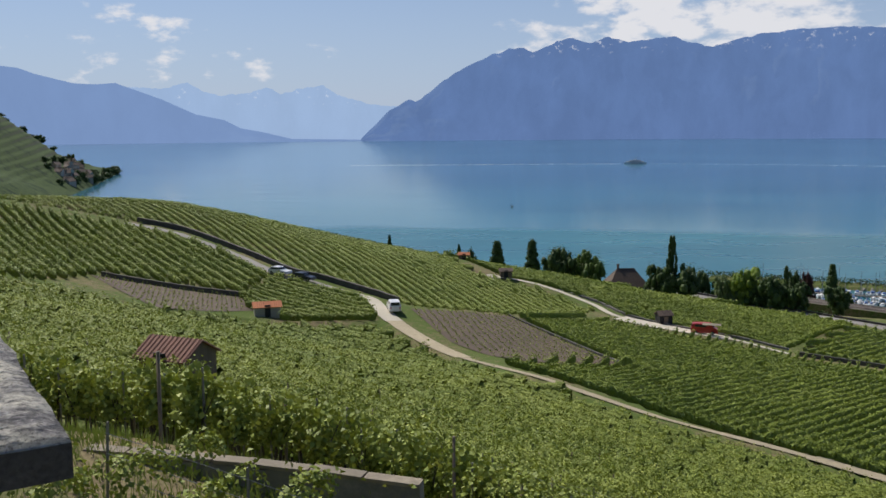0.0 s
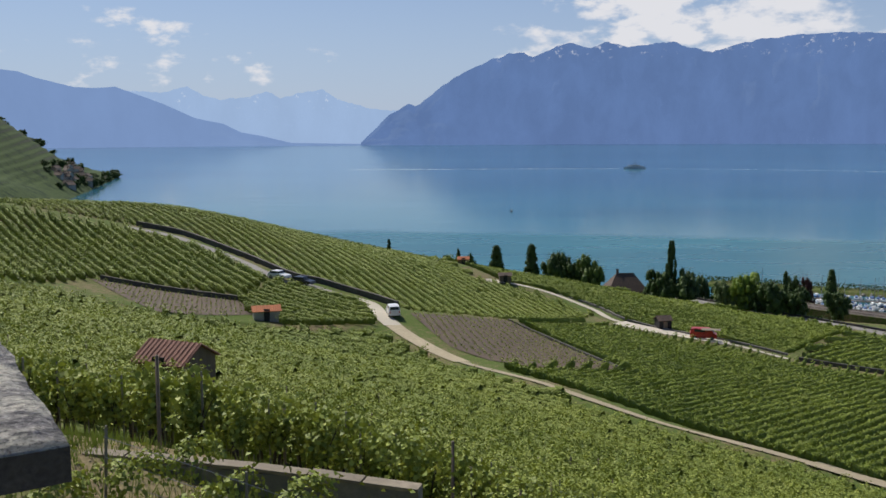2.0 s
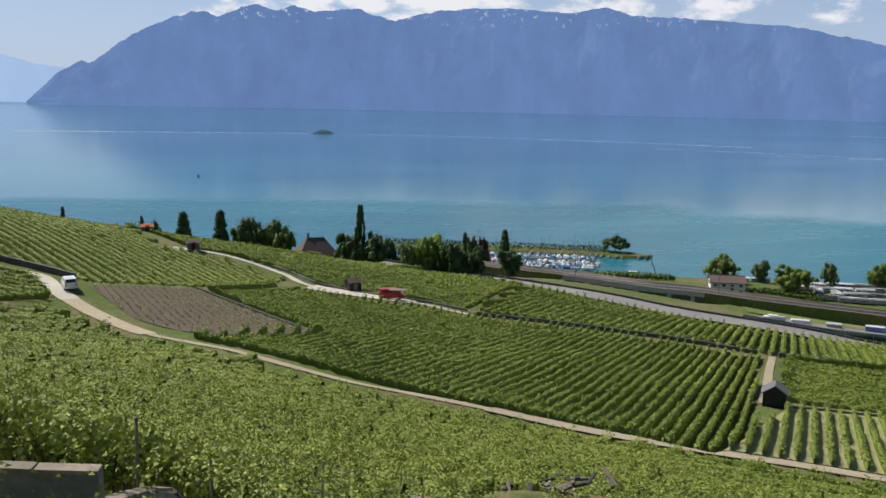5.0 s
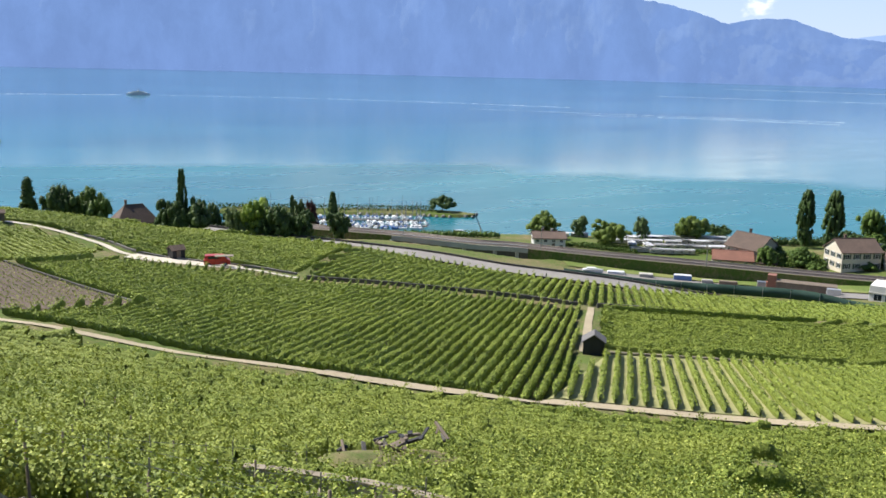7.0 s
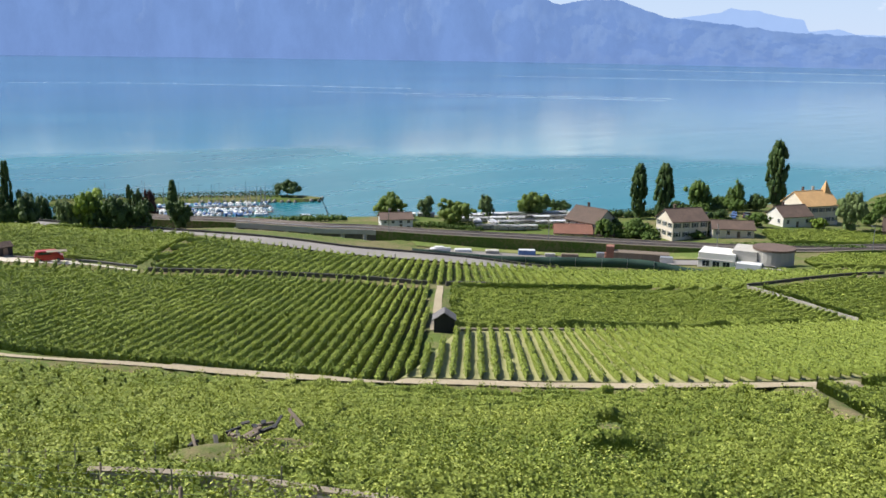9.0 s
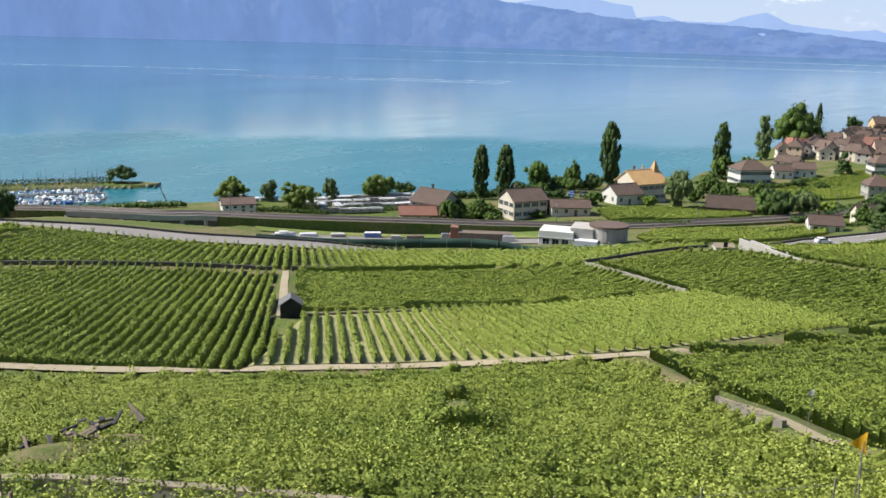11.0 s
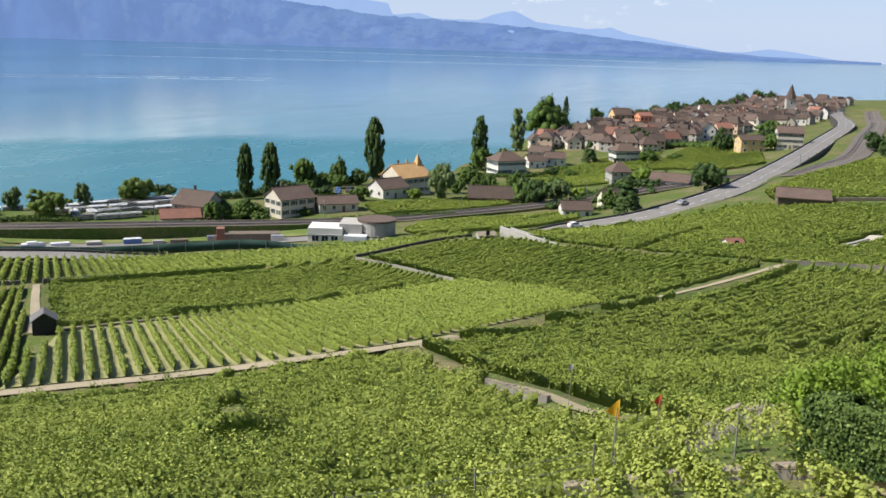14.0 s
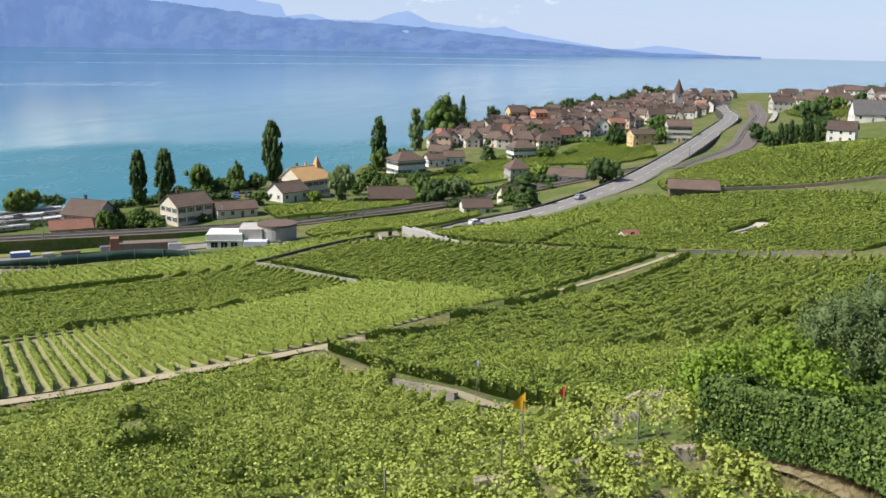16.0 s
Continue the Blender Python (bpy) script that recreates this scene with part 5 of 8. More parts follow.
DARKT = "dark green broadleaf tree near the shore"
for x, y, t, w, k, mt, lb, nm in [
        (45, 286, 16.8, 10.6, "round", TREE, "tall leafy tree behind the ridge", "broadleaf_tree"), (38, 287, 15.6, 9, "round", TREE_DARK, DARKT, "broadleaf_tree"),
        (67, 282, 15.2, 9, "round", TREE_DARK, DARKT, "broadleaf_tree"), (73, 281, 14.8, 12.4, "round", TREE_DARK, DARKT, "broadleaf_tree"),
        (78, 290, 16.5, 8, "round", TREE_DARK, DARKT, "broadleaf_tree"), (82, 292, 14.6, 8, "round", TREE_DARK, DARKT, "broadleaf_tree"),
        (83, 252, 12.6, 9.7, "round", TREE_LIGHT, "bright green broadleaf tree by the road", "broadleaf_tree"), (78, 253, 9.8, 7, "round", GREYLEAF, "grey-green tree by the road", "broadleaf_tree"),
        (89, 245, 10.2, 9.5, "round", TREE_DARK, "dark round tree beside the main road", "broadleaf_tree"), (94, 243.5, 9.4, 7.3, "round", TREE_DARK, "dark round tree beside the main road", "broadleaf_tree"),
        (86, 249, 9.2, 8, "round", TREE_DARK, "dark round tree beside the main road", "broadleaf_tree"), (71, 285, 23.4, 3.6, "poplar", TREE_DARK, "tall slim dark poplar", "poplar_tree"),
        (104, 278, 14.5, 2.0, "poplar", TREE_DARK, "narrow dark cypress by the harbour", "cypress_tree"), (17, 290, 14.6, 7.5, "cone", TREE_DARK, "dark fir tree behind the ridge", "fir_tree"),
        (28, 289, 16.4, 7.5, "cone", TREE_DARK, "dark conifer behind the ridge", "fir_tree"), (36, 288, 16.6, 10.6, "round", TREE_DARK, DARKT, "broadleaf_tree"), 
        (5, 290, 11.6, 1.8, "poplar", TREE_DARK, "narrow dark cypress behind the ridge", "cypress_tree"), (9, 290, 12, 5, "round", TREE_DARK, DARKT, "broadleaf_tree"), (1, 290, 10.4, 4, "round", TREE, DARKT, "broadleaf_tree"),
        (-15.5, 268, 6.5, 2.2, "cone", TREE_DARK, "small dark conifer on the ridge", "fir_tree"), (-36, 264, 4.6, 2.6, "round", TREE_DARK, "small bush on the ridge", "bush"),
        (122, 307, 13.4, 5.4, "round", PURPLE, "purple-leaved tree by the harbour", "broadleaf_tree"), (119, 309, 13.8, 5.4, "round", TREE_DARK, DARKT, "broadleaf_tree"), (140, 330, 13.5, 6, "cone", TREE_DARK, "small dark pine on the breakwater", "pine_tree"),
        (113, 262, 9.6, 7.4, "round", TREE_DARK, "dark tree beside the railway", "broadleaf_tree"), 
        (195, 268, 9.6, 12.5, "willow", WILLOW, "broad green willow on the shore", "willow_tree"), (212, 268, 8.6, 6, "round", GREYLEAF, "small grey-green tree on the shore", "broadleaf_tree"),
        (205, 242, 9.2, 12.5, "willow", WILLOW, "broad green willow among caravans", "willow_tree"), (226, 250, 9.6, 6, "round", GREYLEAF, "small grey-green tree among caravans", "broadleaf_tree"),
        (245, 244, 9.2, 13, "willow", WILLOW, "broad green willow on the shore", "willow_tree"), (262, 247, 5.5, 9, "round", TREE_DARK, "low dark shrubs by the shore", "bush"),
        (267, 213, 19.6, 6.2, "poplar", TREE_DARK, "tall dark poplar on the lake shore", "poplar_tree"), (262, 198, 20.6, 7.0, "poplar", TREE_DARK, "tall dark poplar on the lake shore", "poplar_tree"),
        (304, 213, 13.2, 10.6, "round", TREE, "round green tree by the shore", "broadleaf_tree"), (318, 206, 12, 7.4, "round", TREE, "round green tree by the shore", "broadleaf_tree"),
        (312, 210, 6, 5, "round", TREE, "small tree by the shore", "broadleaf_tree"), (323, 199, 7, 8, "round", TREE_DARK, "dark shrubs by the shore", "bush"), (308, 200, 6, 9, "round", TREE, "shrubs by the shore", "bush"),
        (333, 198, 26.5, 8.8, "poplar", TREE_DARK, "very tall poplar on the lake shore", "poplar_tree"), (299, 149.5, 15.2, 10.4, "round", GREYLEAF, "tall grey-green tree by the yellow house", "broadleaf_tree"),
        (413, 185, 12, 10.5, "round", TREE, "leafy tree below a poplar", "broadleaf_tree"), (415, 187, 25.5, 8.0, "poplar", TREE_DARK, "tall poplar by the white villa", "poplar_tree"),
        (497, 201, 23.4, 9.5, "poplar", GREYLEAF, "tall grey-green poplar by the village", "poplar_tree"), (557, 205, 27, 30, "round", TREE, "huge round leafy tree at the village edge", "broadleaf_tree"),
        (575, 212, 28, 18, "round", TREE_DARK, "big dark tree at the village edge", "broadleaf_tree"), (590, 205, 25, 4.5, "poplar", TREE_DARK, "dark cypress by the village", "cypress_tree"), (690, 215, 15, 11, "round", TREE_DARK, "round dark tree behind roofs", "broadleaf_tree"),
        (300, 116, 9, 11.5, "round", TREE, "leafy tree near the railway", "broadleaf_tree"), (314, 110, 8.2, 10, "round", GREYLEAF, "grey-green tree near the railway", "broadleaf_tree"), (322, 120, 7, 9, "round", TREE, "leafy tree near the railway", "broadleaf_tree"),
        (261, 70, 11.8, 9.2, "cone", TREE_DARK, "dark conifer beside the elevated road", "fir_tree"), (310, 57, 10.5, 11.6, "round", TREE_DARK, "dark round tree beside the elevated road", "broadleaf_tree"),
        (492, 85, 12.4, 12.4, "round", TREE_DARK, "dark tree on the green slope", "broadleaf_tree"), (499, 64, 9.4, 12, "round", TREE_DARK, "dark tree beside houses", "broadleaf_tree"), (480, 60, 9, 10, "round", TREE, "leafy tree beside houses", "broadleaf_tree"),
        (237, 199.5, 6.6, 7.6, "round", TREE_DARK, "dark garden tree by a house", "broadleaf_tree"), (240, 190, 6.6, 8.6, "round", TREE, "garden tree by a house", "broadleaf_tree"), (235, 182, 4, 6, "round", TREE, "garden shrubs by a farmhouse", "bush"),
        (345, 155, 6.6, 8.2, "round", TREE, "garden tree near the barn", "broadleaf_tree"), (205, 131, 4.8, 7, "round", GREYLEAF, "shrub by the works yard", "bush"), (330, 158, 6, 8, "round", TREE, "garden tree near the barn", "broadleaf_tree"),
        (365, 170, 7, 9, "round", TREE, "leafy tree on the lake shore", "broadleaf_tree"), (385, 178, 7, 9, "round", TREE, "leafy tree on the lake shore", "broadleaf_tree"), (280, 172, 5.5, 7, "round", TREE, "small garden tree by houses", "broadleaf_tree"),
        (288, 83, 6, 7, "round", TREE, "garden tree beside the railway", "broadleaf_tree"), (335, 84, 5, 12, "round", TREE_DARK, "dark hedge beside a white house", "bush"), (395, 100, 6, 7, "round", TREE, "tree by a square house", "broadleaf_tree"), (470, 118, 7, 9, "round", TREE, "leafy tree by village houses", "broadleaf_tree")]:
    tree(x, y, t, w, k, mt, lb, nm)
for x, y, t, w, mt in [(66, 283, 10.5, 9, TREE_DARK), (76, 280, 9.5, 9, TREE_DARK), (88, 286, 11, 8, TREE), (93, 290, 10, 8, TREE_DARK)]:
    tree(x, y, t, w, "round", mt, "dense leafy tree in the belt along the shore", "broadleaf_tree")
tree(197, 344, 7.2, 12, "umbrella", TREE_DARK, "flat-topped dark pine at the end of the breakwater", "pine_tree", z=1.2)
for i, (x, y, t) in enumerate([(395, 3, 10), (399, 1, 9.5), (404, -1, 11), (409, -3, 9), (414, -6, 10.5), (419, -8, 11), (426, -9, 9), (432, -12, 10)]):
    tree(x, y, t, 2.6, "poplar", TREE_DARK, "narrow dark cypress in a churchyard row", "cypress_tree", group="row of dark cypresses")
for x, y, t, w, k, mt in [(240.4, 192.1, 6.5, 9.5, "round", TREE), (219.8, 186.9, 3.4, 6, "round", TREE), (250, 175.2, 2.6, 5.5, "round", TREE), (275, 184.5, 5.5, 7, "round", TREE_DARK), (230, 196, 8, 8, "round", TREE),
                          (361, 159, 5, 10, "round", TREE), (355, 143, 8, 8, "round", TREE), (300, 114, 10, 12, "round", TREE_DARK), (320, 112, 8.5, 10, "round", TREE), (317, 103, 5, 9, "round", TREE_LIGHT),
                          (462, 146, 11, 9, "cone", TREE_DARK), (527, 139, 12, 11, "round", TREE_DARK), (476, 116, 3.5, 8, "round", TREE), (474, 105, 3.5, 8, "round", TREE), (369, 93, 7, 9, "round", TREE_LIGHT),
                          (410, 138, 4, 7, "round", TREE), (414, 149, 4.5, 7, "round", TREE_DARK), (519, 66, 13, 13, "round", TREE), (300, 161, 4, 6, "round", TREE_LIGHT), (340, 92, 5, 9, "round", TREE), (300, 88, 5, 8, "round", TREE),
                          (525, -11, 12, 14, "round", TREE_DARK), (500, -16, 8, 12, "round", TREE_DARK), (452, -12, 5, 10, "round", TREE), (457, 13, 9, 10, "round", TREE_DARK), (560, -8, 12, 14, "round", TREE), (424, 190, 8, 9, "round", TREE_DARK),
                          (326, 218, 5, 7, "round", TREE), (290, 212, 5, 8, "round", TREE_DARK), (298, 208, 4, 8, "round", TREE), (440, 185, 7, 9, "round", TREE), (455, 190, 6, 9, "round", TREE_LIGHT)]:
    tree(x, y, t, w, k, mt, "dark conifer in a garden" if k == "cone" else "full leafy tree between gardens and houses" if t > 6 else "rounded green garden shrub", "fir_tree" if k == "cone" else "broadleaf_tree" if t > 6 else "bush")
tree(385, 6, 7.5, 7, "round", TREE_DARK, "round clipped dark tree", "broadleaf_tree")
tree(450, -6, 9, 10, "round", TREE, "garden tree by houses", "broadleaf_tree")
tree(462, -16, 10, 9, "round", TREE_DARK, "garden tree by houses", "broadleaf_tree")
rt = random.Random(5)
for i in range(34):
    x = rt.uniform(520, 1000)
    t = (x - 505) / 555
    tree(x, rt.uniform(120 - 60 * t, 195 - 30 * t), rt.uniform(7, 11), rt.uniform(6, 10), "round", rt.choice([TREE, TREE_DARK]), "leafy tree between the village houses", "broadleaf_tree")
for i in range(26):
    x = rt.uniform(560, 1120)
    yy = 205 - (x - 560) * 0.07 - rt.uniform(0, 25)
    tree(x, yy, rt.uniform(9, 16), rt.uniform(9, 16), "round", TREE_DARK, "dark tree between village roofs", "broadleaf_tree")
for i in range(16):
    x = rt.uniform(640, 1000)
    tree(x, -10 - rt.uniform(0, 70), rt.uniform(7, 13), rt.uniform(7, 12), "round", rt.choice([TREE, TREE_DARK]), "tree among hillside houses", "broadleaf_tree")


# ================= houses =================
WINDOW_MODELS = {}


def window_meshes(w, h, shutters):
    key = (round(w, 2), round(h, 2), shutters)
    if key in WINDOW_MODELS:
        return WINDOW_MODELS[key]
    bm = bmesh.new()
    for sx, sz, px_, pz in ((w + 0.16, 0.1, 0, h / 2), (w + 0.16, 0.1, 0, -h / 2), (0.08, h, -w / 2, 0), (0.08, h, w / 2, 0), (0.05, h, 0, 0)):
        box(bm, px_, -0.04, pz, sx, 0.1, sz)
    fr = bpy.data.meshes.new("window_frame")
    bm.to_mesh(fr)
    fr.materials.append(PAINT_WHITE)
    bm.free()
    bm = bmesh.new()
    box(bm, 0, -0.012, 0, w, 0.03, h)
    pn = bpy.data.meshes.new("pane")
    bm.to_mesh(pn)
    pn.materials.append(GLASS)
    bm.free()
    sh = None
    if shutters:
        bm = bmesh.new()
        box(bm, 0, -0.04, 0, w * 0.52, 0.06, h * 1.02)
        for i in range(5):
            box(bm, 0, -0.08, -h * 0.4 + i * h * 0.2, w * 0.44, 0.03, h * 0.08)
        sh = bpy.data.meshes.new("shutter")
        bm.to_mesh(sh)
        sh.materials.append(SHUTTER)
        bm.free()
    WINDOW_MODELS[key] = (fr, pn, sh)
    return WINDOW_MODELS[key]


def add_window(parent, m, w, h, shutters=False, framed=True):
    fr, pn, sh = window_meshes(w, h, shutters)
    win = part("window", pn, None, parent)
    win.matrix_basis = m
    if framed:
        part("window_frame", fr, None, win)
    if sh:
        for s in (-1, 1):
            o = part("shutter", sh, None, win)
            o.location = (s * w * 0.8, 0, 0)


def house(x, y, wide, deep, wall_h, roof_h, turn, wall_mat, roof_mat, label, name="house", hip=0.0, storeys=2, per=4, shutters=False, chimneys=1, z=None, over=0.5,
          category="house", windows=True, group="", door=True):
    """A house with thick walls, an overhanging roof with thickness, windows, door and chimney. Its front faces local -y."""
    g = hz(x, y) if z is None else z
    ob = thing(name, pose(x, y, g, 0, 0, turn), label, category, group)
    bm = bmesh.new()
    a, b = wide / 2, deep / 2
    lo = -2.5
    base = [bm.verts.new(p) for p in ((-a, -b, lo), (a, -b, lo), (a, b, lo), (-a, b, lo))]
    top = [bm.verts.new(p) for p in ((-a, -b, wall_h), (a, -b, wall_h), (a, b, wall_h), (-a, b, wall_h))]
    for i in range(4):
        bm.faces.new((base[i], base[(i + 1) % 4], top[(i + 1) % 4], top[i]))
    if not hip:
        g1, g2 = bm.verts.new((-a, 0, wall_h + roof_h)), bm.verts.new((a, 0, wall_h + roof_h))
        bm.faces.new((top[3], top[0], g1))
        bm.faces.new((top[1], top[2], g2))
    part("wall", bm, wall_mat, ob)
    bm = bmesh.new()
    k = over * roof_h / b
    r = max(0.0, a - hip * b) if hip else a + over * 0.7
    th = 0.22
    rows_ = []
    for dz in (0.06 + th, 0.06):
        e = wall_h - k + dz
        rows_.append([bm.verts.new(p) for p in ((-a - over, -b - over, e), (a + over, -b - over, e), (a + over, b + over, e), (-a - over, b + over, e),
                                                (-r, 0, wall_h + roof_h + dz), (r, 0, wall_h + roof_h + dz))])
    for s, v in enumerate(rows_):
        fs = [(v[0], v[1], v[5], v[4]), (v[2], v[3], v[4], v[5])]
        if hip:
            fs += [(v[1], v[2], v[5]), (v[3], v[0], v[4])]
        for f_ in fs:
            bm.faces.new(f_ if s == 0 else f_[::-1])
    u, d = rows_
    if hip:
        for i in range(4):
            bm.faces.new((u[i], d[i], d[(i + 1) % 4], u[(i + 1) % 4]))
    else:
        for p, q in ((0, 1), (1, 5), (5, 2), (2, 3), (3, 4), (4, 0)):
            bm.faces.new((u[p], d[p], d[q], u[q]))
    bmesh.ops.recalc_face_normals(bm, faces=bm.faces[:])
    roof = part("roof", bm, roof_mat, ob)
    bm = bmesh.new()
    rod(bm, (-r, 0, wall_h + roof_h + 0.3), (r, 0, wall_h + roof_h + 0.3), 0.14, None, 6)
    part("ridge_tiles", bm, roof_mat, roof)
    for c in range(chimneys):
        bm = bmesh.new()
        cx, cy = (-0.45 + 0.75 * c) * a * 0.8, b * 0.25
        box(bm, cx, cy, wall_h + roof_h * 0.9, 0.7, 0.6, roof_h * 0.6 + 1.2, 0.03)
        box(bm, cx, cy, wall_h + roof_h * 1.2 + 0.65, 0.9, 0.8, 0.15, 0.02)
        part("chimney", bm, PLASTER_GREY if c else TILE_BROWN, roof)
    if windows:
        sh_ = wall_h / storeys
        ww, wh = min(1.15, wide / per * 0.42), min(1.5, sh_ * 0.52)
        for s in range(storeys):
            zz = sh_ * (s + 0.55)
            for side, (ln, off, rot_) in enumerate(((wide, -b, 0), (deep, a, 90), (wide, b, 180), (deep, -a, -90))):
                n = per if side % 2 == 0 else max(1, round(per * deep / wide))
                for i in range(n):
                    if door and side == 0 and s == 0 and i == n // 2:
                        continue
                    q = -ln / 2 + ln * (i + 0.5) / n
                    m = Matrix.Rotation(radians(rot_), 4, "Z") @ Matrix.Translation((q, -abs(off) - 0.005, zz))
                    if x > 400:                          # far houses: only the sides that look up the hill
                        o_ = radians(turn + rot_)
                        if math.sin(o_) * -x + -math.cos(o_) * -y < 0.1 * math.hypot(x, y):
                            continue
                    add_window(ob, m, ww, wh, shutters, x < 500)
        if door:
            bm = bmesh.new()
            q = -a + wide * (per // 2 + 0.5) / per
            box(bm, q, -b - 0.02, 1.02, 1.0, 0.1, 2.05, 0.02)
            part("door", bm, WOOD, ob)
    return ob


def facing(x, y, off=0):
    """The turn by which a front looks at the hillside, plus off degrees."""
    return math.degrees(math.atan2(y, x)) - 90 + off


house(182.5, 247, 10.5, 7.5, 3.6, 1.5, facing(182, 247, 8), PLASTER_WHITE, TILE_BROWN, "small white house with a brown tiled roof beside the railway", storeys=2, per=4, chimneys=2)
house(234, 206, 13, 11, 5.2, 3.8, facing(230, 204, -38), PLASTER_GREY, TILE_BROWN, "grey house with a large brown roof by the railway", storeys=2, per=4)
house(224, 205, 12, 7, 2.6, 2.2, facing(222, 206, 4), PLASTER_PINK, TILE_RED, "low annex with a rusty red tiled roof", storeys=1, per=3, name="barn", chimneys=0)
house(230, 198, 8, 5, 2.2, 1.6, facing(230, 198, 0), PLASTER_PINK, TILE_BROWN, "low lean annex with a brown roof", storeys=1, per=3, name="barn", chimneys=0)
house(250, 181, 13, 10, 5.8, 3.2, facing(250, 181, 33), PLASTER, TILE_BROWN, "cream farmhouse with brown tiled roof and shutters", storeys=2, per=4, shutters=True)
house(260, 169, 13, 7, 2.8, 2.0, facing(259, 169, 12), PLASTER, TILE_BROWN, "low cream outbuilding with brown tiled roof", storeys=1, per=4, name="barn", chimneys=0)
yellow = house(313, 172, 15, 12, 7.0, 4.2, facing(311, 171, 42), PLASTER, TILE_YELLOW, "large house with a new yellow tiled roof and pointed turret", storeys=2, per=5, shutters=True, chimneys=2)
bm = bmesh.new()
bmesh.ops.create_cone(bm, cap_ends=True, segments=4, radius1=3.6, radius2=0.05, depth=8.0, matrix=Matrix.Translation((6.2, 0, 11.0)) @ Matrix.Rotation(radians(45), 4, "Z"))
part("turret_roof", bm, TILE_YELLOW, yellow, "steep pointed yellow tiled turret roof")
bm = bmesh.new()
box(bm, 6.2, 0, 3.5, 4.6, 4.6, 7.4)
part("turret", bm, PLASTER, yellow)
house(296, 170, 12, 9, 3.8, 3.0, facing(296, 170, 40), PLASTER_WHITE, TILE_BROWN, "white gabled house with a brown roof", storeys=1, per=3)
house(307, 131, 20, 8, 2.4, 3.4, facing(306, 132, 2), WOOD, TILE_BROWN, "long old barn with a big brown tiled roof", storeys=1, per=5, name="barn", chimneys=0, windows=False)
house(411, 171, 15, 11.5, 7.0, 3.6, facing(410, 170, 30), PLASTER_WHITE, TILE_BROWN, "large white villa with hipped brown roof and dark shutters", hip=0.9, storeys=2, per=6, shutters=True, chimneys=2)
house(436, 166, 9, 8, 3.6, 2.4, facing(436, 166, 20), PLASTER_WHITE, TILE_BROWN, "small white house with brown roof", storeys=1, per=3)
house(448, 160, 10, 8, 3.8, 2.6, facing(448, 160, 10), PLASTER_WHITE, TILE_BROWN, "small white house with brown roof", storeys=1, per=3)
house(455, 170, 11, 9, 5.2, 2.6, facing(455, 170, -20), PLASTER, TILE_BROWN, "cream house with brown roof", storeys=2, per=3)
house(271, 89, 9, 7, 2.6, 2.0, facing(271, 89, 12), PLASTER_WHITE, TILE_BROWN, "small wooden and white house beside the railway", storeys=1, per=3)
house(380, 107, 8.5, 8.5, 5.4, 3.4, facing(380, 107, 20), PLASTER_GREY, TILE_BROWN, "square stone house with a tall hipped roof", hip=0.85, storeys=2, per=3)
house(473, 131, 13, 10, 6.2, 3.2, facing(473, 131, 24), PLASTER_WHITE, TILE_BROWN, "white three-storey house with dark shutters", hip=0.8, storeys=2, per=5, shutters=True, chimneys=2)
house(341, 76, 14, 8, 2.8, 2.2, facing(341, 76, -12), PLASTER_WHITE, TILE_BROWN, "low white bungalow with brown roof", storeys=1, per=4)
house(293, 84, 7.5, 6, 3.0, 2.4, facing(293, 84, 25), PLASTER, TILE_BROWN, "small cream house by the railway", storeys=1, per=2)
house(480, 70, 12, 10, 6.6, 1.9, facing(480, 70, 20), PLASTER_OCHRE, TILE_BROWN, "ochre two-storey house with a flat brown roof", storeys=2, per=3)
house(484, 52.5, 12, 10, 8.0, 2.6, facing(484, 52, 10), PLASTER, TILE_BROWN, "tall cream apartment house with a brown roof", storeys=3, per=5, shutters=True)
house(258, 23, 12.5, 8, 1.9, 1.7, facing(258, 23, 6), WOOD, TILE_BROWN, "low brown wooden shed with a wide tiled roof", name="barn", storeys=1, per=3, chimneys=0, windows=False, over=0.7)
house(442, -22, 11.5, 9, 5.4, 3.2, facing(442, -22, -8), PLASTER_WHITE, TILE_BROWN, "white house with a steep brown roof on the slope", storeys=2, per=3, chimneys=1)
house(522, -38, 18, 12, 4.0, 6.5, facing(520, -38, 15), PLASTER_WHITE, TILE_GREY, "modern church with a steep grey roof", name="church", storeys=1, per=3, chimneys=0)
house(540, -50, 14, 10, 10, 0.8, facing(540, -50, 10), PLASTER_PINK, CONCRETE, "pale pink flat-roofed building", storeys=3, per=4, chimneys=0)
house(58, 292, 12, 9, 7.6, 4.6, facing(58, 292, 15), PLASTER_GREY, TILE_BROWN, "house with a broad brown roof behind trees", hip=0.7, storeys=2, per=4, z=6.5)
house(96, 280, 8, 6, 2.8, 2.2, facing(96, 280, 10), PLASTER_WHITE, TILE_GREY, "small grey-roofed house behind trees", storeys=1, per=2)

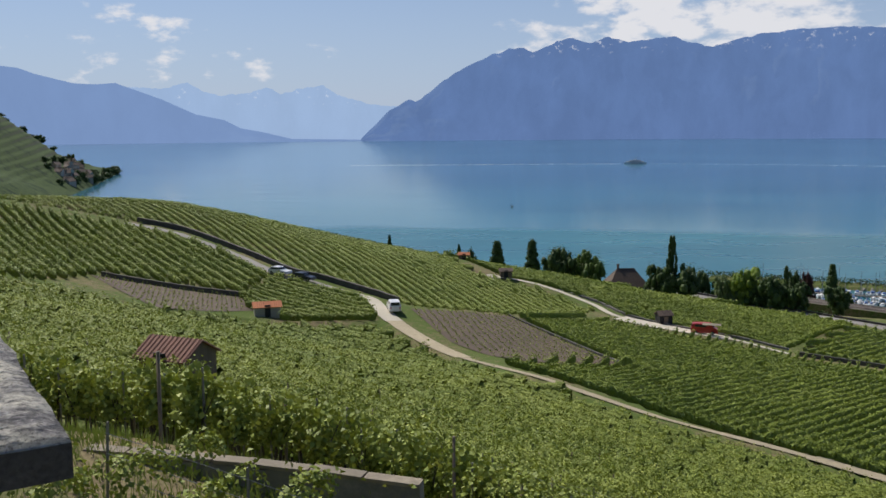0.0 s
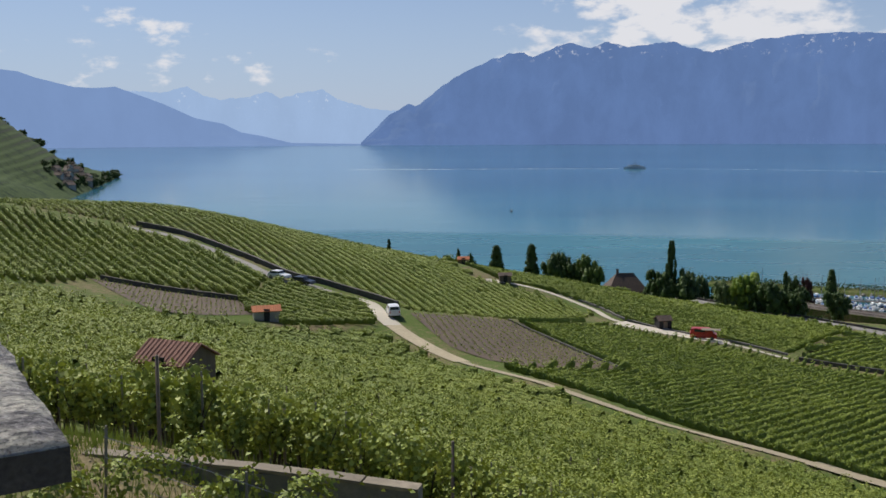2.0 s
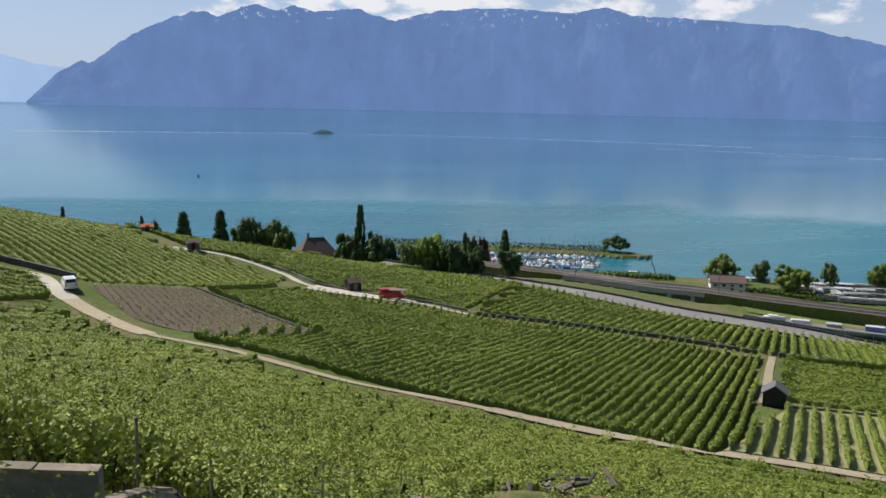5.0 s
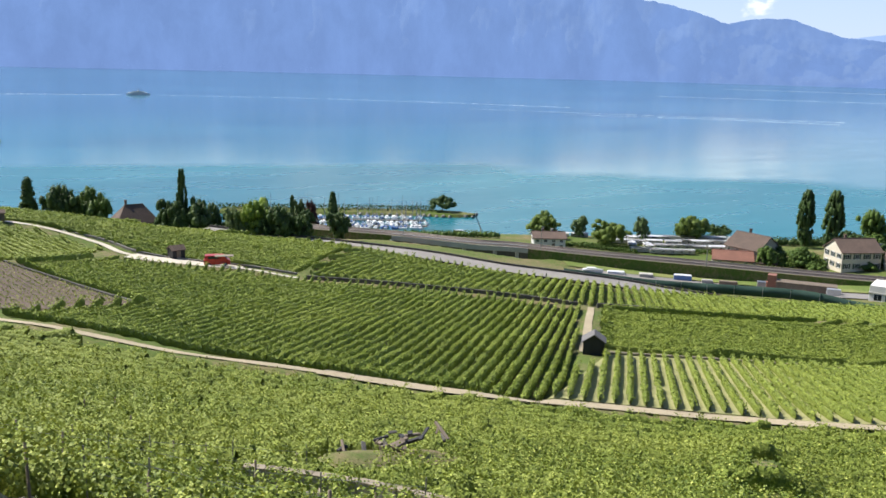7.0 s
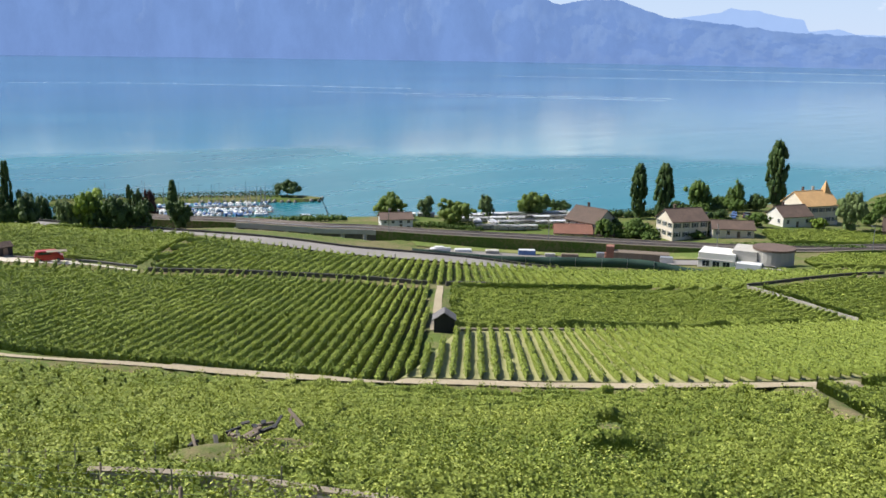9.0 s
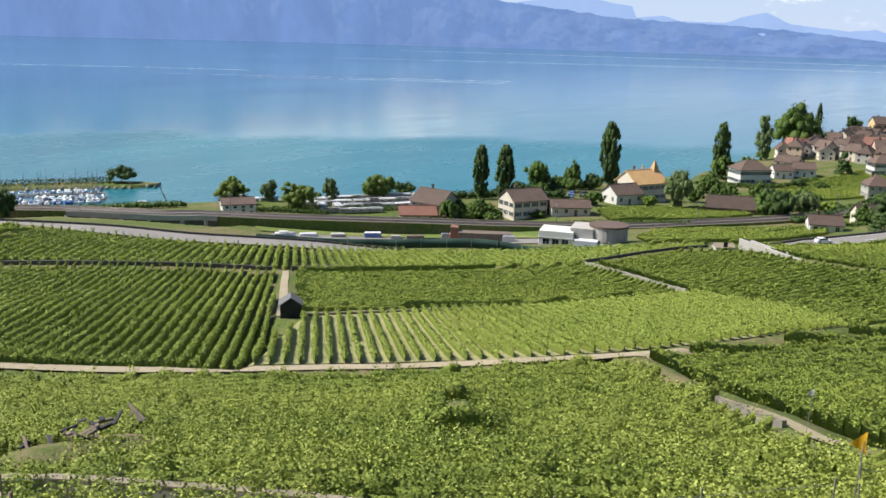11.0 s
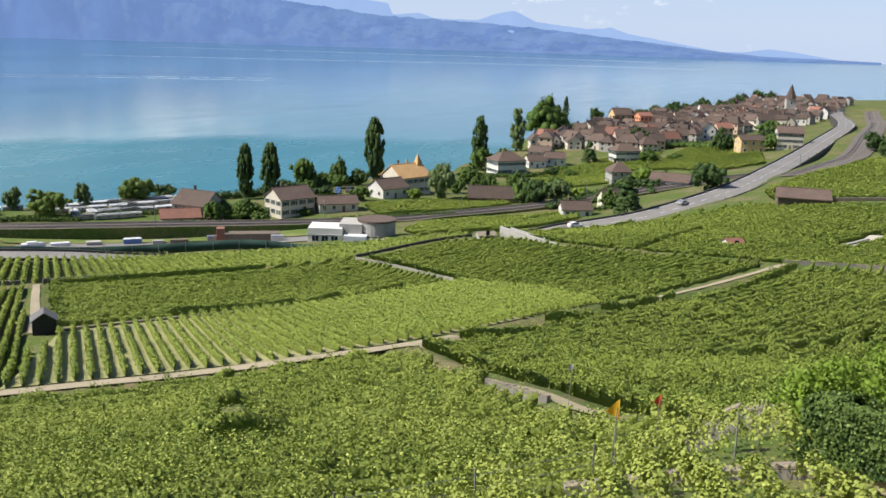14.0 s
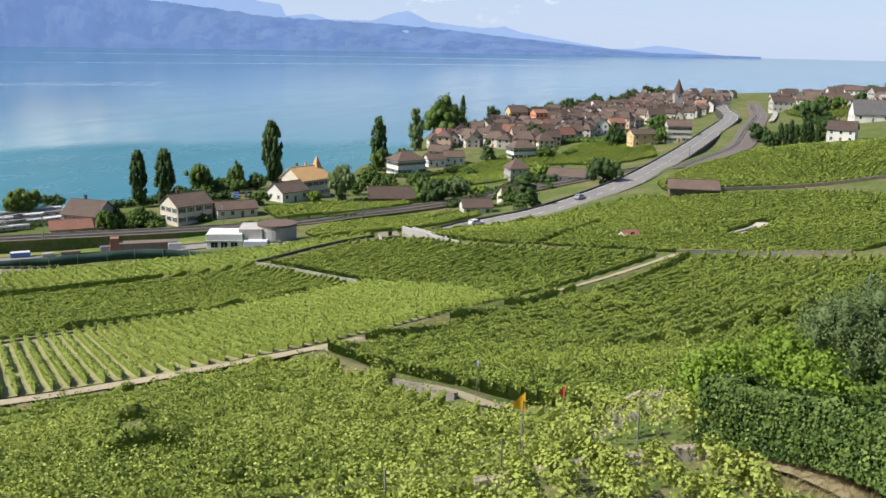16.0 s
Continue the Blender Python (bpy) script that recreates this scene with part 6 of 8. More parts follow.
# the old village along the shore
rv = random.Random(11)
spots_ = []
tries = 0
while len(spots_) < 290 and tries < 12000:
    tries += 1
    x = 505 + 555 * rv.random() ** 1.25
    t = (x - 505) / 555
    y = rv.uniform(122 - 64 * min(1, t * 1.5), 200 - 34 * t)
    if any(math.hypot(x - a_, y - b_) < 8.2 + 3.5 * t for a_, b_ in spots_):
        continue
    if math.hypot(x - 557, y - 207) < 17 or math.hypot(x - 872, y - 92) < 16 or math.hypot(x - 618, y - 160) < 9:
        continue
    spots_.append((x, y))
VLABEL = "old village house with a brown tiled roof"
for i, (x, y) in enumerate(spots_):
    w, d = rv.uniform(7.5, 12.5), rv.uniform(6.5, 9)
    wm = rv.choice([PLASTER, PLASTER_WHITE, PLASTER_GREY, PLASTER_GREY, PLASTER_GREY, PLASTER_PINK])
    rm = rv.choice([TILE_BROWN] * 14 + [TILE_RED])
    house(x, y, w, d, rv.uniform(4.6, 7.5), rv.uniform(2.6, 4.0), facing(x, y, rv.choice([0, 90, 20, 65, -30]) + rv.uniform(-12, 12)), wm, rm, VLABEL, storeys=2 if x < 720 else 1, per=3 if x < 640 else 2,
          chimneys=1 if x < 800 else 0, group="houses of the old village", hip=rv.choice([0, 0, 0.8]), door=x < 640)
house(618, 160, 9, 8, 13, 2.0, facing(618, 160, 30), PLASTER_ORANGE, TILE_RED, "tall bright orange house front among the roofs", storeys=3, per=3)
house(640, 182, 13, 10, 12, 4, facing(640, 182, 25), PLASTER_OCHRE, TILE_BROWN, "yellow gabled house above the roofs", storeys=3, per=3)
for i in range(26):
    x = rv.uniform(640, 1050)
    y = rv.uniform(-70, 8) + (x - 640) * 0.02
    house(x, y, rv.uniform(11, 20), rv.uniform(8, 12), rv.uniform(4.5, 8), rv.uniform(2.2, 3.6), facing(x, y, rv.uniform(-25, 25)), rv.choice([PLASTER, PLASTER_WHITE, PLASTER_GREY]), TILE_BROWN,
          "hillside house with a brown roof near the station", storeys=2, per=4, group="houses near the station")

# the church with its spire
ch = thing("church", pose(872, 97, hz(872, 97) - 1.0, 0, 0, 20), "old stone church with a pointed brown spire", "church")
bm = bmesh.new()
box(bm, 0, 0, 7.5, 8, 8, 20)
part("tower", bm, PLASTER_GREY, ch)
bm = bmesh.new()
bmesh.ops.create_cone(bm, cap_ends=True, segments=8, radius1=5.2, radius2=0.1, depth=13, matrix=Matrix.Translation((0, 0, 23.8)))
part("spire", bm, TILE_BROWN, ch)
bm = bmesh.new()
box(bm, 12, 0, 4, 18, 11, 12)
part("nave", bm, PLASTER, ch)
bm = bmesh.new()
v = [bm.verts.new(p) for p in ((2, -6.5, 9.6), (22, -6.5, 9.6), (22, 6.5, 9.6), (2, 6.5, 9.6), (2, 0, 15), (22, 0, 15))]
for q in ((0, 1, 5, 4), (2, 3, 4, 5), (1, 2, 5), (3, 0, 4), (0, 3, 2, 1)):
    bm.faces.new([v[i] for i in q])
part("roof", bm, TILE_BROWN, ch)
for i in range(4):
    add_window(ch, Matrix.Rotation(radians(90 * i), 4, "Z") @ Matrix.Translation((0, -4.01, 14)), 1.4, 2.6)


# ================= works yard below the railway =================
def flat_block(parent, name, x, y, z, sx, sy, sz, mat, turn=0):
    bm = bmesh.new()
    box(bm, 0, 0, sz / 2 - 1, sx, sy, sz + 2, 0.05)
    o = part(name, bm, mat, parent)
    o.matrix_basis = pose(x, y, z, 0, 0, turn)
    return o


works = thing("works_building", pose(206, 129, 9.4, 0, 0, facing(213, 131, -6)), "low white industrial building with flat roofs and a round tank", "building")
flat_block(works, "hall", -6.5, -1, 0, 9, 8, 5.0, PLASTER_WHITE)
flat_block(works, "hall_roof", -6.5, -1, 5.05, 9.4, 8.4, -1.7, CONCRETE)
flat_block(works, "annex", 0, 1, 0, 6, 9, 6.0, PLASTER_GREY)
flat_block(works, "loading_bay", 1.5, -4.5, 0, 6, 4, 3.4, PAINT_WHITE)
bm = bmesh.new()
bmesh.ops.create_cone(bm, cap_ends=True, segments=28, radius1=5, radius2=5, depth=7.2, matrix=Matrix.Translation((6.5, 1, 2.9)))
part("tank", bm, CONCRETE, works)
bm = bmesh.new()
bmesh.ops.create_cone(bm, cap_ends=True, segments=28, radius1=5.2, radius2=5.2, depth=0.5, matrix=Matrix.Translation((6.5, 1, 6.6)))
part("tank_rim", bm, TILE_BROWN, works)
flat_block(works, "low_wall", 9, -5, 0, 10, 1.0, 2.6, PLASTER_GREY)
for q in (-9, -6.5, -4):
    add_window(works, Matrix.Translation((q, -5.06, 2.2)), 1.8, 1.6)
shed = thing("works_shed", pose(201, 158, 7.2, 0, 0, facing(205, 160, 0)), "long low grey shed with white roof strips", "shed")
flat_block(shed, "body", 0, 0, 0, 15, 4, 2.6, WOOD)
flat_block(shed, "roof_strip", -3, 0, 2.66, 6, 4.6, -1.75, PAINT_WHITE)
flat_block(shed, "roof_strip", 4, 0.5, 3.0, 6.5, 4.6, -1.75, PAINT_WHITE)
flat_block(shed, "rear_block", -8.6, 1, 0, 2.2, 3, 3.8, TILE_RED)
for x, y, sx, sy, sz, mt, nm, lb in [(189.4, 191, 5.0, 2.0, 1.4, PAINT_BLUE, "storage_container", "blue and white container in the works yard"), (181, 197, 4, 2.2, 0.9, CONCRETE, "concrete_block_pile", "low pile of pale concrete blocks"), (196, 180, 5, 1.6, 1.0, WOOD, "timber_stack", "stack of weathered timber in the yard"),
                                     (193, 185, 3, 1.4, 0.8, CONCRETE, "concrete_block_pile", "low pile of pale concrete blocks"), (199, 171, 2.2, 1.8, 1.9, STEEL, "metal_skip", "grey metal skip in the works yard"), (201.5, 150, 3.4, 1.6, 1.6, PAINT_SILVER, "pump_unit", "silver pump unit beside a shed"),
                                     (174, 202, 5, 1.8, 0.7, PAINT_WHITE, "pipe_bundle", "bundle of white pipes on the ground"), (196.5, 166, 2.0, 1.6, 2.4, TILE_RED, "tool_cabin", "small rust-red tool cabin")]:
    ob = thing(nm, pose(x, y, hz(x, y) + 0.25, 0, 0, facing(x, y, 3)), lb, "yard item")
    bm = bmesh.new()
    box(bm, 0, 0, sz * 0.5, sx, sy, sz, 0.08)
    part("body", bm, mt, ob)
    bm = bmesh.new()
    box(bm, 0, 0, sz + 0.06, sx * 0.96, sy * 1.05, 0.12, 0.03)
    part("lid", bm, PAINT_WHITE if mt is PAINT_BLUE else mt, ob)
fence = thing("green_net_fence", Matrix(), "long dark green windbreak net on posts", "fence")
fl = smooth_line([(146, 190, 0), (158, 181, 0), (171, 168, 0), (184, 149, 0), (193, 131, 0), (203, 110, 0), (206, 104, 0)], 3.0)
bmp = bmesh.new()
rod(bmp, (0, 0, -0.5), (0, 0, 2.65), 0.05, None, 6)
postm = bpy.data.meshes.new("post")
bmp.to_mesh(postm)
bmp.free()
postm.materials.append(STEEL)
vv, ff = [], []
for i, c in enumerate(fl):
    g = hz(c.x, c.y)
    vv += [(c.x, c.y, g), (c.x, c.y, g + 2.5 + 0.06 * math.sin(i * 1.7)), (c.x + 0.04, c.y + 0.04, g + 2.5), (c.x + 0.04, c.y + 0.04, g)]
    if i % 2 == 0:
        o = part("post", postm, None, fence)
        o.location = (c.x - 0.06, c.y - 0.06, g)
    if i:
        b0 = (i - 1) * 4
        ff += [(b0 + k, b0 + (k + 1) % 4, b0 + 4 + (k + 1) % 4, b0 + 4 + k) for k in range(4)]
part("net", mesh_from("net", vv, ff, NET), None, fence)


# ================= vehicles =================
def vehicle(x, y, turn, kind, mat, label, z=None, name="car", group=""):
    g = (hz(x, y) + 0.16) if z is None else z
    L, W, H = {"car": (4.3, 1.75, 1.45), "van": (4.9, 1.95, 2.0), "mpv": (4.4, 1.8, 1.75)}[kind]
    m_ = pose(x, y, g, 0, 0, turn)
    ob = thing(name, m_, label, "van" if kind == "van" else "car", group)
    nose = {"car": 0.3, "van": 0.12, "mpv": 0.2}[kind] * L
    prof = [(-L / 2, 0.3), (-L / 2, H * 0.62), (-L / 2 + 0.15, H * 0.66), (-L / 2 + (0.7 if kind == "car" else 0.25), H * 0.97), (-L / 2 + 1.1, H), (L / 2 - nose - 0.75, H), (L / 2 - nose, H * 0.62), (L / 2 - 0.1, H * 0.5), (L / 2, 0.3)]
    bm = bmesh.new()
    ringsv = []
    for s in (-1, 1):
        ringsv.append([bm.verts.new((px_, s * W / 2 * (0.86 if pz > H * 0.7 else 1.0), pz)) for px_, pz in prof])
    n = len(prof)
    for i in range(n):
        bm.faces.new((ringsv[0][i], ringsv[0][(i + 1) % n], ringsv[1][(i + 1) % n], ringsv[1][i]))
    bm.faces.new(ringsv[0][::-1])
    bm.faces.new(ringsv[1])
    bmesh.ops.recalc_face_normals(bm, faces=bm.faces[:])
    bmesh.ops.bevel(bm, geom=bm.edges[:], offset=0.05, segments=2, affect="EDGES")
    body = part("body", bm, mat, ob)
    for s in (-1, 1):
        bm = bmesh.new()
        box(bm, -0.1 * L, s * W * 0.452, H * 0.8, L * 0.5, 0.06, H * 0.24, 0.02, Matrix.Rotation(s * 0.16, 3, "X"))
        part("side_window", bm, GLASS, body)
    bm = bmesh.new()
    box(bm, -L / 2 + (0.42 if kind == "car" else 0.17), 0, H * 0.81, 0.06, W * 0.74, H * 0.27, 0.02, Matrix.Rotation(0.35 if kind == "car" else 0.15, 3, "Y"))
    part("rear_window", bm, GLASS, body)
    bm = bmesh.new()
    box(bm, L / 2 - nose - 0.35, 0, H * 0.82, 0.06, W * 0.76, H * 0.36, 0.02, Matrix.Rotation(-1.0, 3, "Y"))
    part("windscreen", bm, GLASS, body)
    for sx in (-0.31, 0.31):
        for s in (-1, 1):
            bm = bmesh.new()
            rod(bm, (sx * L, s * (W / 2 - 0.2), 0.32), (sx * L, s * (W / 2 + 0.01), 0.32), 0.32, None, 14)
            wh = part("wheel", bm, RUBBER, ob)
            bm = bmesh.new()
            rod(bm, (sx * L, s * (W / 2 - 0.02), 0.32), (sx * L, s * (W / 2 + 0.025), 0.32), 0.19, None, 10)
            part("rim", bm, STEEL, wh)
    for s in (-1, 1):
        bm = bmesh.new()
        box(bm, -L / 2 - 0.01, s * W * 0.4, H * 0.48, 0.05, 0.16, 0.3, 0.01)
        part("tail_light", bm, PAINT_RED, body)
    return ob


vehicle(-7.9, 145.2, 100, "mpv", PAINT_WHITE, "white people carrier waiting on the farm track", name="people_carrier")
vehicle(-29.2, 164.6, -32, "car", PAINT_WHITE, "white car parked below a dark wall")
vehicle(-24.6, 161.9, -27, "car", PAINT_DARK, "dark blue car parked below a dark wall")
rv_ = vehicle(48.6, 169.7, -16, "van", PAINT_RED, "small red van with a raised side flap", name="van")
bm = bmesh.new()
box(bm, 1.3, -1.2, 2.02, 3.4, 1.2, 0.06, 0.01, Matrix.Rotation(0.12, 3, "X"))
part("awning", bm, WALLSTONE_PALE, rv_, "faded pale awning flap")
vehicle(234, 76.5, -38, "car", PAINT_WHITE, "white car on the main road", z=15.4)
vehicle(274, 57, -20, "car", PAINT_SILVER, "silver car on the elevated road", z=17.8)

# ================= small huts =================
def hut(x, y, wide, deep, wall_h, roof_h, turn, wall_mat, roof_mat, label, tiles=True, z=None, over=0.25, name="hut"):
    g = hz(x, y) if z is None else z
    ob = thing(name, pose(x, y, g, 0, 0, turn), label, "hut")
    a, b = wide / 2, deep / 2
    bm = bmesh.new()
    lo = -0.8
    base = [bm.verts.new(p) for p in ((-a, -b, lo), (a, -b, lo), (a, b, lo), (-a, b, lo))]
    top = [bm.verts.new(p) for p in ((-a, -b, wall_h), (a, -b, wall_h), (a, b, wall_h), (-a, b, wall_h))]
    for i in range(4):
        bm.faces.new((base[i], base[(i + 1) % 4], top[(i + 1) % 4], top[i]))
    g1, g2 = bm.verts.new((-a, 0, wall_h + roof_h)), bm.verts.new((a, 0, wall_h + roof_h))
    bm.faces.new((top[3], top[0], g1))
    bm.faces.new((top[1], top[2], g2))
    part("wall", bm, wall_mat, ob)
    sl = math.atan2(roof_h, b)
    ln = b / math.cos(sl) + over
    for s in (-1, 1):
        bm = bmesh.new()
        box(bm, 0, -ln / 2, 0, wide + 2 * over, ln, 0.1, 0.02)
        roof = part("roof", bm, roof_mat, ob)
        roof.matrix_basis = pose(0, 0, wall_h + roof_h + 0.06, 0, 0, 0 if s < 0 else 180) @ Matrix.Rotation(sl, 4, "X")
        if tiles:
            bm = bmesh.new()
            cols = max(4, int((wide + 2 * over) / 0.3))
            rod(bm, (0, -0.02, 0.03), (0, -ln, 0.03), 0.075, 0.075, 6)
            tile = bpy.data.meshes.new("tile_row")
            bm.to_mesh(tile)
            bm.free()
            tile.materials.append(roof_mat)
            for c in range(cols):
                part("tile_row", tile, None, roof).location.x = -a - over + (c + 0.5) * (wide + 2 * over) / cols
    bm = bmesh.new()
    box(bm, 0, -b - 0.02, 0.92, 0.85, 0.06, 1.85, 0.01)
    part("door", bm, WOOD_DARK if wall_mat is not WOOD_DARK else WOOD, ob)
    return ob


hut(72.2, 87.0, 2.2, 2.6, 1.9, 0.9, facing(72, 87, 90), WOOD_DARK, TILE_GREY, "small black wooden hut with a grey pitched roof", tiles=False)
hut(-26.7, 138.2, 3.9, 2.6, 1.5, 0.6, facing(-27, 138, 4), PLASTER_GREY, TILE_ORANGE, "small grey shed with an orange tiled roof")
hut(-15.3, 52.0, 3.3, 2.9, 1.5, 0.85, facing(-15, 52, -40), WOOD, TILE_RED, "wooden vineyard shed with a faded red tiled roof", z=hz(-15.3, 52.0) + 0.65)
hut(14, 205.5, 2.6, 2.2, 1.6, 0.5, facing(14, 204, 4), WOOD, TILE_BROWN, "tiny brown vineyard hut by the pale road")
hut(5.2, 229, 2.6, 2.0, 1.5, 0.5, facing(5, 229, 0), WOOD, TILE_ORANGE, "tiny hut with an orange roof on the ridge")
hut(43, 178, 2.6, 2.2, 2.1, 0.7, facing(43, 178, 25), WOOD_DARK, TILE_BROWN, "dark little stone hut beside the pale road")
hut(186, 28.3, 3.4, 2.6, 1.3, 0.7, facing(186, 28, 35), PLASTER_WHITE, TILE_RED, "small white hut with a red tiled roof among vines")
hut(181.5, 79.5, 3.8, 3.2, 0.7, 0.6, facing(181, 79, 20), CONCRETE, WALLSTONE_PALE, "low pale concrete cover with a pitched top", tiles=False)
flat = tagged(new("concrete_ramp"), "pale concrete ramp walls among the vines", "wall", kind="structure")
for (x0, y0), (x1, y1), hh in (((184, 77), (173, 58), 1.1), ((190, 77), (178, 57), 0.9), ((196, 8.8), (206, 4.6), 0.8)):
    bm = bmesh.new()
    L_ = math.hypot(x1 - x0, y1 - y0)
    box(bm, 0, 0, 0.1, L_, 0.5, hh * 2, 0.05)
    o = part("ramp_wall", bm, CONCRETE, flat)
    o.matrix_basis = pose((x0 + x1) / 2, (y0 + y1) / 2, hz((x0 + x1) / 2, (y0 + y1) / 2), 0, 0, math.degrees(math.atan2(y1 - y0, x1 - x0)))
ribbon("concrete_pad", [(197, 8.5), (206, 4.5), (212, 3.2)], 3.0, WHITE_TRACK, "pale concrete turning place among vines", lift=0.5, wobble=0.1)

# ================= harbour =================
bk = smooth_line([(112, 384, 0), (142, 370, 0), (168, 358, 0), (192, 345, 0), (206, 332, 0)], 3.0)
sdk = sides(bk)
bm = bmesh.new()
prev = None
for i, (c, s) in enumerate(zip(bk, sdk)):
    wd = 6.5 if i < len(bk) - 3 else 6.5 * (len(bk) - i) / 4
    q = [bm.verts.new((c.x + s.x * k * wd + noise.noise((i, k, 0)) * 0.6, c.y + s.y * k * wd, z + noise.noise((i, k, 3)) * 0.3)) for k, z in ((-1.3, -1), (-0.8, 1.1), (0, 1.5), (0.8, 1.1), (1.3, -1))]
    if prev:
        for k in range(4):
            bm.faces.new((prev[k], prev[k + 1], q[k + 1], q[k]))
    prev = q
bmesh.ops.recalc_face_normals(bm, faces=bm.faces[:])
brk = tagged(new("breakwater"), "curved grassy breakwater with a rocky edge", "breakwater", kind="structure")
part("bank", bm, GROUND, brk)
rr = random.Random(3)
bmr = bmesh.new()
bmesh.ops.create_icosphere(bmr, subdivisions=1, radius=1.0)
for v_ in bmr.verts:
    v_.co *= 1 + 0.25 * noise.noise(v_.co * 2)
rock = bpy.data.meshes.new("rock")
bmr.to_mesh(rock)
bmr.free()
rock.materials.append(STONE)
for i in range(110):
    k = rr.randrange(len(bk) // 2, len(bk))
    c, s = bk[k], sdk[k]
    e = rr.choice([-1, 1]) * rr.uniform(6.0, 8.2) * (1 if k < len(bk) - 3 else 0.5)
    o = part("rock", rock, None, brk)
    o.matrix_basis = pose(c.x + s.x * e, c.y + s.y * e, rr.uniform(0, 0.6), rr.uniform(0, 90), rr.uniform(0, 90), rr.uniform(0, 360)) @ Matrix.Diagonal((rr.uniform(0.5, 1.1), rr.uniform(0.5, 1.0), rr.uniform(0.4, 0.8), 1))
c_ = []
for c, s in zip(bk[:-6], sdk[:-6]):
    for j in range(60):
        c_.append((c.x - s.x * rr.gauss(0, 1.2) + rr.uniform(-1.5, 1.5), c.y - s.y * rr.gauss(0, 1.2) + rr.uniform(-1.5, 1.5), 1.3 + rr.random() * 2.2))
tagged(new("breakwater_hedge", cards_mesh("breakwater_hedge", c_, 0.6, TREE_DARK)), "low dark hedge along the breakwater", "hedge", kind="stuff")


def boat_model(mat_hull, mat_cover, mast):
    ob = thing("sailing_boat" if mast else "motor_boat", Matrix(), "small moored boat with a pale hull and cover", "boat", "boats in the harbour")
    bm = bmesh.new()
    st = []
    for i in range(7):
        u = i / 6
        w = 1.05 * (1 - u ** 2.4) + 0.02
        st.append([bm.verts.new(p) for p in ((-3 + 6 * u, -w, 0.75 + 0.25 * u), (-3 + 6 * u, -w * 0.6, -0.1), (-3 + 6 * u, w * 0.6, -0.1), (-3 + 6 * u, w, 0.75 + 0.25 * u))])
    for p, q in zip(st[:-1], st[1:]):
        for k in range(3):
            bm.faces.new((p[k], p[k + 1], q[k + 1], q[k]))
        bm.faces.new((p[3], p[0], q[0], q[3]))
    bm.faces.new(st[0])
    bmesh.ops.recalc_face_normals(bm, faces=bm.faces[:])
    part("hull", bm, mat_hull, ob)
    bm = bmesh.new()
    box(bm, -0.4, 0, 1.05, 2.8, 1.3, 0.55, 0.15)
    part("cover", bm, mat_cover, ob)
    if mast:
        bm = bmesh.new()
        rod(bm, (0.3, 0, 0.9), (0.3, 0, 10.5), 0.1, 0.07, 6)
        part("mast", bm, STEEL, ob)
        bm = bmesh.new()
        rod(bm, (0.3, 0, 1.7), (-2.6, 0, 1.6), 0.1, 0.1, 6)
        part("boom", bm, mat_cover, ob)
    return ob


kinds = [boat_model(PAINT_WHITE, PAINT_BLUE, True), boat_model(PAINT_WHITE, CLOTH_WHITE, False), boat_model(PAINT_WHITE, PAINT_BLUE, False), boat_model(PAINT_WHITE, CLOTH_WHITE, True), boat_model(PAINT_BLUE, CLOTH_WHITE, False)]
used = set()
for r_, (p0, p1, n) in enumerate([((136, 357), (183, 335), 26), ((130, 345), (178, 322), 28), ((126, 337), (172, 315), 26), ((120, 352), (128, 332), 8)]):
    for i in range(n):
        t = (i + rr.uniform(0.2, 0.8)) / n
        k = rr.choice([0, 0, 1, 2, 3, 3, 4])
        m = pose(p0[0] + (p1[0] - p0[0]) * t, p0[1] + (p1[1] - p0[1]) * t, rr.uniform(0.0, 0.1), 0, 0, 62 + rr.uniform(-8, 8) + (180 if rr.random() < 0.3 else 0)) @ Matrix.Scale(rr.uniform(0.75, 1.15), 4)
        if k not in used:
            used.add(k)
            kinds[k].matrix_basis = m
        else:
            copy_thing(kinds[k], m)
for nm, p0, p1 in (("jetty", (134, 351), (181, 329)), ("jetty", (127, 339), (175, 317))):
    bm = bmesh.new()
    L_ = math.hypot(p1[0] - p0[0], p1[1] - p0[1])
    box(bm, 0, 0, 0.35, L_, 1.4, 0.3, 0.03)
    j = thing(nm, pose((p0[0] + p1[0]) / 2, (p0[1] + p1[1]) / 2, 0.1, 0, 0, math.degrees(math.atan2(p1[1] - p0[1], p1[0] - p0[0]))), "long wooden jetty between moored boats", "jetty")
    part("planks", bm, WOOD, j)
    for q in np.arange(-L_ / 2 + 1, L_ / 2, 8):
        bm = bmesh.new()
        rod(bm, (q, 0.8, -1.5), (q, 0.8, 1.4), 0.14)
        part("pile", bm, WOOD, j)

# camper, crane on the quay
vehicle(172, 287, -35, "van", PAINT_WHITE, "white camper van on the quay", name="camper_van")
crane = thing("boat_crane", pose(183.5, 291, 1.2, 0, 0, 30), "small leaning boat crane on the quay", "crane")
bm = bmesh.new()
rod(bm, (0, 0, -0.5), (0, 0, 2.2), 0.35, 0.3, 8)
part("base", bm, CONCRETE, crane)
bm = bmesh.new()
rod(bm, (0, 0, 2.0), (-4.2, 0, 7.5), 0.22, 0.12, 6)
part("jib", bm, PAINT_DARK, crane)

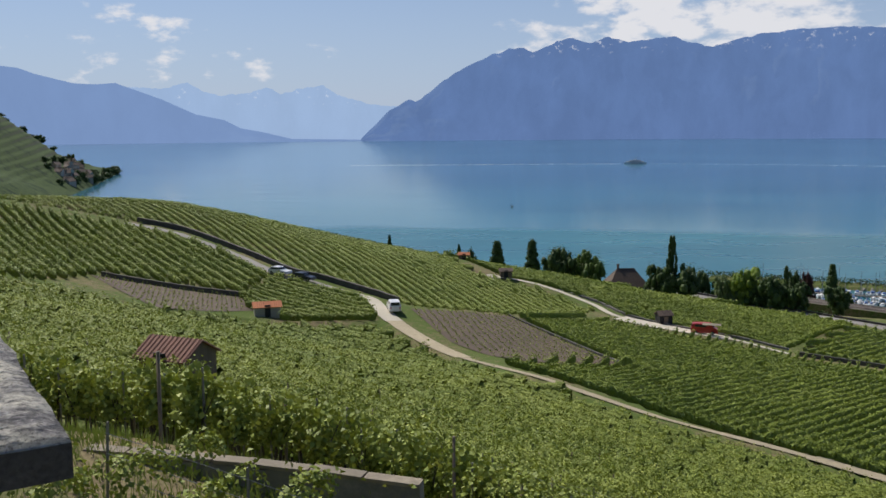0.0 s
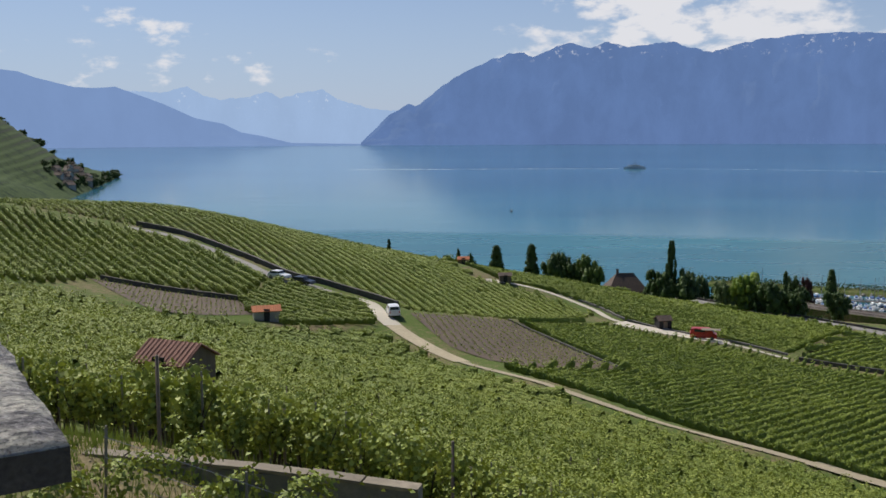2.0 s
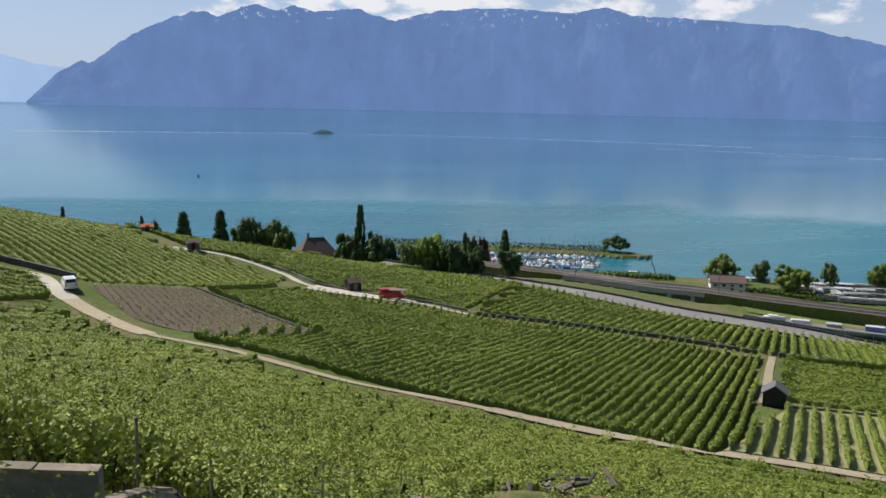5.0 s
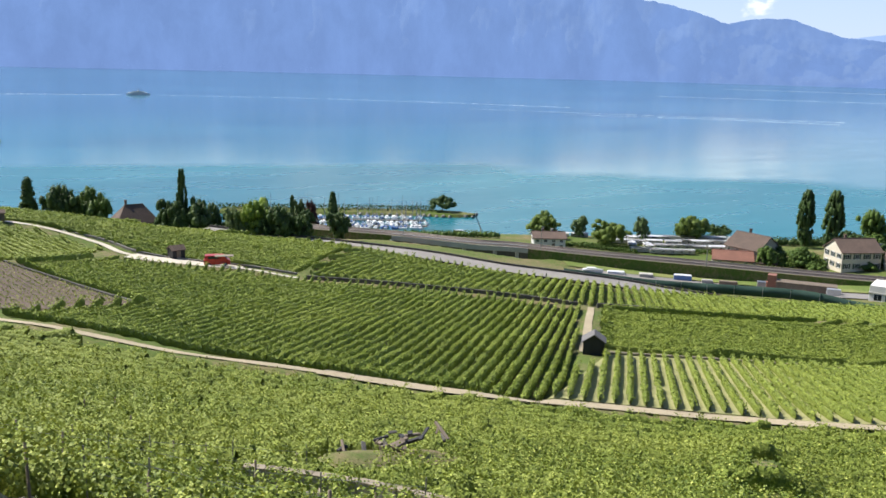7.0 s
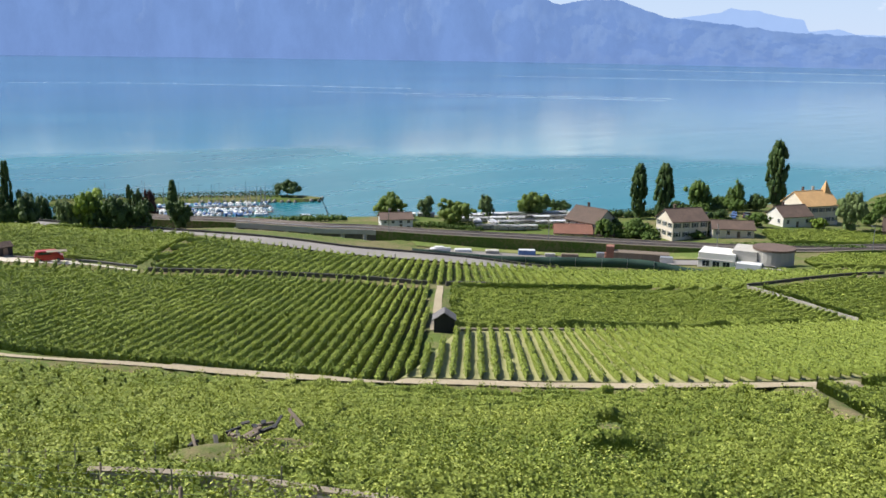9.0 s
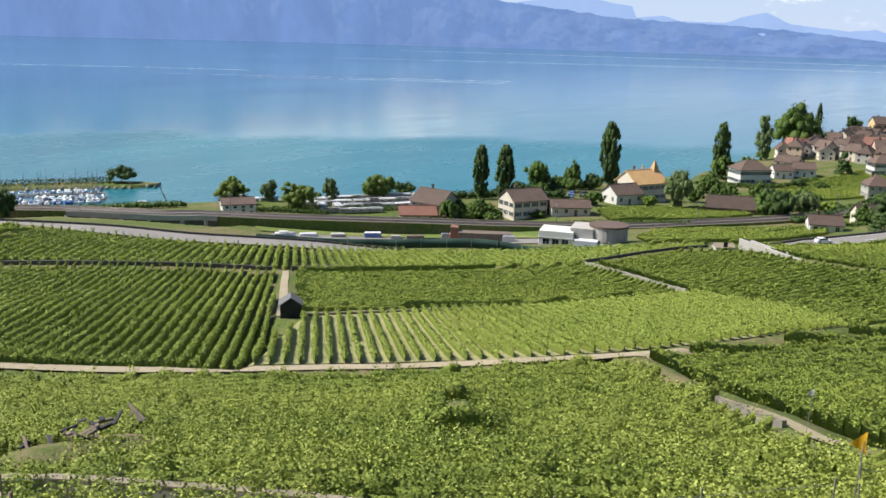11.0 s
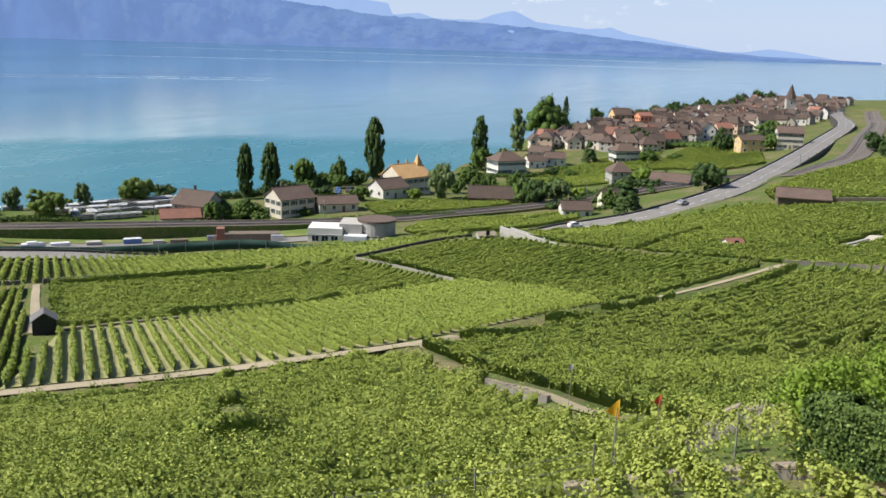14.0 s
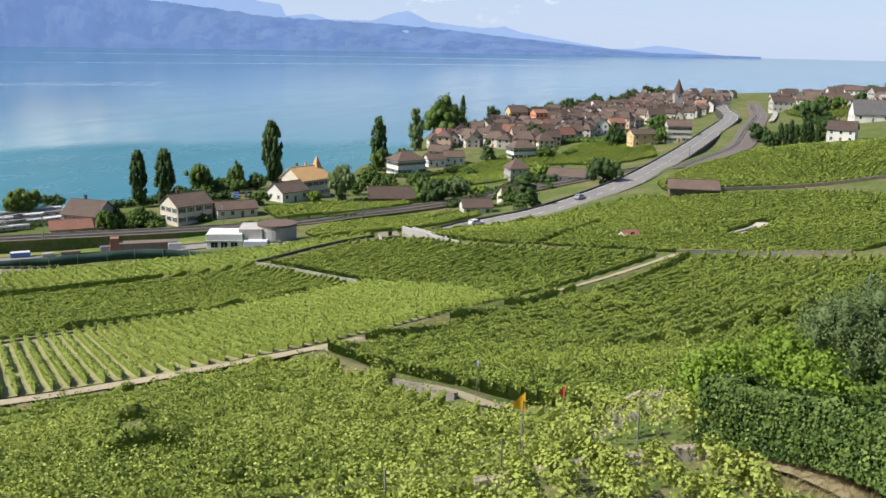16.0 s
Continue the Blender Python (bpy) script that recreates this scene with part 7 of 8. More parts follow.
# ================= caravans on the shore =================
def caravan(m, L_, mat, label):
    ob = thing("mobile_home", m, label, "mobile home", "white mobile homes on the shore")
    bm = bmesh.new()
    box(bm, 0, 0, 1.45, L_, 2.6, 2.1, 0.12)
    body = part("body", bm, PLASTER_GREY, ob)
    bm = bmesh.new()
    prev = None
    for i in range(7):
        a_ = math.pi * i / 6
        q = [bm.verts.new((s * (L_ / 2 + 0.15), -math.cos(a_) * 1.5, 2.5 + 0.55 * math.sin(a_))) for s in (-1, 1)]
        if prev:
            bm.faces.new((prev[0], prev[1], q[1], q[0]))
        prev = q
    bmesh.ops.solidify(bm, geom=bm.faces[:], thickness=0.1)
    part("roof", bm, mat, ob)
    for q in (-L_ * 0.3, L_ * 0.2):
        add_window(body, Matrix.Translation((q, -1.31, 1.7)), 1.3, 0.9)
    for s in (-1, 1):
        bm = bmesh.new()
        rod(bm, (s * L_ * 0.2, -1.2, 0.2), (s * L_ * 0.2, 1.2, 0.2), 0.3, None, 10)
        part("wheel", bm, RUBBER, ob)
    return ob


first = caravan(Matrix(), 7.5, PAINT_WHITE, "white mobile home with a curved pale roof")
cnt = 0
for j, (p0, p1, n) in enumerate([((200, 276), (216, 268), 3), ((212, 249), (264, 222), 10), ((210, 241), (254, 214), 9), ((216, 257), (262, 236), 9), ((207, 233), (224, 222), 4)]):
    for i in range(n):
        t = (i + 0.5) / n
        x, y = p0[0] + (p1[0] - p0[0]) * t + rr.uniform(-1, 1), p0[1] + (p1[1] - p0[1]) * t + rr.uniform(-1, 1)
        m = pose(x, y, hz(x, y) + 0.05, 0, 0, -32 + rr.choice([0, 0, 0, 0, 90]) * (j > 0) + rr.uniform(-6, 6)) @ Matrix.Diagonal((rr.uniform(0.75, 0.98), 1.0, 0.75, 1))
        if cnt:
            copy_thing(first, m)
        else:
            first.matrix_basis = m
        cnt += 1
for x, y, k in [(280, 205, "car"), (284, 202, "car"), (289, 199, "car"), (293, 196, "car"), (298, 193, "car"), (303, 190, "car"), (286, 192, "car"), (291, 189, "car"), (296, 186, "car"), (274, 208, "van"), (278, 196, "car")]:
    vehicle(x, y, rr.uniform(0, 360), k, rr.choice([PAINT_WHITE, PAINT_DARK, PAINT_SILVER, PAINT_BLUE]), "parked car by the lake shore", group="parked cars by the shore")
for x, y, a_ in [(167.5, 204.5, -40)]:
    m = pose(x, y, hz(x, y) + 0.3, 0, 0, a_)
    b = copy_thing(kinds[1], m)
    b.name = "stored_boat"

# hedge blocks between the plots by the shore, gardens
def hedge(name, pts, tall, wide, mat, label, dens=22, size=0.4):
    c, cc = [], []
    for p in smooth_line([(x, y, 0) for x, y in pts], 0.7):
        g = hz(p.x, p.y)
        cc += [(p.x + rr.uniform(-wide, wide) * 0.25, p.y + rr.uniform(-wide, wide) * 0.25, g + tall * rr.uniform(0.4, 0.55)) for q in range(2)]
        for i in range(dens):
            c.append((p.x + rr.uniform(-wide, wide) / 2, p.y + rr.uniform(-wide, wide) / 2, g + tall * rr.random() ** 0.8))
    return tagged(new(name, cards_mesh(name, c, size, mat, cores=(np.array(cc), np.tile([wide * 0.45, wide * 0.45, tall * 0.5], (len(cc), 1))))), label, "hedge", kind="stuff")


hedge("shore_hedge", [(196, 246), (214, 234), (232, 220), (246, 208)], 1.5, 1.8, TREE, "trimmed green hedge around the caravans")
hedge("railway_hedge", [(184, 252), (196, 242), (206, 230)], 1.6, 1.6, TREE, "green hedge beside the railway")
hedge("quay_bushes", [(150, 292), (164, 282), (178, 272)], 2.6, 3.4, TREE, "green bushes along the quay")
hedge("house_hedge", [(322, 78), (336, 84), (352, 84)], 2.4, 2.0, TREE_DARK, "tall dark hedge by a white house")
hedge("slope_hedge", [(256, 100), (276, 92), (290, 76)], 1.6, 1.6, TREE, "garden hedge by the railway")

hedge("garden_shrubs", [(236, 196), (246, 186), (258, 176), (268, 180), (280, 184)], 2.6, 3.6, TREE, "mixed garden shrubs between houses", size=0.5)
hedge("shore_shrubs", [(262, 224), (276, 214), (292, 214), (310, 208), (326, 202)], 3.0, 4.0, TREE_DARK, "dark shrubs along the lake shore", size=0.5)
hedge("villa_hedge", [(394, 178), (404, 160), (420, 152), (438, 150)], 2.0, 2.6, TREE, "clipped hedge round a white villa", size=0.5)
hedge("barn_shrubs", [(330, 150), (350, 138), (364, 130)], 3.0, 4.0, TREE, "shrubs beside a long barn", size=0.5)
hedge("lane_shrubs", [(290, 104), (310, 98), (330, 96), (350, 98)], 2.6, 4.0, TREE_DARK, "dark shrubs in gardens by the railway", size=0.5)
hedge("village_edge_shrubs", [(505, 150), (515, 130), (525, 112), (515, 96), (505, 80)], 3.4, 5.0, TREE, "shrubs and low trees at the village edge", size=0.6)
hedge("orchard_edge", [(270, 130), (262, 140), (254, 150), (246, 160)], 1.4, 2.0, TREE, "low hedge along the railway by the farm", size=0.4)
hedge("road_shrubs", [(96, 262), (104, 251)], 1.6, 3.0, TREE_DARK, "dark shrubs between road and railway", size=0.5)
hedge("ridge_shrubs", [(66, 290), (84, 286), (92, 285)], 3.0, 5.0, TREE_DARK, "dense dark shrubs between the trees by the shore", size=0.6)

# ================= meadows and far plots =================
def patch(name, poly, label, mat=MEADOW, lift=0.25, cell=4.0):
    x0, x1 = min(p[0] for p in poly), max(p[0] for p in poly)
    y0, y1 = min(p[1] for p in poly), max(p[1] for p in poly)
    bm = bmesh.new()
    ring(bm, [(x, y, 0) for x, y in poly])
    for ax, lo, hi in (((1, 0, 0), x0, x1), ((0, 1, 0), y0, y1)):
        for c in np.arange(lo + 1, hi, cell):
            bmesh.ops.bisect_plane(bm, geom=bm.verts[:] + bm.edges[:] + bm.faces[:], plane_co=(c * ax[0], c * ax[1], 0), plane_no=ax)
    for v_ in bm.verts:
        v_.co.z = hz(v_.co.x, v_.co.y) + lift
    for f_ in bm.faces:
        f_.smooth = True
    ob = tagged(new(name), label, "meadow", kind="structure")
    part("turf", bm, mat, ob)


patch("straw_ground", [(50.5, 67), (57, 61.5), (63.5, 55), (67.5, 47), (72, 41), (79, 39), (95, 36), (100, 44), (112, 60), (101, 73), (86, 81), (73.5, 86)], "dry straw-coloured ground between young vine rows", STRAW, lift=0.1, cell=2.0)
patch("works_yard", [(150, 203), (160, 195), (176, 180), (192, 160), (200, 138), (205, 120), (222, 128), (214, 150), (205, 168), (190, 192), (170, 210)], "grey gravel works yard", ASPHALT)
patch("meadow_by_railway", [(166, 214), (176, 204), (191, 192), (206, 170), (216, 150), (224, 130), (246, 143), (225, 165), (200, 190), (177, 214), (170, 222)], "sunny grass bank below the railway", lift=0.35)
vine_plot("vineyard_by_farm", [(258, 152), (280, 132), (300, 122), (318, 140), (300, 148), (286, 158), (272, 166)], (30, -24), 1.9, label="young vine rows beside the farmhouse", cover=0.7, leaf=1.0)
vine_plot("vineyard_station_slope", [(264, 30), (300, 38), (338, 30), (362, 18), (398, 8), (404, -36), (330, -50), (285, -32), (272, -4)], (60, -14), 1.5, label="vine rows on the slope by the station", cover=0.8, leaf=1.0)
vine_plot("vineyard_village_a", [(350, 150), (392, 152), (430, 118), (408, 92), (372, 112), (352, 130)], (30, -26), 2.4, label="vine rows on the flat land before the village", cover=0.8, leaf=1.0)
vine_plot("vineyard_village_c", [(402, 152), (428, 150), (466, 146), (498, 138), (500, 118), (468, 114), (437, 114), (424, 126)], (40, -16), 1.8, label="low vine rows between the villa and the village", cover=0.8, leaf=1.0, tall=1.2)
vine_plot("vineyard_village_b", [(436, 112), (470, 112), (515, 108), (505, 84), (468, 62), (424, 54), (400, 70), (430, 95)], (50, -20), 2.4, label="vine rows below the village", cover=0.8, leaf=1.0)
vine_plot("vineyard_road_strip", [(209, 112), (226, 92), (262, 84), (280, 92), (262, 118), (246, 130), (226, 124)], (40, -34), 1.9, label="bright vine rows between road and railway", cover=0.75, leaf=1.0)
vine_plot("vineyard_far_slope", [(660, 2), (760, 6), (800, -30), (700, -60), (560, -36), (570, -10)], (60, -8), 3.0, label="vine rows on the slope above the station", cover=0.6, leaf=1.0)

# ================= masts and lamps along railway and road =================
bm = bmesh.new()
rod(bm, (0, 0, -1), (0, 0, 7.5), 0.13, 0.1, 6)
rod(bm, (0, 0, 6.6), (2.6, 0, 7.0), 0.06, 0.05, 5)
mastm = bpy.data.meshes.new("pole")
bm.to_mesh(mastm)
bm.free()
mastm.materials.append(STEEL)
ln = smooth_line(RAIL, 4.0)
sd = sides(ln)
for i in range(4, len(ln), 11):
    c, s = ln[i], sd[i]
    m = thing("catenary_mast", pose(c.x + s.x * 4.4, c.y + s.y * 4.4, c.z - 0.1, 0, 0, math.degrees(math.atan2(-s.y, -s.x))), "slim grey railway catenary mast", "mast", "railway masts")
    part("pole", mastm, None, m)


# ================= terrace where the camera stands, with its stone parapet =================
terr = thing("stone_terrace", pose(-3.2, -2.2, 62.4), "paved stone lookout terrace above the vineyards", "terrace")
bm = bmesh.new()
box(bm, 0, 0, -3.2, 8, 5.0, 6.3, 0.05)
part("base", bm, STONE, terr)
bm = bmesh.new()
box(bm, 0, 0, -0.02, 8.2, 5.2, 0.1, 0.02)
part("paving", bm, CONCRETE, terr)


def lichen_stone():
    m, t = material("lichened_stone")
    g = node(t, "ShaderNodeNewGeometry")
    big = node(t, "ShaderNodeTexNoise", [(g.outputs["Position"], "Vector")], Scale=4.0, Detail=6.0, Roughness=0.65)
    mid = node(t, "ShaderNodeTexNoise", [(g.outputs["Position"], "Vector")], Scale=22.0, Detail=10.0, Roughness=0.75)
    pit = node(t, "ShaderNodeTexVoronoi", [(g.outputs["Position"], "Vector")], Scale=38.0)
    base = mix(t, spread(t, mid.outputs["Fac"], 0.36, 0.64), (0.05, 0.046, 0.048, 1), (0.32, 0.3, 0.3, 1))
    pale = mix(t, spread(t, big.outputs["Fac"], 0.44, 0.58), base, (0.66, 0.62, 0.52, 1))
    speck = node(t, "ShaderNodeTexNoise", [(g.outputs["Position"], "Vector")], Scale=95.0, Detail=5.0, Roughness=0.8)
    pale = mix(t, spread(t, speck.outputs["Fac"], 0.5, 0.36), pale, (0.055, 0.05, 0.05, 1))
    pale = mix(t, spread(t, speck.outputs["Fac"], 0.58, 0.68), pale, (0.62, 0.6, 0.55, 1))
    dark = mix(t, spread(t, mid.outputs["Fac"], 0.42, 0.3), pale, (0.04, 0.038, 0.042, 1))
    h = node(t, "ShaderNodeMath", [(mid.outputs["Fac"], 0), (pit.outputs["Distance"], 1)])
    b = node(t, "ShaderNodeBump", [(h.outputs[0], "Height")], Strength=1.0, Distance=0.02)
    p = node(t, "ShaderNodeBsdfPrincipled", [(dark, "Base Color"), (b.outputs["Normal"], "Normal")], Roughness=0.92)
    node(t, "ShaderNodeOutputMaterial", [(p.outputs["BSDF"], "Surface")])
    return m


LICHEN = lichen_stone()
par = thing("stone_parapet", pose(-0.62, 1.49, 63.5, 0, 0, 121.5), "weathered lichen-covered stone parapet slab over a base darkened for shade", "parapet")
bm = bmesh.new()
# slab: its front corner lies at the origin, it runs back along x and away to the side along y
nx, ny = 46, 26
top = []
for j in range(ny + 1):
    for i in range(nx + 1):
        x_, y_ = 3.4 * i / nx, 1.1 * j / ny
        edge = min(x_, y_, 3.4 - x_, 1.1 - y_)
        round_ = -0.014 * max(0.0, 1 - edge / 0.035) ** 2
        wob = 0.004 * noise.fractal((x_ * 3, y_ * 3, 0), 1.0, 2.0, 4)
        top.append(bm.verts.new((x_ + 0.012 * noise.noise((y_ * 7, 0, 1)) * (i == 0), y_ + 0.014 * noise.noise((x_ * 6, 3, 1)) * (j == 0), round_ + wob)))
low = [bm.verts.new((v_.co.x, v_.co.y, -0.075 + 0.008 * noise.noise(v_.co * 6))) for v_ in top]
W_ = nx + 1
for j in range(ny):
    for i in range(nx):
        q = (j * W_ + i, j * W_ + i + 1, (j + 1) * W_ + i + 1, (j + 1) * W_ + i)
        bm.faces.new([top[k] for k in q])
        bm.faces.new([low[k] for k in q[::-1]])
for i in range(nx):
    for j, flip in ((0, 0), (ny, 1)):
        a_, b_ = j * W_ + i, j * W_ + i + 1
        f_ = (top[b_], top[a_], low[a_], low[b_])
        bm.faces.new(f_[::-1] if flip else f_)
for j in range(ny):
    for i, flip in ((0, 1), (nx, 0)):
        a_, b_ = j * W_ + i, (j + 1) * W_ + i
        f_ = (top[b_], top[a_], low[a_], low[b_])
        bm.faces.new(f_[::-1] if flip else f_)
bmesh.ops.recalc_face_normals(bm, faces=bm.faces[:])
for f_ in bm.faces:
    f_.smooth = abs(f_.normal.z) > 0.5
    # only the top keeps the lichen colour; other faces are painted dark for shade
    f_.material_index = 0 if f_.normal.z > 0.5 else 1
part("slab", bm, LICHEN, par).data.materials.append(SHADE_STONE)
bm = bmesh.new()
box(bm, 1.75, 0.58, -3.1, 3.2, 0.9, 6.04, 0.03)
part("base", bm, SHADE_STONE, par)

# ================= single vines close to the terrace =================
VINE_MODELS = []
for k in range(6):
    rk = np.random.default_rng(40 + k)
    bm = bmesh.new()
    p0 = Vector((0, 0, -0.25))
    for j in range(4):
        p1 = p0 + Vector((rk.uniform(-0.06, 0.06), rk.uniform(-0.06, 0.06), 0.28))
        rod(bm, p0, p1, 0.05 - 0.006 * j, 0.046 - 0.006 * j, 6)
        p0 = p1
    for j in range(5):
        q = p0 + Vector((rk.uniform(-0.45, 0.45), rk.uniform(-0.12, 0.12), rk.uniform(0.45, 0.95)))
        rod(bm, p0, q, 0.014, 0.006, 5)
    trunk = bpy.data.meshes.new("trunk")
    bm.to_mesh(trunk)
    bm.free()
    trunk.materials.append(VINEWOOD)
    n = int(rk.integers(430, 540))
    shoots = np.c_[rk.uniform(-0.5, 0.5, 12), rk.normal(0, 0.2, 12), rk.uniform(1.3, 2.0, 12)]
    i = rk.integers(0, 12, n)
    t_ = rk.random(n) ** 0.8
    c = np.c_[shoots[i, 0] * (0.35 + 0.65 * t_) + rk.normal(0, 0.09, n), shoots[i, 1] * t_ + rk.normal(0, 0.13, n), 0.75 + (shoots[i, 2] - 0.75) * t_ + rk.normal(0, 0.05, n)]
    leaves = cards_mesh("foliage", c, 0.115, VINE, 0.3, out=(c - [0, 0, 1.25]) * [0.6, 2.5, 1.0])
    VINE_MODELS.append((trunk, leaves))
bm = bmesh.new()
box(bm, 0, 0, 0.75, 0.038, 0.038, 2.3, 0.006)
STAKE = bpy.data.meshes.new("stake")
bm.to_mesh(STAKE)
bm.free()
STAKE.materials.append(POSTWOOD)
vx, vy, vw = row_points(FRONT, (9, -3.2), 1.5, 1.05)
order = np.argsort(np.hypot(vx, vy))[:240]
for j in order:
    x, y = float(vx[j] + RNG.normal(0, 0.06)), float(vy[j] + RNG.normal(0, 0.06))
    tr_, lv = VINE_MODELS[int(RNG.integers(0, 6))]
    s = float(RNG.uniform(0.85, 1.12))
    ob = thing("grapevine", pose(x, y, hz(x, y), 0, 0, math.degrees(math.atan2(vw.y, vw.x)) + float(RNG.uniform(-12, 12)) + (180 if RNG.random() < 0.5 else 0)) @ Matrix.Scale(s, 4),
               "leafy grapevine with a dark gnarled trunk on a stake", "vine", "grapevines above the stone wall")
    part("trunk", tr_, None, ob)
    part("foliage", lv, None, ob)
    if j % 2 == 0:
        o = part("stake", STAKE, None, ob)
        o.location = (0.12, 0.05, 0)

# weathered stakes standing among the near vines
sx_, sy_, sw_ = row_points(PLOTS["near"], (9, -8), 3.5, 5.2, OPEN + [(LOW_TRACK, 2.0), ([(-14, 50), (-17.5, 53.5)], 3.0)])
near_ = (np.hypot(sx_, sy_) < 60) & (sx_ < 12)
sx_, sy_ = sx_[near_] + RNG.normal(0, 0.5, near_.sum()), sy_[near_] + RNG.normal(0, 0.5, near_.sum())
sz_ = height_many(sx_, sy_)
st_h = RNG.uniform(1.5, 2.1, len(sx_))
corners = [(-0.03, -0.03), (0.03, -0.03), (0.03, 0.03), (-0.03, 0.03)]
lean_ = RNG.normal(0, 0.05, (len(sx_), 2))
sv = np.concatenate([np.stack([np.c_[sx_ + a_ + lean_[:, 0] * k_, sy_ + b_ + lean_[:, 1] * k_, sz_ + (st_h if k_ else -0.3)] for a_, b_ in corners], 1) for k_ in (0, 1)], 1).reshape(-1, 3)
sf = (np.array([(0, 1, 5, 4), (1, 2, 6, 5), (2, 3, 7, 6), (3, 0, 4, 7), (4, 5, 6, 7)])[None] + 8 * np.arange(len(sx_))[:, None, None]).reshape(-1, 4)
tagged(new("vine_stakes", mesh_from("vine_stakes", sv, sf, WOOD)), "weathered wooden stakes standing among the vines", "stake", kind="stuff")

# grass tufts at the foot of the vines and along walls
c = []
for j in range(8600):
    x, y = RNG.uniform(-15, 3), RNG.uniform(9, 28)
    if RNG.random() < 0.45 + 0.5 * noise.noise((x * 0.5, y * 0.5, 2.0)):
        c.append((x, y))
c = np.array(c)
gx, gy = np.repeat(c[:, 0], 5) + RNG.normal(0, 0.1, len(c) * 5), np.repeat(c[:, 1], 5) + RNG.normal(0, 0.1, len(c) * 5)
gz = height_many(gx, gy)
hh = RNG.uniform(0.08, 0.38, len(gx))
dx, dy = RNG.normal(0, 0.08, len(gx)), RNG.normal(0, 0.08, len(gx))
v = np.stack([np.c_[gx - 0.014, gy, gz - 0.03], np.c_[gx + 0.014, gy, gz - 0.03], np.c_[gx + dx, gy + dy, gz + hh]], 1).reshape(-1, 3)
tagged(new("grass_tufts", mesh_from("grass_tufts", v, np.arange(len(v)).reshape(-1, 3), GRASS)), "tufts of dry and green grass under the vines", "grass", kind="stuff")

# trellis rows with posts and wires below the wall
def trellis(p0, p1, label, tall=1.45, every=2.6):
    a_, b_ = Vector((*p0, 0)), Vector((*p1, 0))
    n = max(2, int((b_ - a_).length / every))
    ob = thing("vine_trellis", Matrix(), label, "trellis", "wire trellises")
    pts = []
    for i in range(n + 1):
        p = a_.lerp(b_, i / n)
        p.z = hz(p.x, p.y)
        pts.append(p)
        o = part("post", STAKE, None, ob)
        o.matrix_basis = pose(p.x, p.y, p.z, rr.uniform(-3, 3), rr.uniform(-3, 3), rr.uniform(0, 90)) @ Matrix.Diagonal((1.0, 1.0, tall / 1.9, 1))
    for h_ in (0.41 * tall, 0.65 * tall, 0.88 * tall):
        bm = bmesh.new()
        for p, q in zip(pts[:-1], pts[1:]):
            rod(bm, p + Vector((0.03, 0, h_)), q + Vector((0.03, 0, h_)), 0.006, None, 4)
        part("wire", bm, STEEL, ob)


for p0, p1 in (((-5.4, 14.2), (-0.6, 12.8)), ((-4.0, 12.2), (3.2, 10.2)), ((1.6, 27.8), (12.8, 22.8)), ((3.4, 23.6), (13.6, 18.4)), ((4.2, 20.0), (14.5, 14.6)), ((1.5, 33), (12, 30.4)), ((22.5, 5.6), (29.0, 5.0)), ((23.5, 2.8), (29.4, 2.4)), ((12, 11), (20, 5.5)), ((-14, 34), (-2, 32)), ((-18, 43), (-9, 40.5))):
    trellis(p0, p1, "grey trellis posts with thin wires among vines", 2.2 if 1 < p0[0] < 5 else 1.45)
vine_plot("vineyard_front", [(-7.0, 15.6), (-0.5, 14.2), (3.5, 14.6), (10, 11.6), (14.5, 8.2), (16.6, 4.6), (17.0, 1.6), (14, 0), (8, 4), (3, 8.5), (-4, 11), (-6.6, 13)], (9, -5), 1.35, tall=1.2, wide=0.45, leaf=0.85, cover=0.9, mat=VINE, ragged=0.9, clump=0.8,
          label="loose leafy vines below the stone walls")
vine_plot("vineyard_front_low", [(14.0, 9.2), (17.5, 8.2), (19.6, 6.0), (20.2, 3.4), (20.2, 1.3), (18.6, -0.3), (16.3, -1.9), (14.6, -1.0), (17.4, 1.6), (16.8, 4.8)], (5, -9), 1.0, tall=0.95, wide=0.5, leaf=0.9, cover=1.0, mat=VINE, ragged=1.0, clump=0.8,
          label="low ragged vines at the foot of a terrace wall", low=0.15)
ribbon("dry_bank", [(22.0, 0.15), (21.2, -0.75), (20.1, -1.6), (18.8, -2.35), (17.4, -2.95), (15.9, -3.5)], 1.9, DRYBANK, "dry tan bank below the ivy hedge", "bank", lift=0.16, wobble=0.3)
bx = np.interp(RNG.random(11000), np.linspace(0, 1, 6), [22.0, 21.2, 20.1, 18.8, 17.4, 15.9])
by = np.interp(bx, [15.9, 17.4, 18.8, 20.1, 21.2, 22.0], [-3.5, -2.95, -2.35, -1.6, -0.75, 0.15]) + RNG.normal(-0.1, 0.6, 11000)
bz = height_many(bx, by) + 0.12
hh = RNG.uniform(0.1, 0.45, 11000)
v = np.stack([np.c_[bx - 0.012, by, bz - 0.05], np.c_[bx + 0.012, by, bz - 0.05], np.c_[bx + RNG.normal(0, 0.1, 11000), by + RNG.normal(0, 0.1, 11000), bz + hh]], 1).reshape(-1, 3)
tagged(new("dry_grass", mesh_from("dry_grass", v, np.arange(len(v)).reshape(-1, 3), DRYGRASS)), "tufts of dry straw-coloured grass on a bank", "grass", kind="stuff")
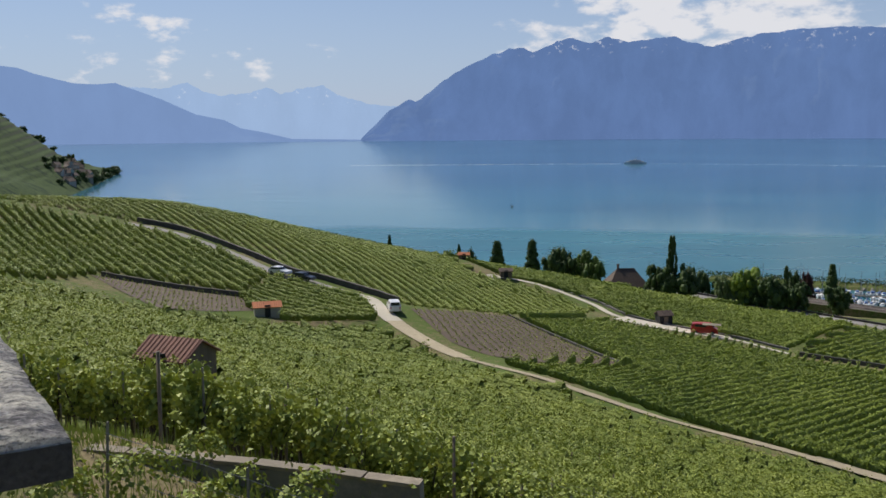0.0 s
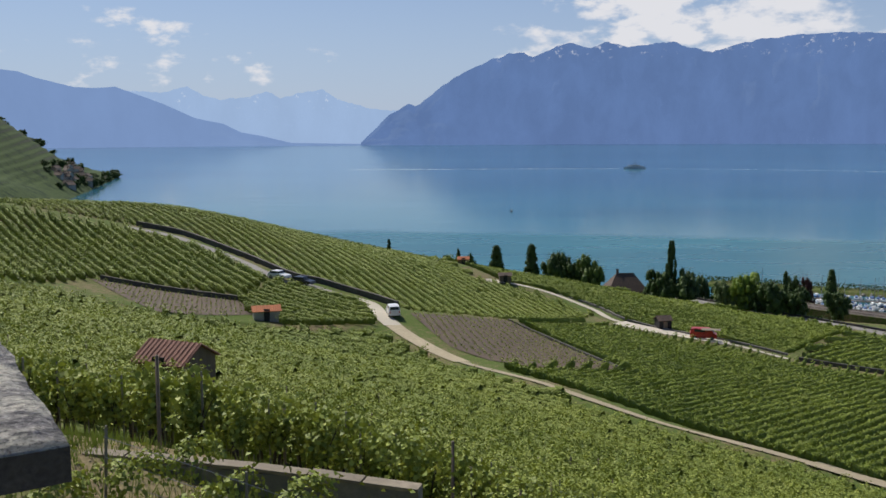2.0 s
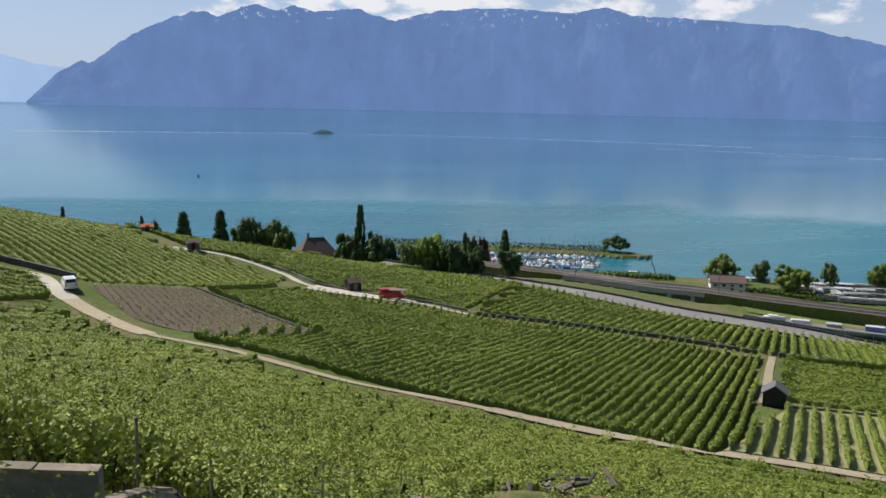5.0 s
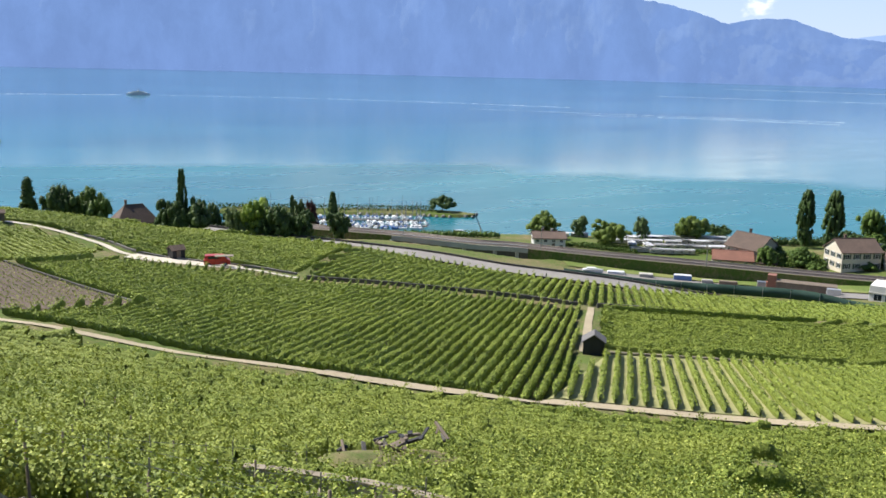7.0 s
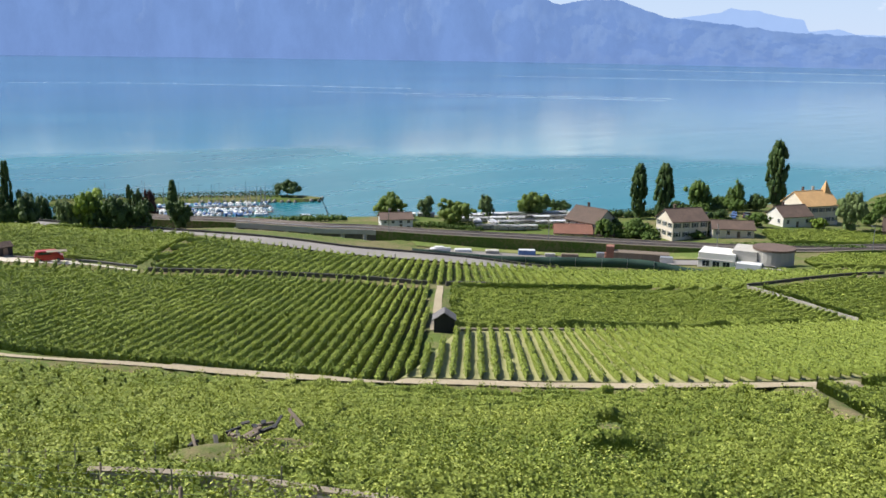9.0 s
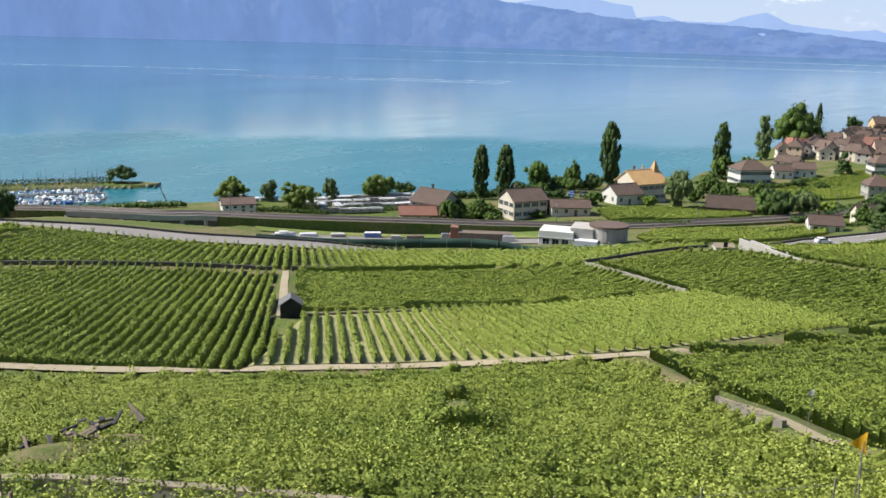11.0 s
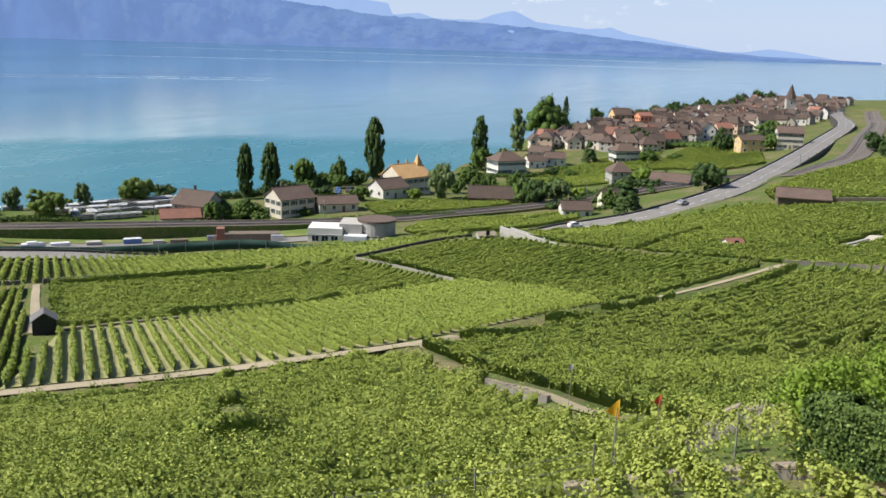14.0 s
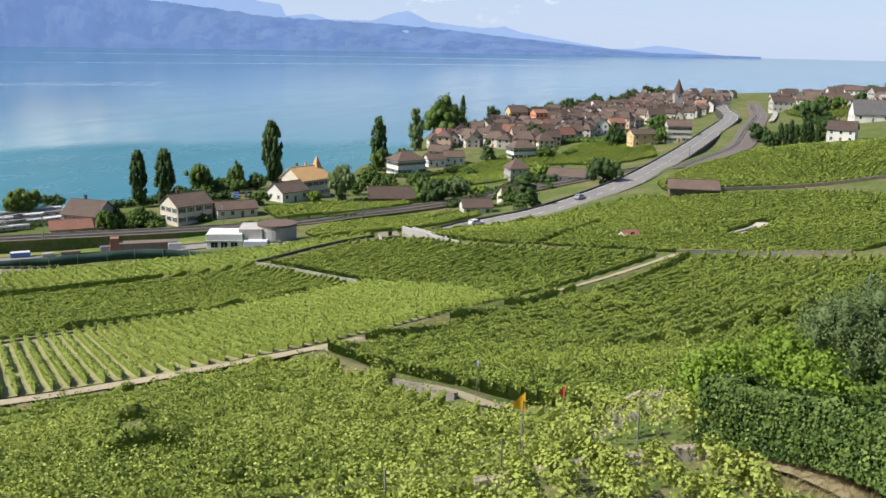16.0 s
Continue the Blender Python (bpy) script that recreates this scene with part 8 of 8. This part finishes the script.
vine_plot("vineyard_small_terrace", [(22.6, 5.8), (29.8, 6.0), (30, 1.2), (23.2, 1.0)], (7, -0.5), 1.5, tall=1.0, wide=0.42, leaf=0.8, cover=0.85, mat=VINE, ragged=1.0, clump=0.8, label="sparse vines on a small terrace between walls")
# creepers and tufts over the walls
for pts, n, up in (([(-6.4, 16.2), (-0.4, 15.1)], 260, 57.4), ([(0, 16.5), (1.8, 21.5)], 160, None), ([(9.6, 30.4), (12.7, 27.2), (14.6, 22.2), (17.2, 14.8)], 700, None), ([(20.3, 6.4), (22.2, 0.7)], 420, None), ([(30.5, 5.6), (30.2, 1.2)], 260, None), ([(51, 22), (44.5, 15.2)], 300, None)):
    c = []
    L_ = smooth_line([(x, y, 0) for x, y in pts], 0.3)
    for i in range(n):
        p = rr.choice(L_)
        if noise.noise((p.x * 0.8, p.y * 0.8, 9)) < -0.05:
            continue
        z_ = (hz(p.x, p.y) if up is None else up - 0.4)
        c.append((p.x + rr.gauss(0, 0.3), p.y + rr.gauss(0, 0.3), z_ + rr.uniform(0.3, 1.5)))
    tagged(new("wall_creeper", cards_mesh("wall_creeper", c, 0.095, VINE)), "green creeper leaves over a stone wall", "plant", kind="stuff")

# ================= flags, markers, debris =================
def flag(x, y, z0, z1, mat, size, label, lean=0.1):
    ob = thing("flag_marker", pose(x, y, z0, 0, 0, 0), label, "flag")
    bm = bmesh.new()
    rod(bm, (0, lean, -0.3), (0, 0, z1 - z0), 0.018, 0.014, 6)
    part("pole", bm, POSTWOOD, ob)
    bm = bmesh.new()
    n = 6
    prev = None
    for i in range(n + 1):
        u = i / n
        q = [bm.verts.new((0.05 * math.sin(u * 5), size * (u - 0.15) * 0.9, (z1 - z0) + dz)) for dz in (-size * 0.5 * (1 - u) - 0.001 - size * 0.35, size * 1.0 * (1 - u) - size * 0.35)]
        if prev:
            bm.faces.new((prev[0], q[0], q[1], prev[1]))
        prev = q
    bmesh.ops.solidify(bm, geom=bm.faces[:], thickness=0.01)
    part("cloth", bm, mat, ob)


flag(23.55, 5.95, hz(23.5, 5.9), 54.35, FLAG_YELLOW, 0.42, "yellow warning pennant on a thin pole")
flag(29.7, 6.15, hz(29.7, 6.1), 52.4, FLAG_RED, 0.3, "orange-red pennant on a thin pole")
flag(43.2, 13.6, hz(43.2, 13.6), 47.9, CLOTH_WHITE, 0.32, "small white cloth marker among vines")
heap = thing("timber_heap", pose(18.8, 36.8, hz(18.8, 36.8) + 0.1), "dark heap of old timber and rubble among vines", "debris")
for i in range(26):
    bm = bmesh.new()
    box(bm, 0, 0, 0, rr.uniform(0.4, 1.3), rr.uniform(0.1, 0.25), rr.uniform(0.06, 0.18), 0.02)
    o = part("timber" if i % 3 else "stone", bm, rr.choice([WOOD_DARK, WOOD, WOOD, STONE_DARK]), heap)
    o.matrix_basis = pose(rr.uniform(-3.0, 3.0), rr.uniform(-0.8, 0.8), rr.uniform(0.1, 0.5), rr.uniform(-20, 20), rr.uniform(-18, 18), 35 + rr.uniform(-60, 60))
culv = thing("track_culvert", pose(46.6, 61.2, hz(46.6, 61.2), 0, 0, 50), "dark drain opening with concrete edging beside the track", "drain")
# the black block between the kerbs stands in for shade inside the drain
for sx, sy, px_, py_, mt in ((2.6, 0.3, 0, -0.9, CONCRETE), (2.6, 0.3, 0, 0.9, CONCRETE), (2.2, 1.5, 0, 0, WOOD_DARK)):
    bm = bmesh.new()
    box(bm, px_, py_, 0.1 if mt is WOOD_DARK else 0.2, sx, sy, 0.4, 0.03)
    part("kerb" if mt is CONCRETE else "opening", bm, mt, culv)
for x, y in ((0.8, 29.5), (10.8, 26.6)):
    for i in range(3):
        bm = bmesh.new()
        box(bm, 0, 0, 0, rr.uniform(0.5, 0.9), rr.uniform(0.3, 0.5), rr.uniform(0.2, 0.35), 0.05)
        o = part("loose_stone", bm, rr.choice([STONE, WALLSTONE_PALE]), None)
        o.matrix_basis = pose(x + rr.uniform(-0.8, 0.8), y + rr.uniform(-0.6, 0.6), hz(x, y) + 1.15, rr.uniform(-10, 10), rr.uniform(-10, 10), rr.uniform(0, 180))
        tagged(o, "loose pale stone block beside a wall", "stone")

# ================= hedge, shrub and balcony at the western end =================
def hedge_block(name, pts, depth, mat, n, size, label):
    """A hedge with its own foot and top along a line of (x, y, foot, top)."""
    xs = np.array(pts, float)
    t0 = np.r_[0, np.cumsum(np.hypot(*np.diff(xs[:, :2], axis=0).T))]
    s_ = RNG.random(n) * t0[-1]
    P = [np.interp(s_, t0, xs[:, i]) for i in range(4)]
    e = 0.05
    dx, dy = np.interp(s_ + e, t0, xs[:, 0]) - np.interp(s_ - e, t0, xs[:, 0]), np.interp(s_ + e, t0, xs[:, 1]) - np.interp(s_ - e, t0, xs[:, 1])
    dl = np.hypot(dx, dy)
    nx, ny = -dy / dl, dx / dl
    bump_ = np.array([0.16 * noise.noise((a_ * 1.6, b_ * 1.6, 5)) + 0.1 * noise.noise((a_ * 4, b_ * 4, 2)) for a_, b_ in zip(P[0], P[1])])
    g, zt = P[2], P[3] + bump_
    th = RNG.uniform(-0.15, math.pi + 0.15, n)
    r = RNG.uniform(0.86, 1.08, n) + RNG.exponential(0.05, n)
    side = np.sign(np.cos(th)) * np.abs(np.cos(th)) ** 0.35 * depth * 0.5 * r
    lift = np.clip(np.sin(th), 0, 1) ** 0.6
    deep = RNG.random(n) < 0.55
    z_ = np.where(deep, g + (zt - g) * RNG.random(n), g + (zt - g) * (0.75 + 0.25 * lift * r))
    side = np.where(deep, np.sign(np.cos(th)) * depth * 0.5 * r, side)
    bulge = np.array([0.12 * noise.noise((a_ * 2.2, b_ * 2.2, c_ * 2.2)) for a_, b_, c_ in zip(P[0], P[1], z_)])
    side = side + np.sign(side) * bulge
    c = np.c_[P[0] + nx * side, P[1] + ny * side, z_]
    out = np.c_[nx * np.sign(side), ny * np.sign(side), np.where(deep, 0.25, 1.0)]
    v, f = leaf_cards(c, size, 0.3, out=out, loose=0.75)
    # dark twiggy inside
    k = int(t0[-1] / 0.25)
    q = np.linspace(0, t0[-1], k)
    Q = [np.interp(q, t0, xs[:, i]) for i in range(4)]
    ex, ey = np.gradient(Q[0]), np.gradient(Q[1])
    el = np.hypot(ex, ey)
    mx, my = -ey / el * depth * 0.4, ex / el * depth * 0.4
    prof = [(-1, Q[2]), (-1, Q[3] - 0.3), (-0.5, Q[3] - 0.1), (0.5, Q[3] - 0.1), (1, Q[3] - 0.3), (1, Q[2])]
    cv = np.stack([np.c_[Q[0] + mx * a_, Q[1] + my * a_, b_ + RNG.normal(0, 0.03, k)] for a_, b_ in prof], 1).reshape(-1, 3)
    cf = np.array([(i * 6 + j, i * 6 + j + 1, i * 6 + j + 7, i * 6 + j + 6) for i in range(k - 1) for j in range(5)])
    ob = new(name, mesh_from(name, np.concatenate([v, cv]), np.concatenate([f, cf + len(v)]), mat))
    return tagged(ob, label, "hedge", kind="stuff")


def shrub_of(name, x, y, z, sx, sy, sz, n, leaf, mat, label, seed):
    p, out, cc, rad = crown_points("round", n, np.random.default_rng(seed))
    grow = np.array([sx, sy, sz])
    ob = thing(name, pose(x, y, z), label, "shrub")
    part("crown", cards_mesh("crown", p * grow, leaf, mat, 0.3, out, (cc * grow, rad * grow * 0.6)), None, ob)
    bm = bmesh.new()
    rod(bm, (0, 0, -0.8), (0, 0, sz * 0.4), 0.1, 0.06, 7)
    part("trunk", bm, BARK, ob)
    return ob


IVY = foliage("ivy_leaf", (0.016, 0.042, 0.011), (0.04, 0.08, 0.018), (0.24, 0.32, 0.075), 0.08, patch=1.6)
hedge_block("ivy_hedge", [(22.6, 0.92, 54.4, 56.15), (22.1, 0.45, 54.65, 56.25), (21.2, -0.4, 55.05, 56.5), (20.2, -1.3, 55.35, 56.78), (18.9, -2.1, 55.85, 57.2), (17.5, -2.7, 56.25, 57.6), (15.8, -3.4, 56.55, 57.95)],
            0.8, IVY, 36000, 0.078, "thick ivy-covered hedge on top of a bank")
shrub_of("leafy_bush", 25.9, 0.9, 53.8, 2.6, 2.4, 2.2, 9000, 0.085, LIME, "bright green leafy shrub behind the ivy hedge", 71)
shrub_of("leafy_bush", 26.6, -0.5, 54.0, 2.8, 2.6, 2.3, 9000, 0.085, LIME, "bright green leafy shrub beside the grey-green one", 72)
shrub_of("leafy_bush", 23.9, -1.3, 54.4, 2.6, 2.4, 2.3, 9000, 0.08, LIME, "light green leafy shrub leaning over the ivy hedge", 73)
shrub_of("leafy_bush", 23.2, -3.4, 54.5, 2.8, 2.6, 2.4, 5200, 0.13, TREE, "broad-leaved green bush at the hedge's upper end", 74)
shrub_of("olive_shrub", 32.6, -3.2, 52.3, 4.7, 4.4, 4.5, 30000, 0.065, GREYLEAF, "soft grey-green rounded shrub behind the hedge", 75)
bal = thing("house_balcony", pose(36.6, -4.2, 53.95, 0, 0, -6), "pale concrete balcony with a steel railing", "balcony")
bm = bmesh.new()
box(bm, 0, -0.4, -0.15, 3.0, 2.4, 0.3, 0.03)
part("slab", bm, WALLSTONE_PALE, bal)
bm = bmesh.new()
box(bm, 0.1, -0.6, -2.5, 2.6, 1.6, 4.6, 0.03)
part("wall", bm, PLASTER, bal)
for z_ in (0.4, 0.8, 1.2, 1.6):
    bm = bmesh.new()
    rod(bm, (-1.45, 0.76, z_), (1.45, 0.76, z_), 0.03 if z_ > 1.5 else 0.016)
    rod(bm, (-1.45, 0.76, z_), (-1.45, -1.5, z_), 0.03 if z_ > 1.5 else 0.016)
    part("rail", bm, STEEL, bal)
for x_, y_ in ((-1.45, 0.76), (0, 0.76), (1.45, 0.76), (-1.45, -0.6)):
    bm = bmesh.new()
    rod(bm, (x_, y_, 0), (x_, y_, 1.62), 0.03)
    part("rail_post", bm, STEEL, bal)
bm = bmesh.new()
bmesh.ops.create_uvsphere(bm, u_segments=16, v_segments=10, radius=0.28, matrix=Matrix.Translation((-0.9, 0.1, 0.26)) @ Matrix.Diagonal((1, 1, 0.9, 1)))
part("cushion", bm, CLOTH_WHITE, bal, "white cushion on the balcony floor")

# ================= far terraced hill with its village =================
hs, hd = (-386.0, 1005.0), Vector((-105, 438)).normalized()
hn = Vector((-hd.y, hd.x))


def far_hill(s, d):
    u = np.clip((470 - s) / 330, 0, 1)
    up = d * (0.7 + 0.1 * np.sin(s * 0.013)) * (0.15 + 0.85 * u ** 0.6)
    bumps = 2.0 * np.sin(s * 0.021 + d * 0.012) + 1.0 * np.sin(d * 0.05 + s * 0.03)
    z = up + bumps * np.clip(d / 40, 0, 1)
    st_ = 6.0 + 0.8 * np.sin(s * 0.01)
    q = z / st_
    fr = q - np.floor(q)
    z2 = (np.floor(q) + 0.6 * fr + 0.4 * np.clip((fr - 0.7) / 0.3, 0, 1)) * st_
    return np.where(d > 30, z2, z) - 1.5


S_, D_ = np.meshgrid(np.arange(-520, 480, 5.0), np.arange(-6, 420, 1.8))
Z_ = far_hill(S_.ravel(), D_.ravel())
vv = np.c_[hs[0] + hd.x * S_.ravel() + hn.x * D_.ravel(), hs[1] + hd.y * S_.ravel() + hn.y * D_.ravel(), Z_]
nx = S_.shape[1]
i = (np.arange(S_.shape[0] - 1)[:, None] * nx + np.arange(nx - 1)[None]).ravel()


def terrace_material():
    m, t = material("terraced_vines")
    g = node(t, "ShaderNodeNewGeometry")
    up = node(t, "ShaderNodeSeparateXYZ", [(g.outputs["Normal"], "Vector")])
    n = node(t, "ShaderNodeTexNoise", [(g.outputs["Position"], "Vector")], Scale=0.05, Detail=6.0, Roughness=0.7)
    n2 = node(t, "ShaderNodeTexNoise", [(g.outputs["Position"], "Vector")], Scale=0.6, Detail=4.0, Roughness=0.7)
    green = mix(t, spread(t, n2.outputs["Fac"], 0.3, 0.7), (0.035, 0.062, 0.022, 1), (0.085, 0.12, 0.04, 1))
    green = mix(t, spread(t, n.outputs["Fac"], 0.52, 0.62), green, (0.022, 0.042, 0.018, 1))
    wall = mix(t, spread(t, n2.outputs["Fac"], 0.3, 0.7), (0.05, 0.055, 0.045, 1), (0.12, 0.12, 0.1, 1))
    c = mix(t, spread(t, up.outputs["Z"], 0.62, 0.76), wall, green)
    p = node(t, "ShaderNodeBsdfPrincipled", [(c, "Base Color")], Roughness=0.95)
    p.inputs["Specular IOR Level"].default_value = 0.1
    node(t, "ShaderNodeOutputMaterial", [(p.outputs["BSDF"], "Surface")])
    return m


tagged(new("far_hillside", mesh_from("far_hillside", vv, np.c_[i, i + 1, i + nx + 1, i + nx], terrace_material(), False)), "steep terraced vineyard hill across the bay", "hillside", kind="structure")


def on_hill(s, d):
    p = Vector(hs) + hd * s + hn * d
    return p.x, p.y, float(far_hill(np.array([float(s)]), np.array([float(d)]))[0])


for i in range(22):
    x, y, z = on_hill(rv.uniform(-20, 190), rv.uniform(6, 34))
    house(x, y, rv.uniform(8, 12), rv.uniform(7, 9), rv.uniform(4.5, 6.5), 3.0, rv.uniform(0, 180), rv.choice([PLASTER_PINK, PLASTER_GREY, PLASTER_GREY]), TILE_BROWN, "small far village house below terraces", z=z - 2.2, storeys=2, per=3,
          group="houses of the far village", windows=False)
for i in range(70):
    far_ = i > 44
    s_, d_ = (rv.uniform(60, 440), rv.uniform(2, 14)) if i < 30 else (rv.uniform(-60, 200), rv.uniform(4, 45))
    if far_:
        s_, d_ = 150 + (i - 45) * 9, 60 + (i - 45) * 7 + rv.uniform(-20, 20)
    x, y, z = on_hill(s_, d_)
    tree(x, y, rv.uniform(6, 11), rv.uniform(7, 13), "round", TREE_DARK, "dark tree on the far terraced hill", "broadleaf_tree", z=z - 0.5)

# ================= paddle steamer, its wake, buoy =================
ship = thing("passenger_steamer", pose(328, 1584, 0, 0, 0, 175) @ Matrix.Diagonal((0.78, 0.8, 0.8, 1)), "long white passenger steamer under way on the lake", "ship")
bm = bmesh.new()
st = []
for i in range(9):
    u = i / 8
    w = 4.2 * (1 - abs(2 * u - 1) ** 3) + 0.2
    st.append([bm.verts.new(p) for p in ((-24 + 48 * u, -w, 3.0), (-24 + 48 * u, -w * 0.7, -0.5), (-24 + 48 * u, w * 0.7, -0.5), (-24 + 48 * u, w, 3.0))])
for p, q in zip(st[:-1], st[1:]):
    for k in range(4):
        bm.faces.new((p[k], p[(k + 1) % 4], q[(k + 1) % 4], q[k]))
bmesh.ops.recalc_face_normals(bm, faces=bm.faces[:])
part("hull", bm, PAINT_WHITE, ship)
for nm, sx, sy, z0, sz, mt in (("lower_deck", 38, 7, 3.0, 2.0, PAINT_WHITE), ("upper_deck", 24, 6, 5.0, 2.2, PLASTER_GREY), ("wheelhouse", 4, 4, 7.2, 2.0, PAINT_WHITE)):
    bm = bmesh.new()
    box(bm, 0, 0, z0 + sz / 2, sx, sy, sz, 0.1)
    part(nm, bm, mt, ship)
bm = bmesh.new()
rod(bm, (-1, 0, 7), (-1.6, 0, 13), 0.9, 0.8, 10)
part("funnel", bm, PAINT_DARK, ship)
bm = bmesh.new()
rod(bm, (8, 0, 5), (8, 0, 14), 0.15, 0.1)
part("mast", bm, STEEL, ship)


def foam_material():
    m, t = material("wake_foam")
    g = node(t, "ShaderNodeNewGeometry")
    n = node(t, "ShaderNodeTexNoise", [(g.outputs["Position"], "Vector")], Scale=0.12, Detail=5.0, Roughness=0.7)
    p = node(t, "ShaderNodeBsdfPrincipled", [(mix(t, n.outputs["Fac"], (0.35, 0.5, 0.6, 1), (0.75, 0.82, 0.88, 1)), "Base Color")], Roughness=0.4)
    tr = node(t, "ShaderNodeBsdfTransparent")
    s = node(t, "ShaderNodeMixShader", [(spread(t, n.outputs["Fac"], 0.38, 0.66), "Fac"), (tr.outputs["BSDF"], 1), (p.outputs["BSDF"], 2)])
    node(t, "ShaderNodeOutputMaterial", [(s.outputs["Shader"], "Surface")])
    return m


FOAM = foam_material()
for nm, pts, w0, w1 in (("wake", [(304, 1586), (150, 1600), (0, 1600), (-160, 1610)], 7, 16), ("wake_crest", [(352, 1580), (560, 1490), (760, 1330), (900, 1180)], 3, 7), ("wind_lane", [(700, 1150), (900, 960), (1060, 800)], 3, 7),
                        ("wind_lane", [(760, 1010), (900, 900), (1010, 770)], 4, 9), ("wind_lane", [(1500, 1650), (1900, 1250), (2300, 850), (2500, 500)], 10, 26), ("wind_lane", [(2400, 2300), (2900, 1500), (3200, 800)], 20, 50)):
    ln = smooth_line([(x, y, 0) for x, y in pts], 12)
    sd_ = sides(ln)
    vv = []
    for i, (c, s) in enumerate(zip(ln, sd_)):
        w = (w0 + (w1 - w0) * i / len(ln)) * (0.75 + 0.5 * noise.noise((i * 0.3, w0, 1)))
        vv += [(c.x + s.x * w, c.y + s.y * w, 0.05), (c.x - s.x * w, c.y - s.y * w, 0.05)]
    ff = [(2 * i, 2 * i + 1, 2 * i + 3, 2 * i + 2) for i in range(len(ln) - 1)]
    tagged(new(nm, mesh_from(nm, vv, ff, FOAM)), "thin pale streak on the lake surface", "water", kind="structure")
buoy = thing("mooring_buoy", pose(55.8, 745, 0), "small dark buoy on the open lake", "buoy")
bm = bmesh.new()
bmesh.ops.create_uvsphere(bm, u_segments=12, v_segments=8, radius=0.9, matrix=Matrix.Translation((0, 0, 0.4)))
part("float", bm, PAINT_DARK, buoy)
bm = bmesh.new()
rod(bm, (0, 0, 1), (0, 0, 2), 0.12)
part("top_mark", bm, PAINT_DARK, buoy)
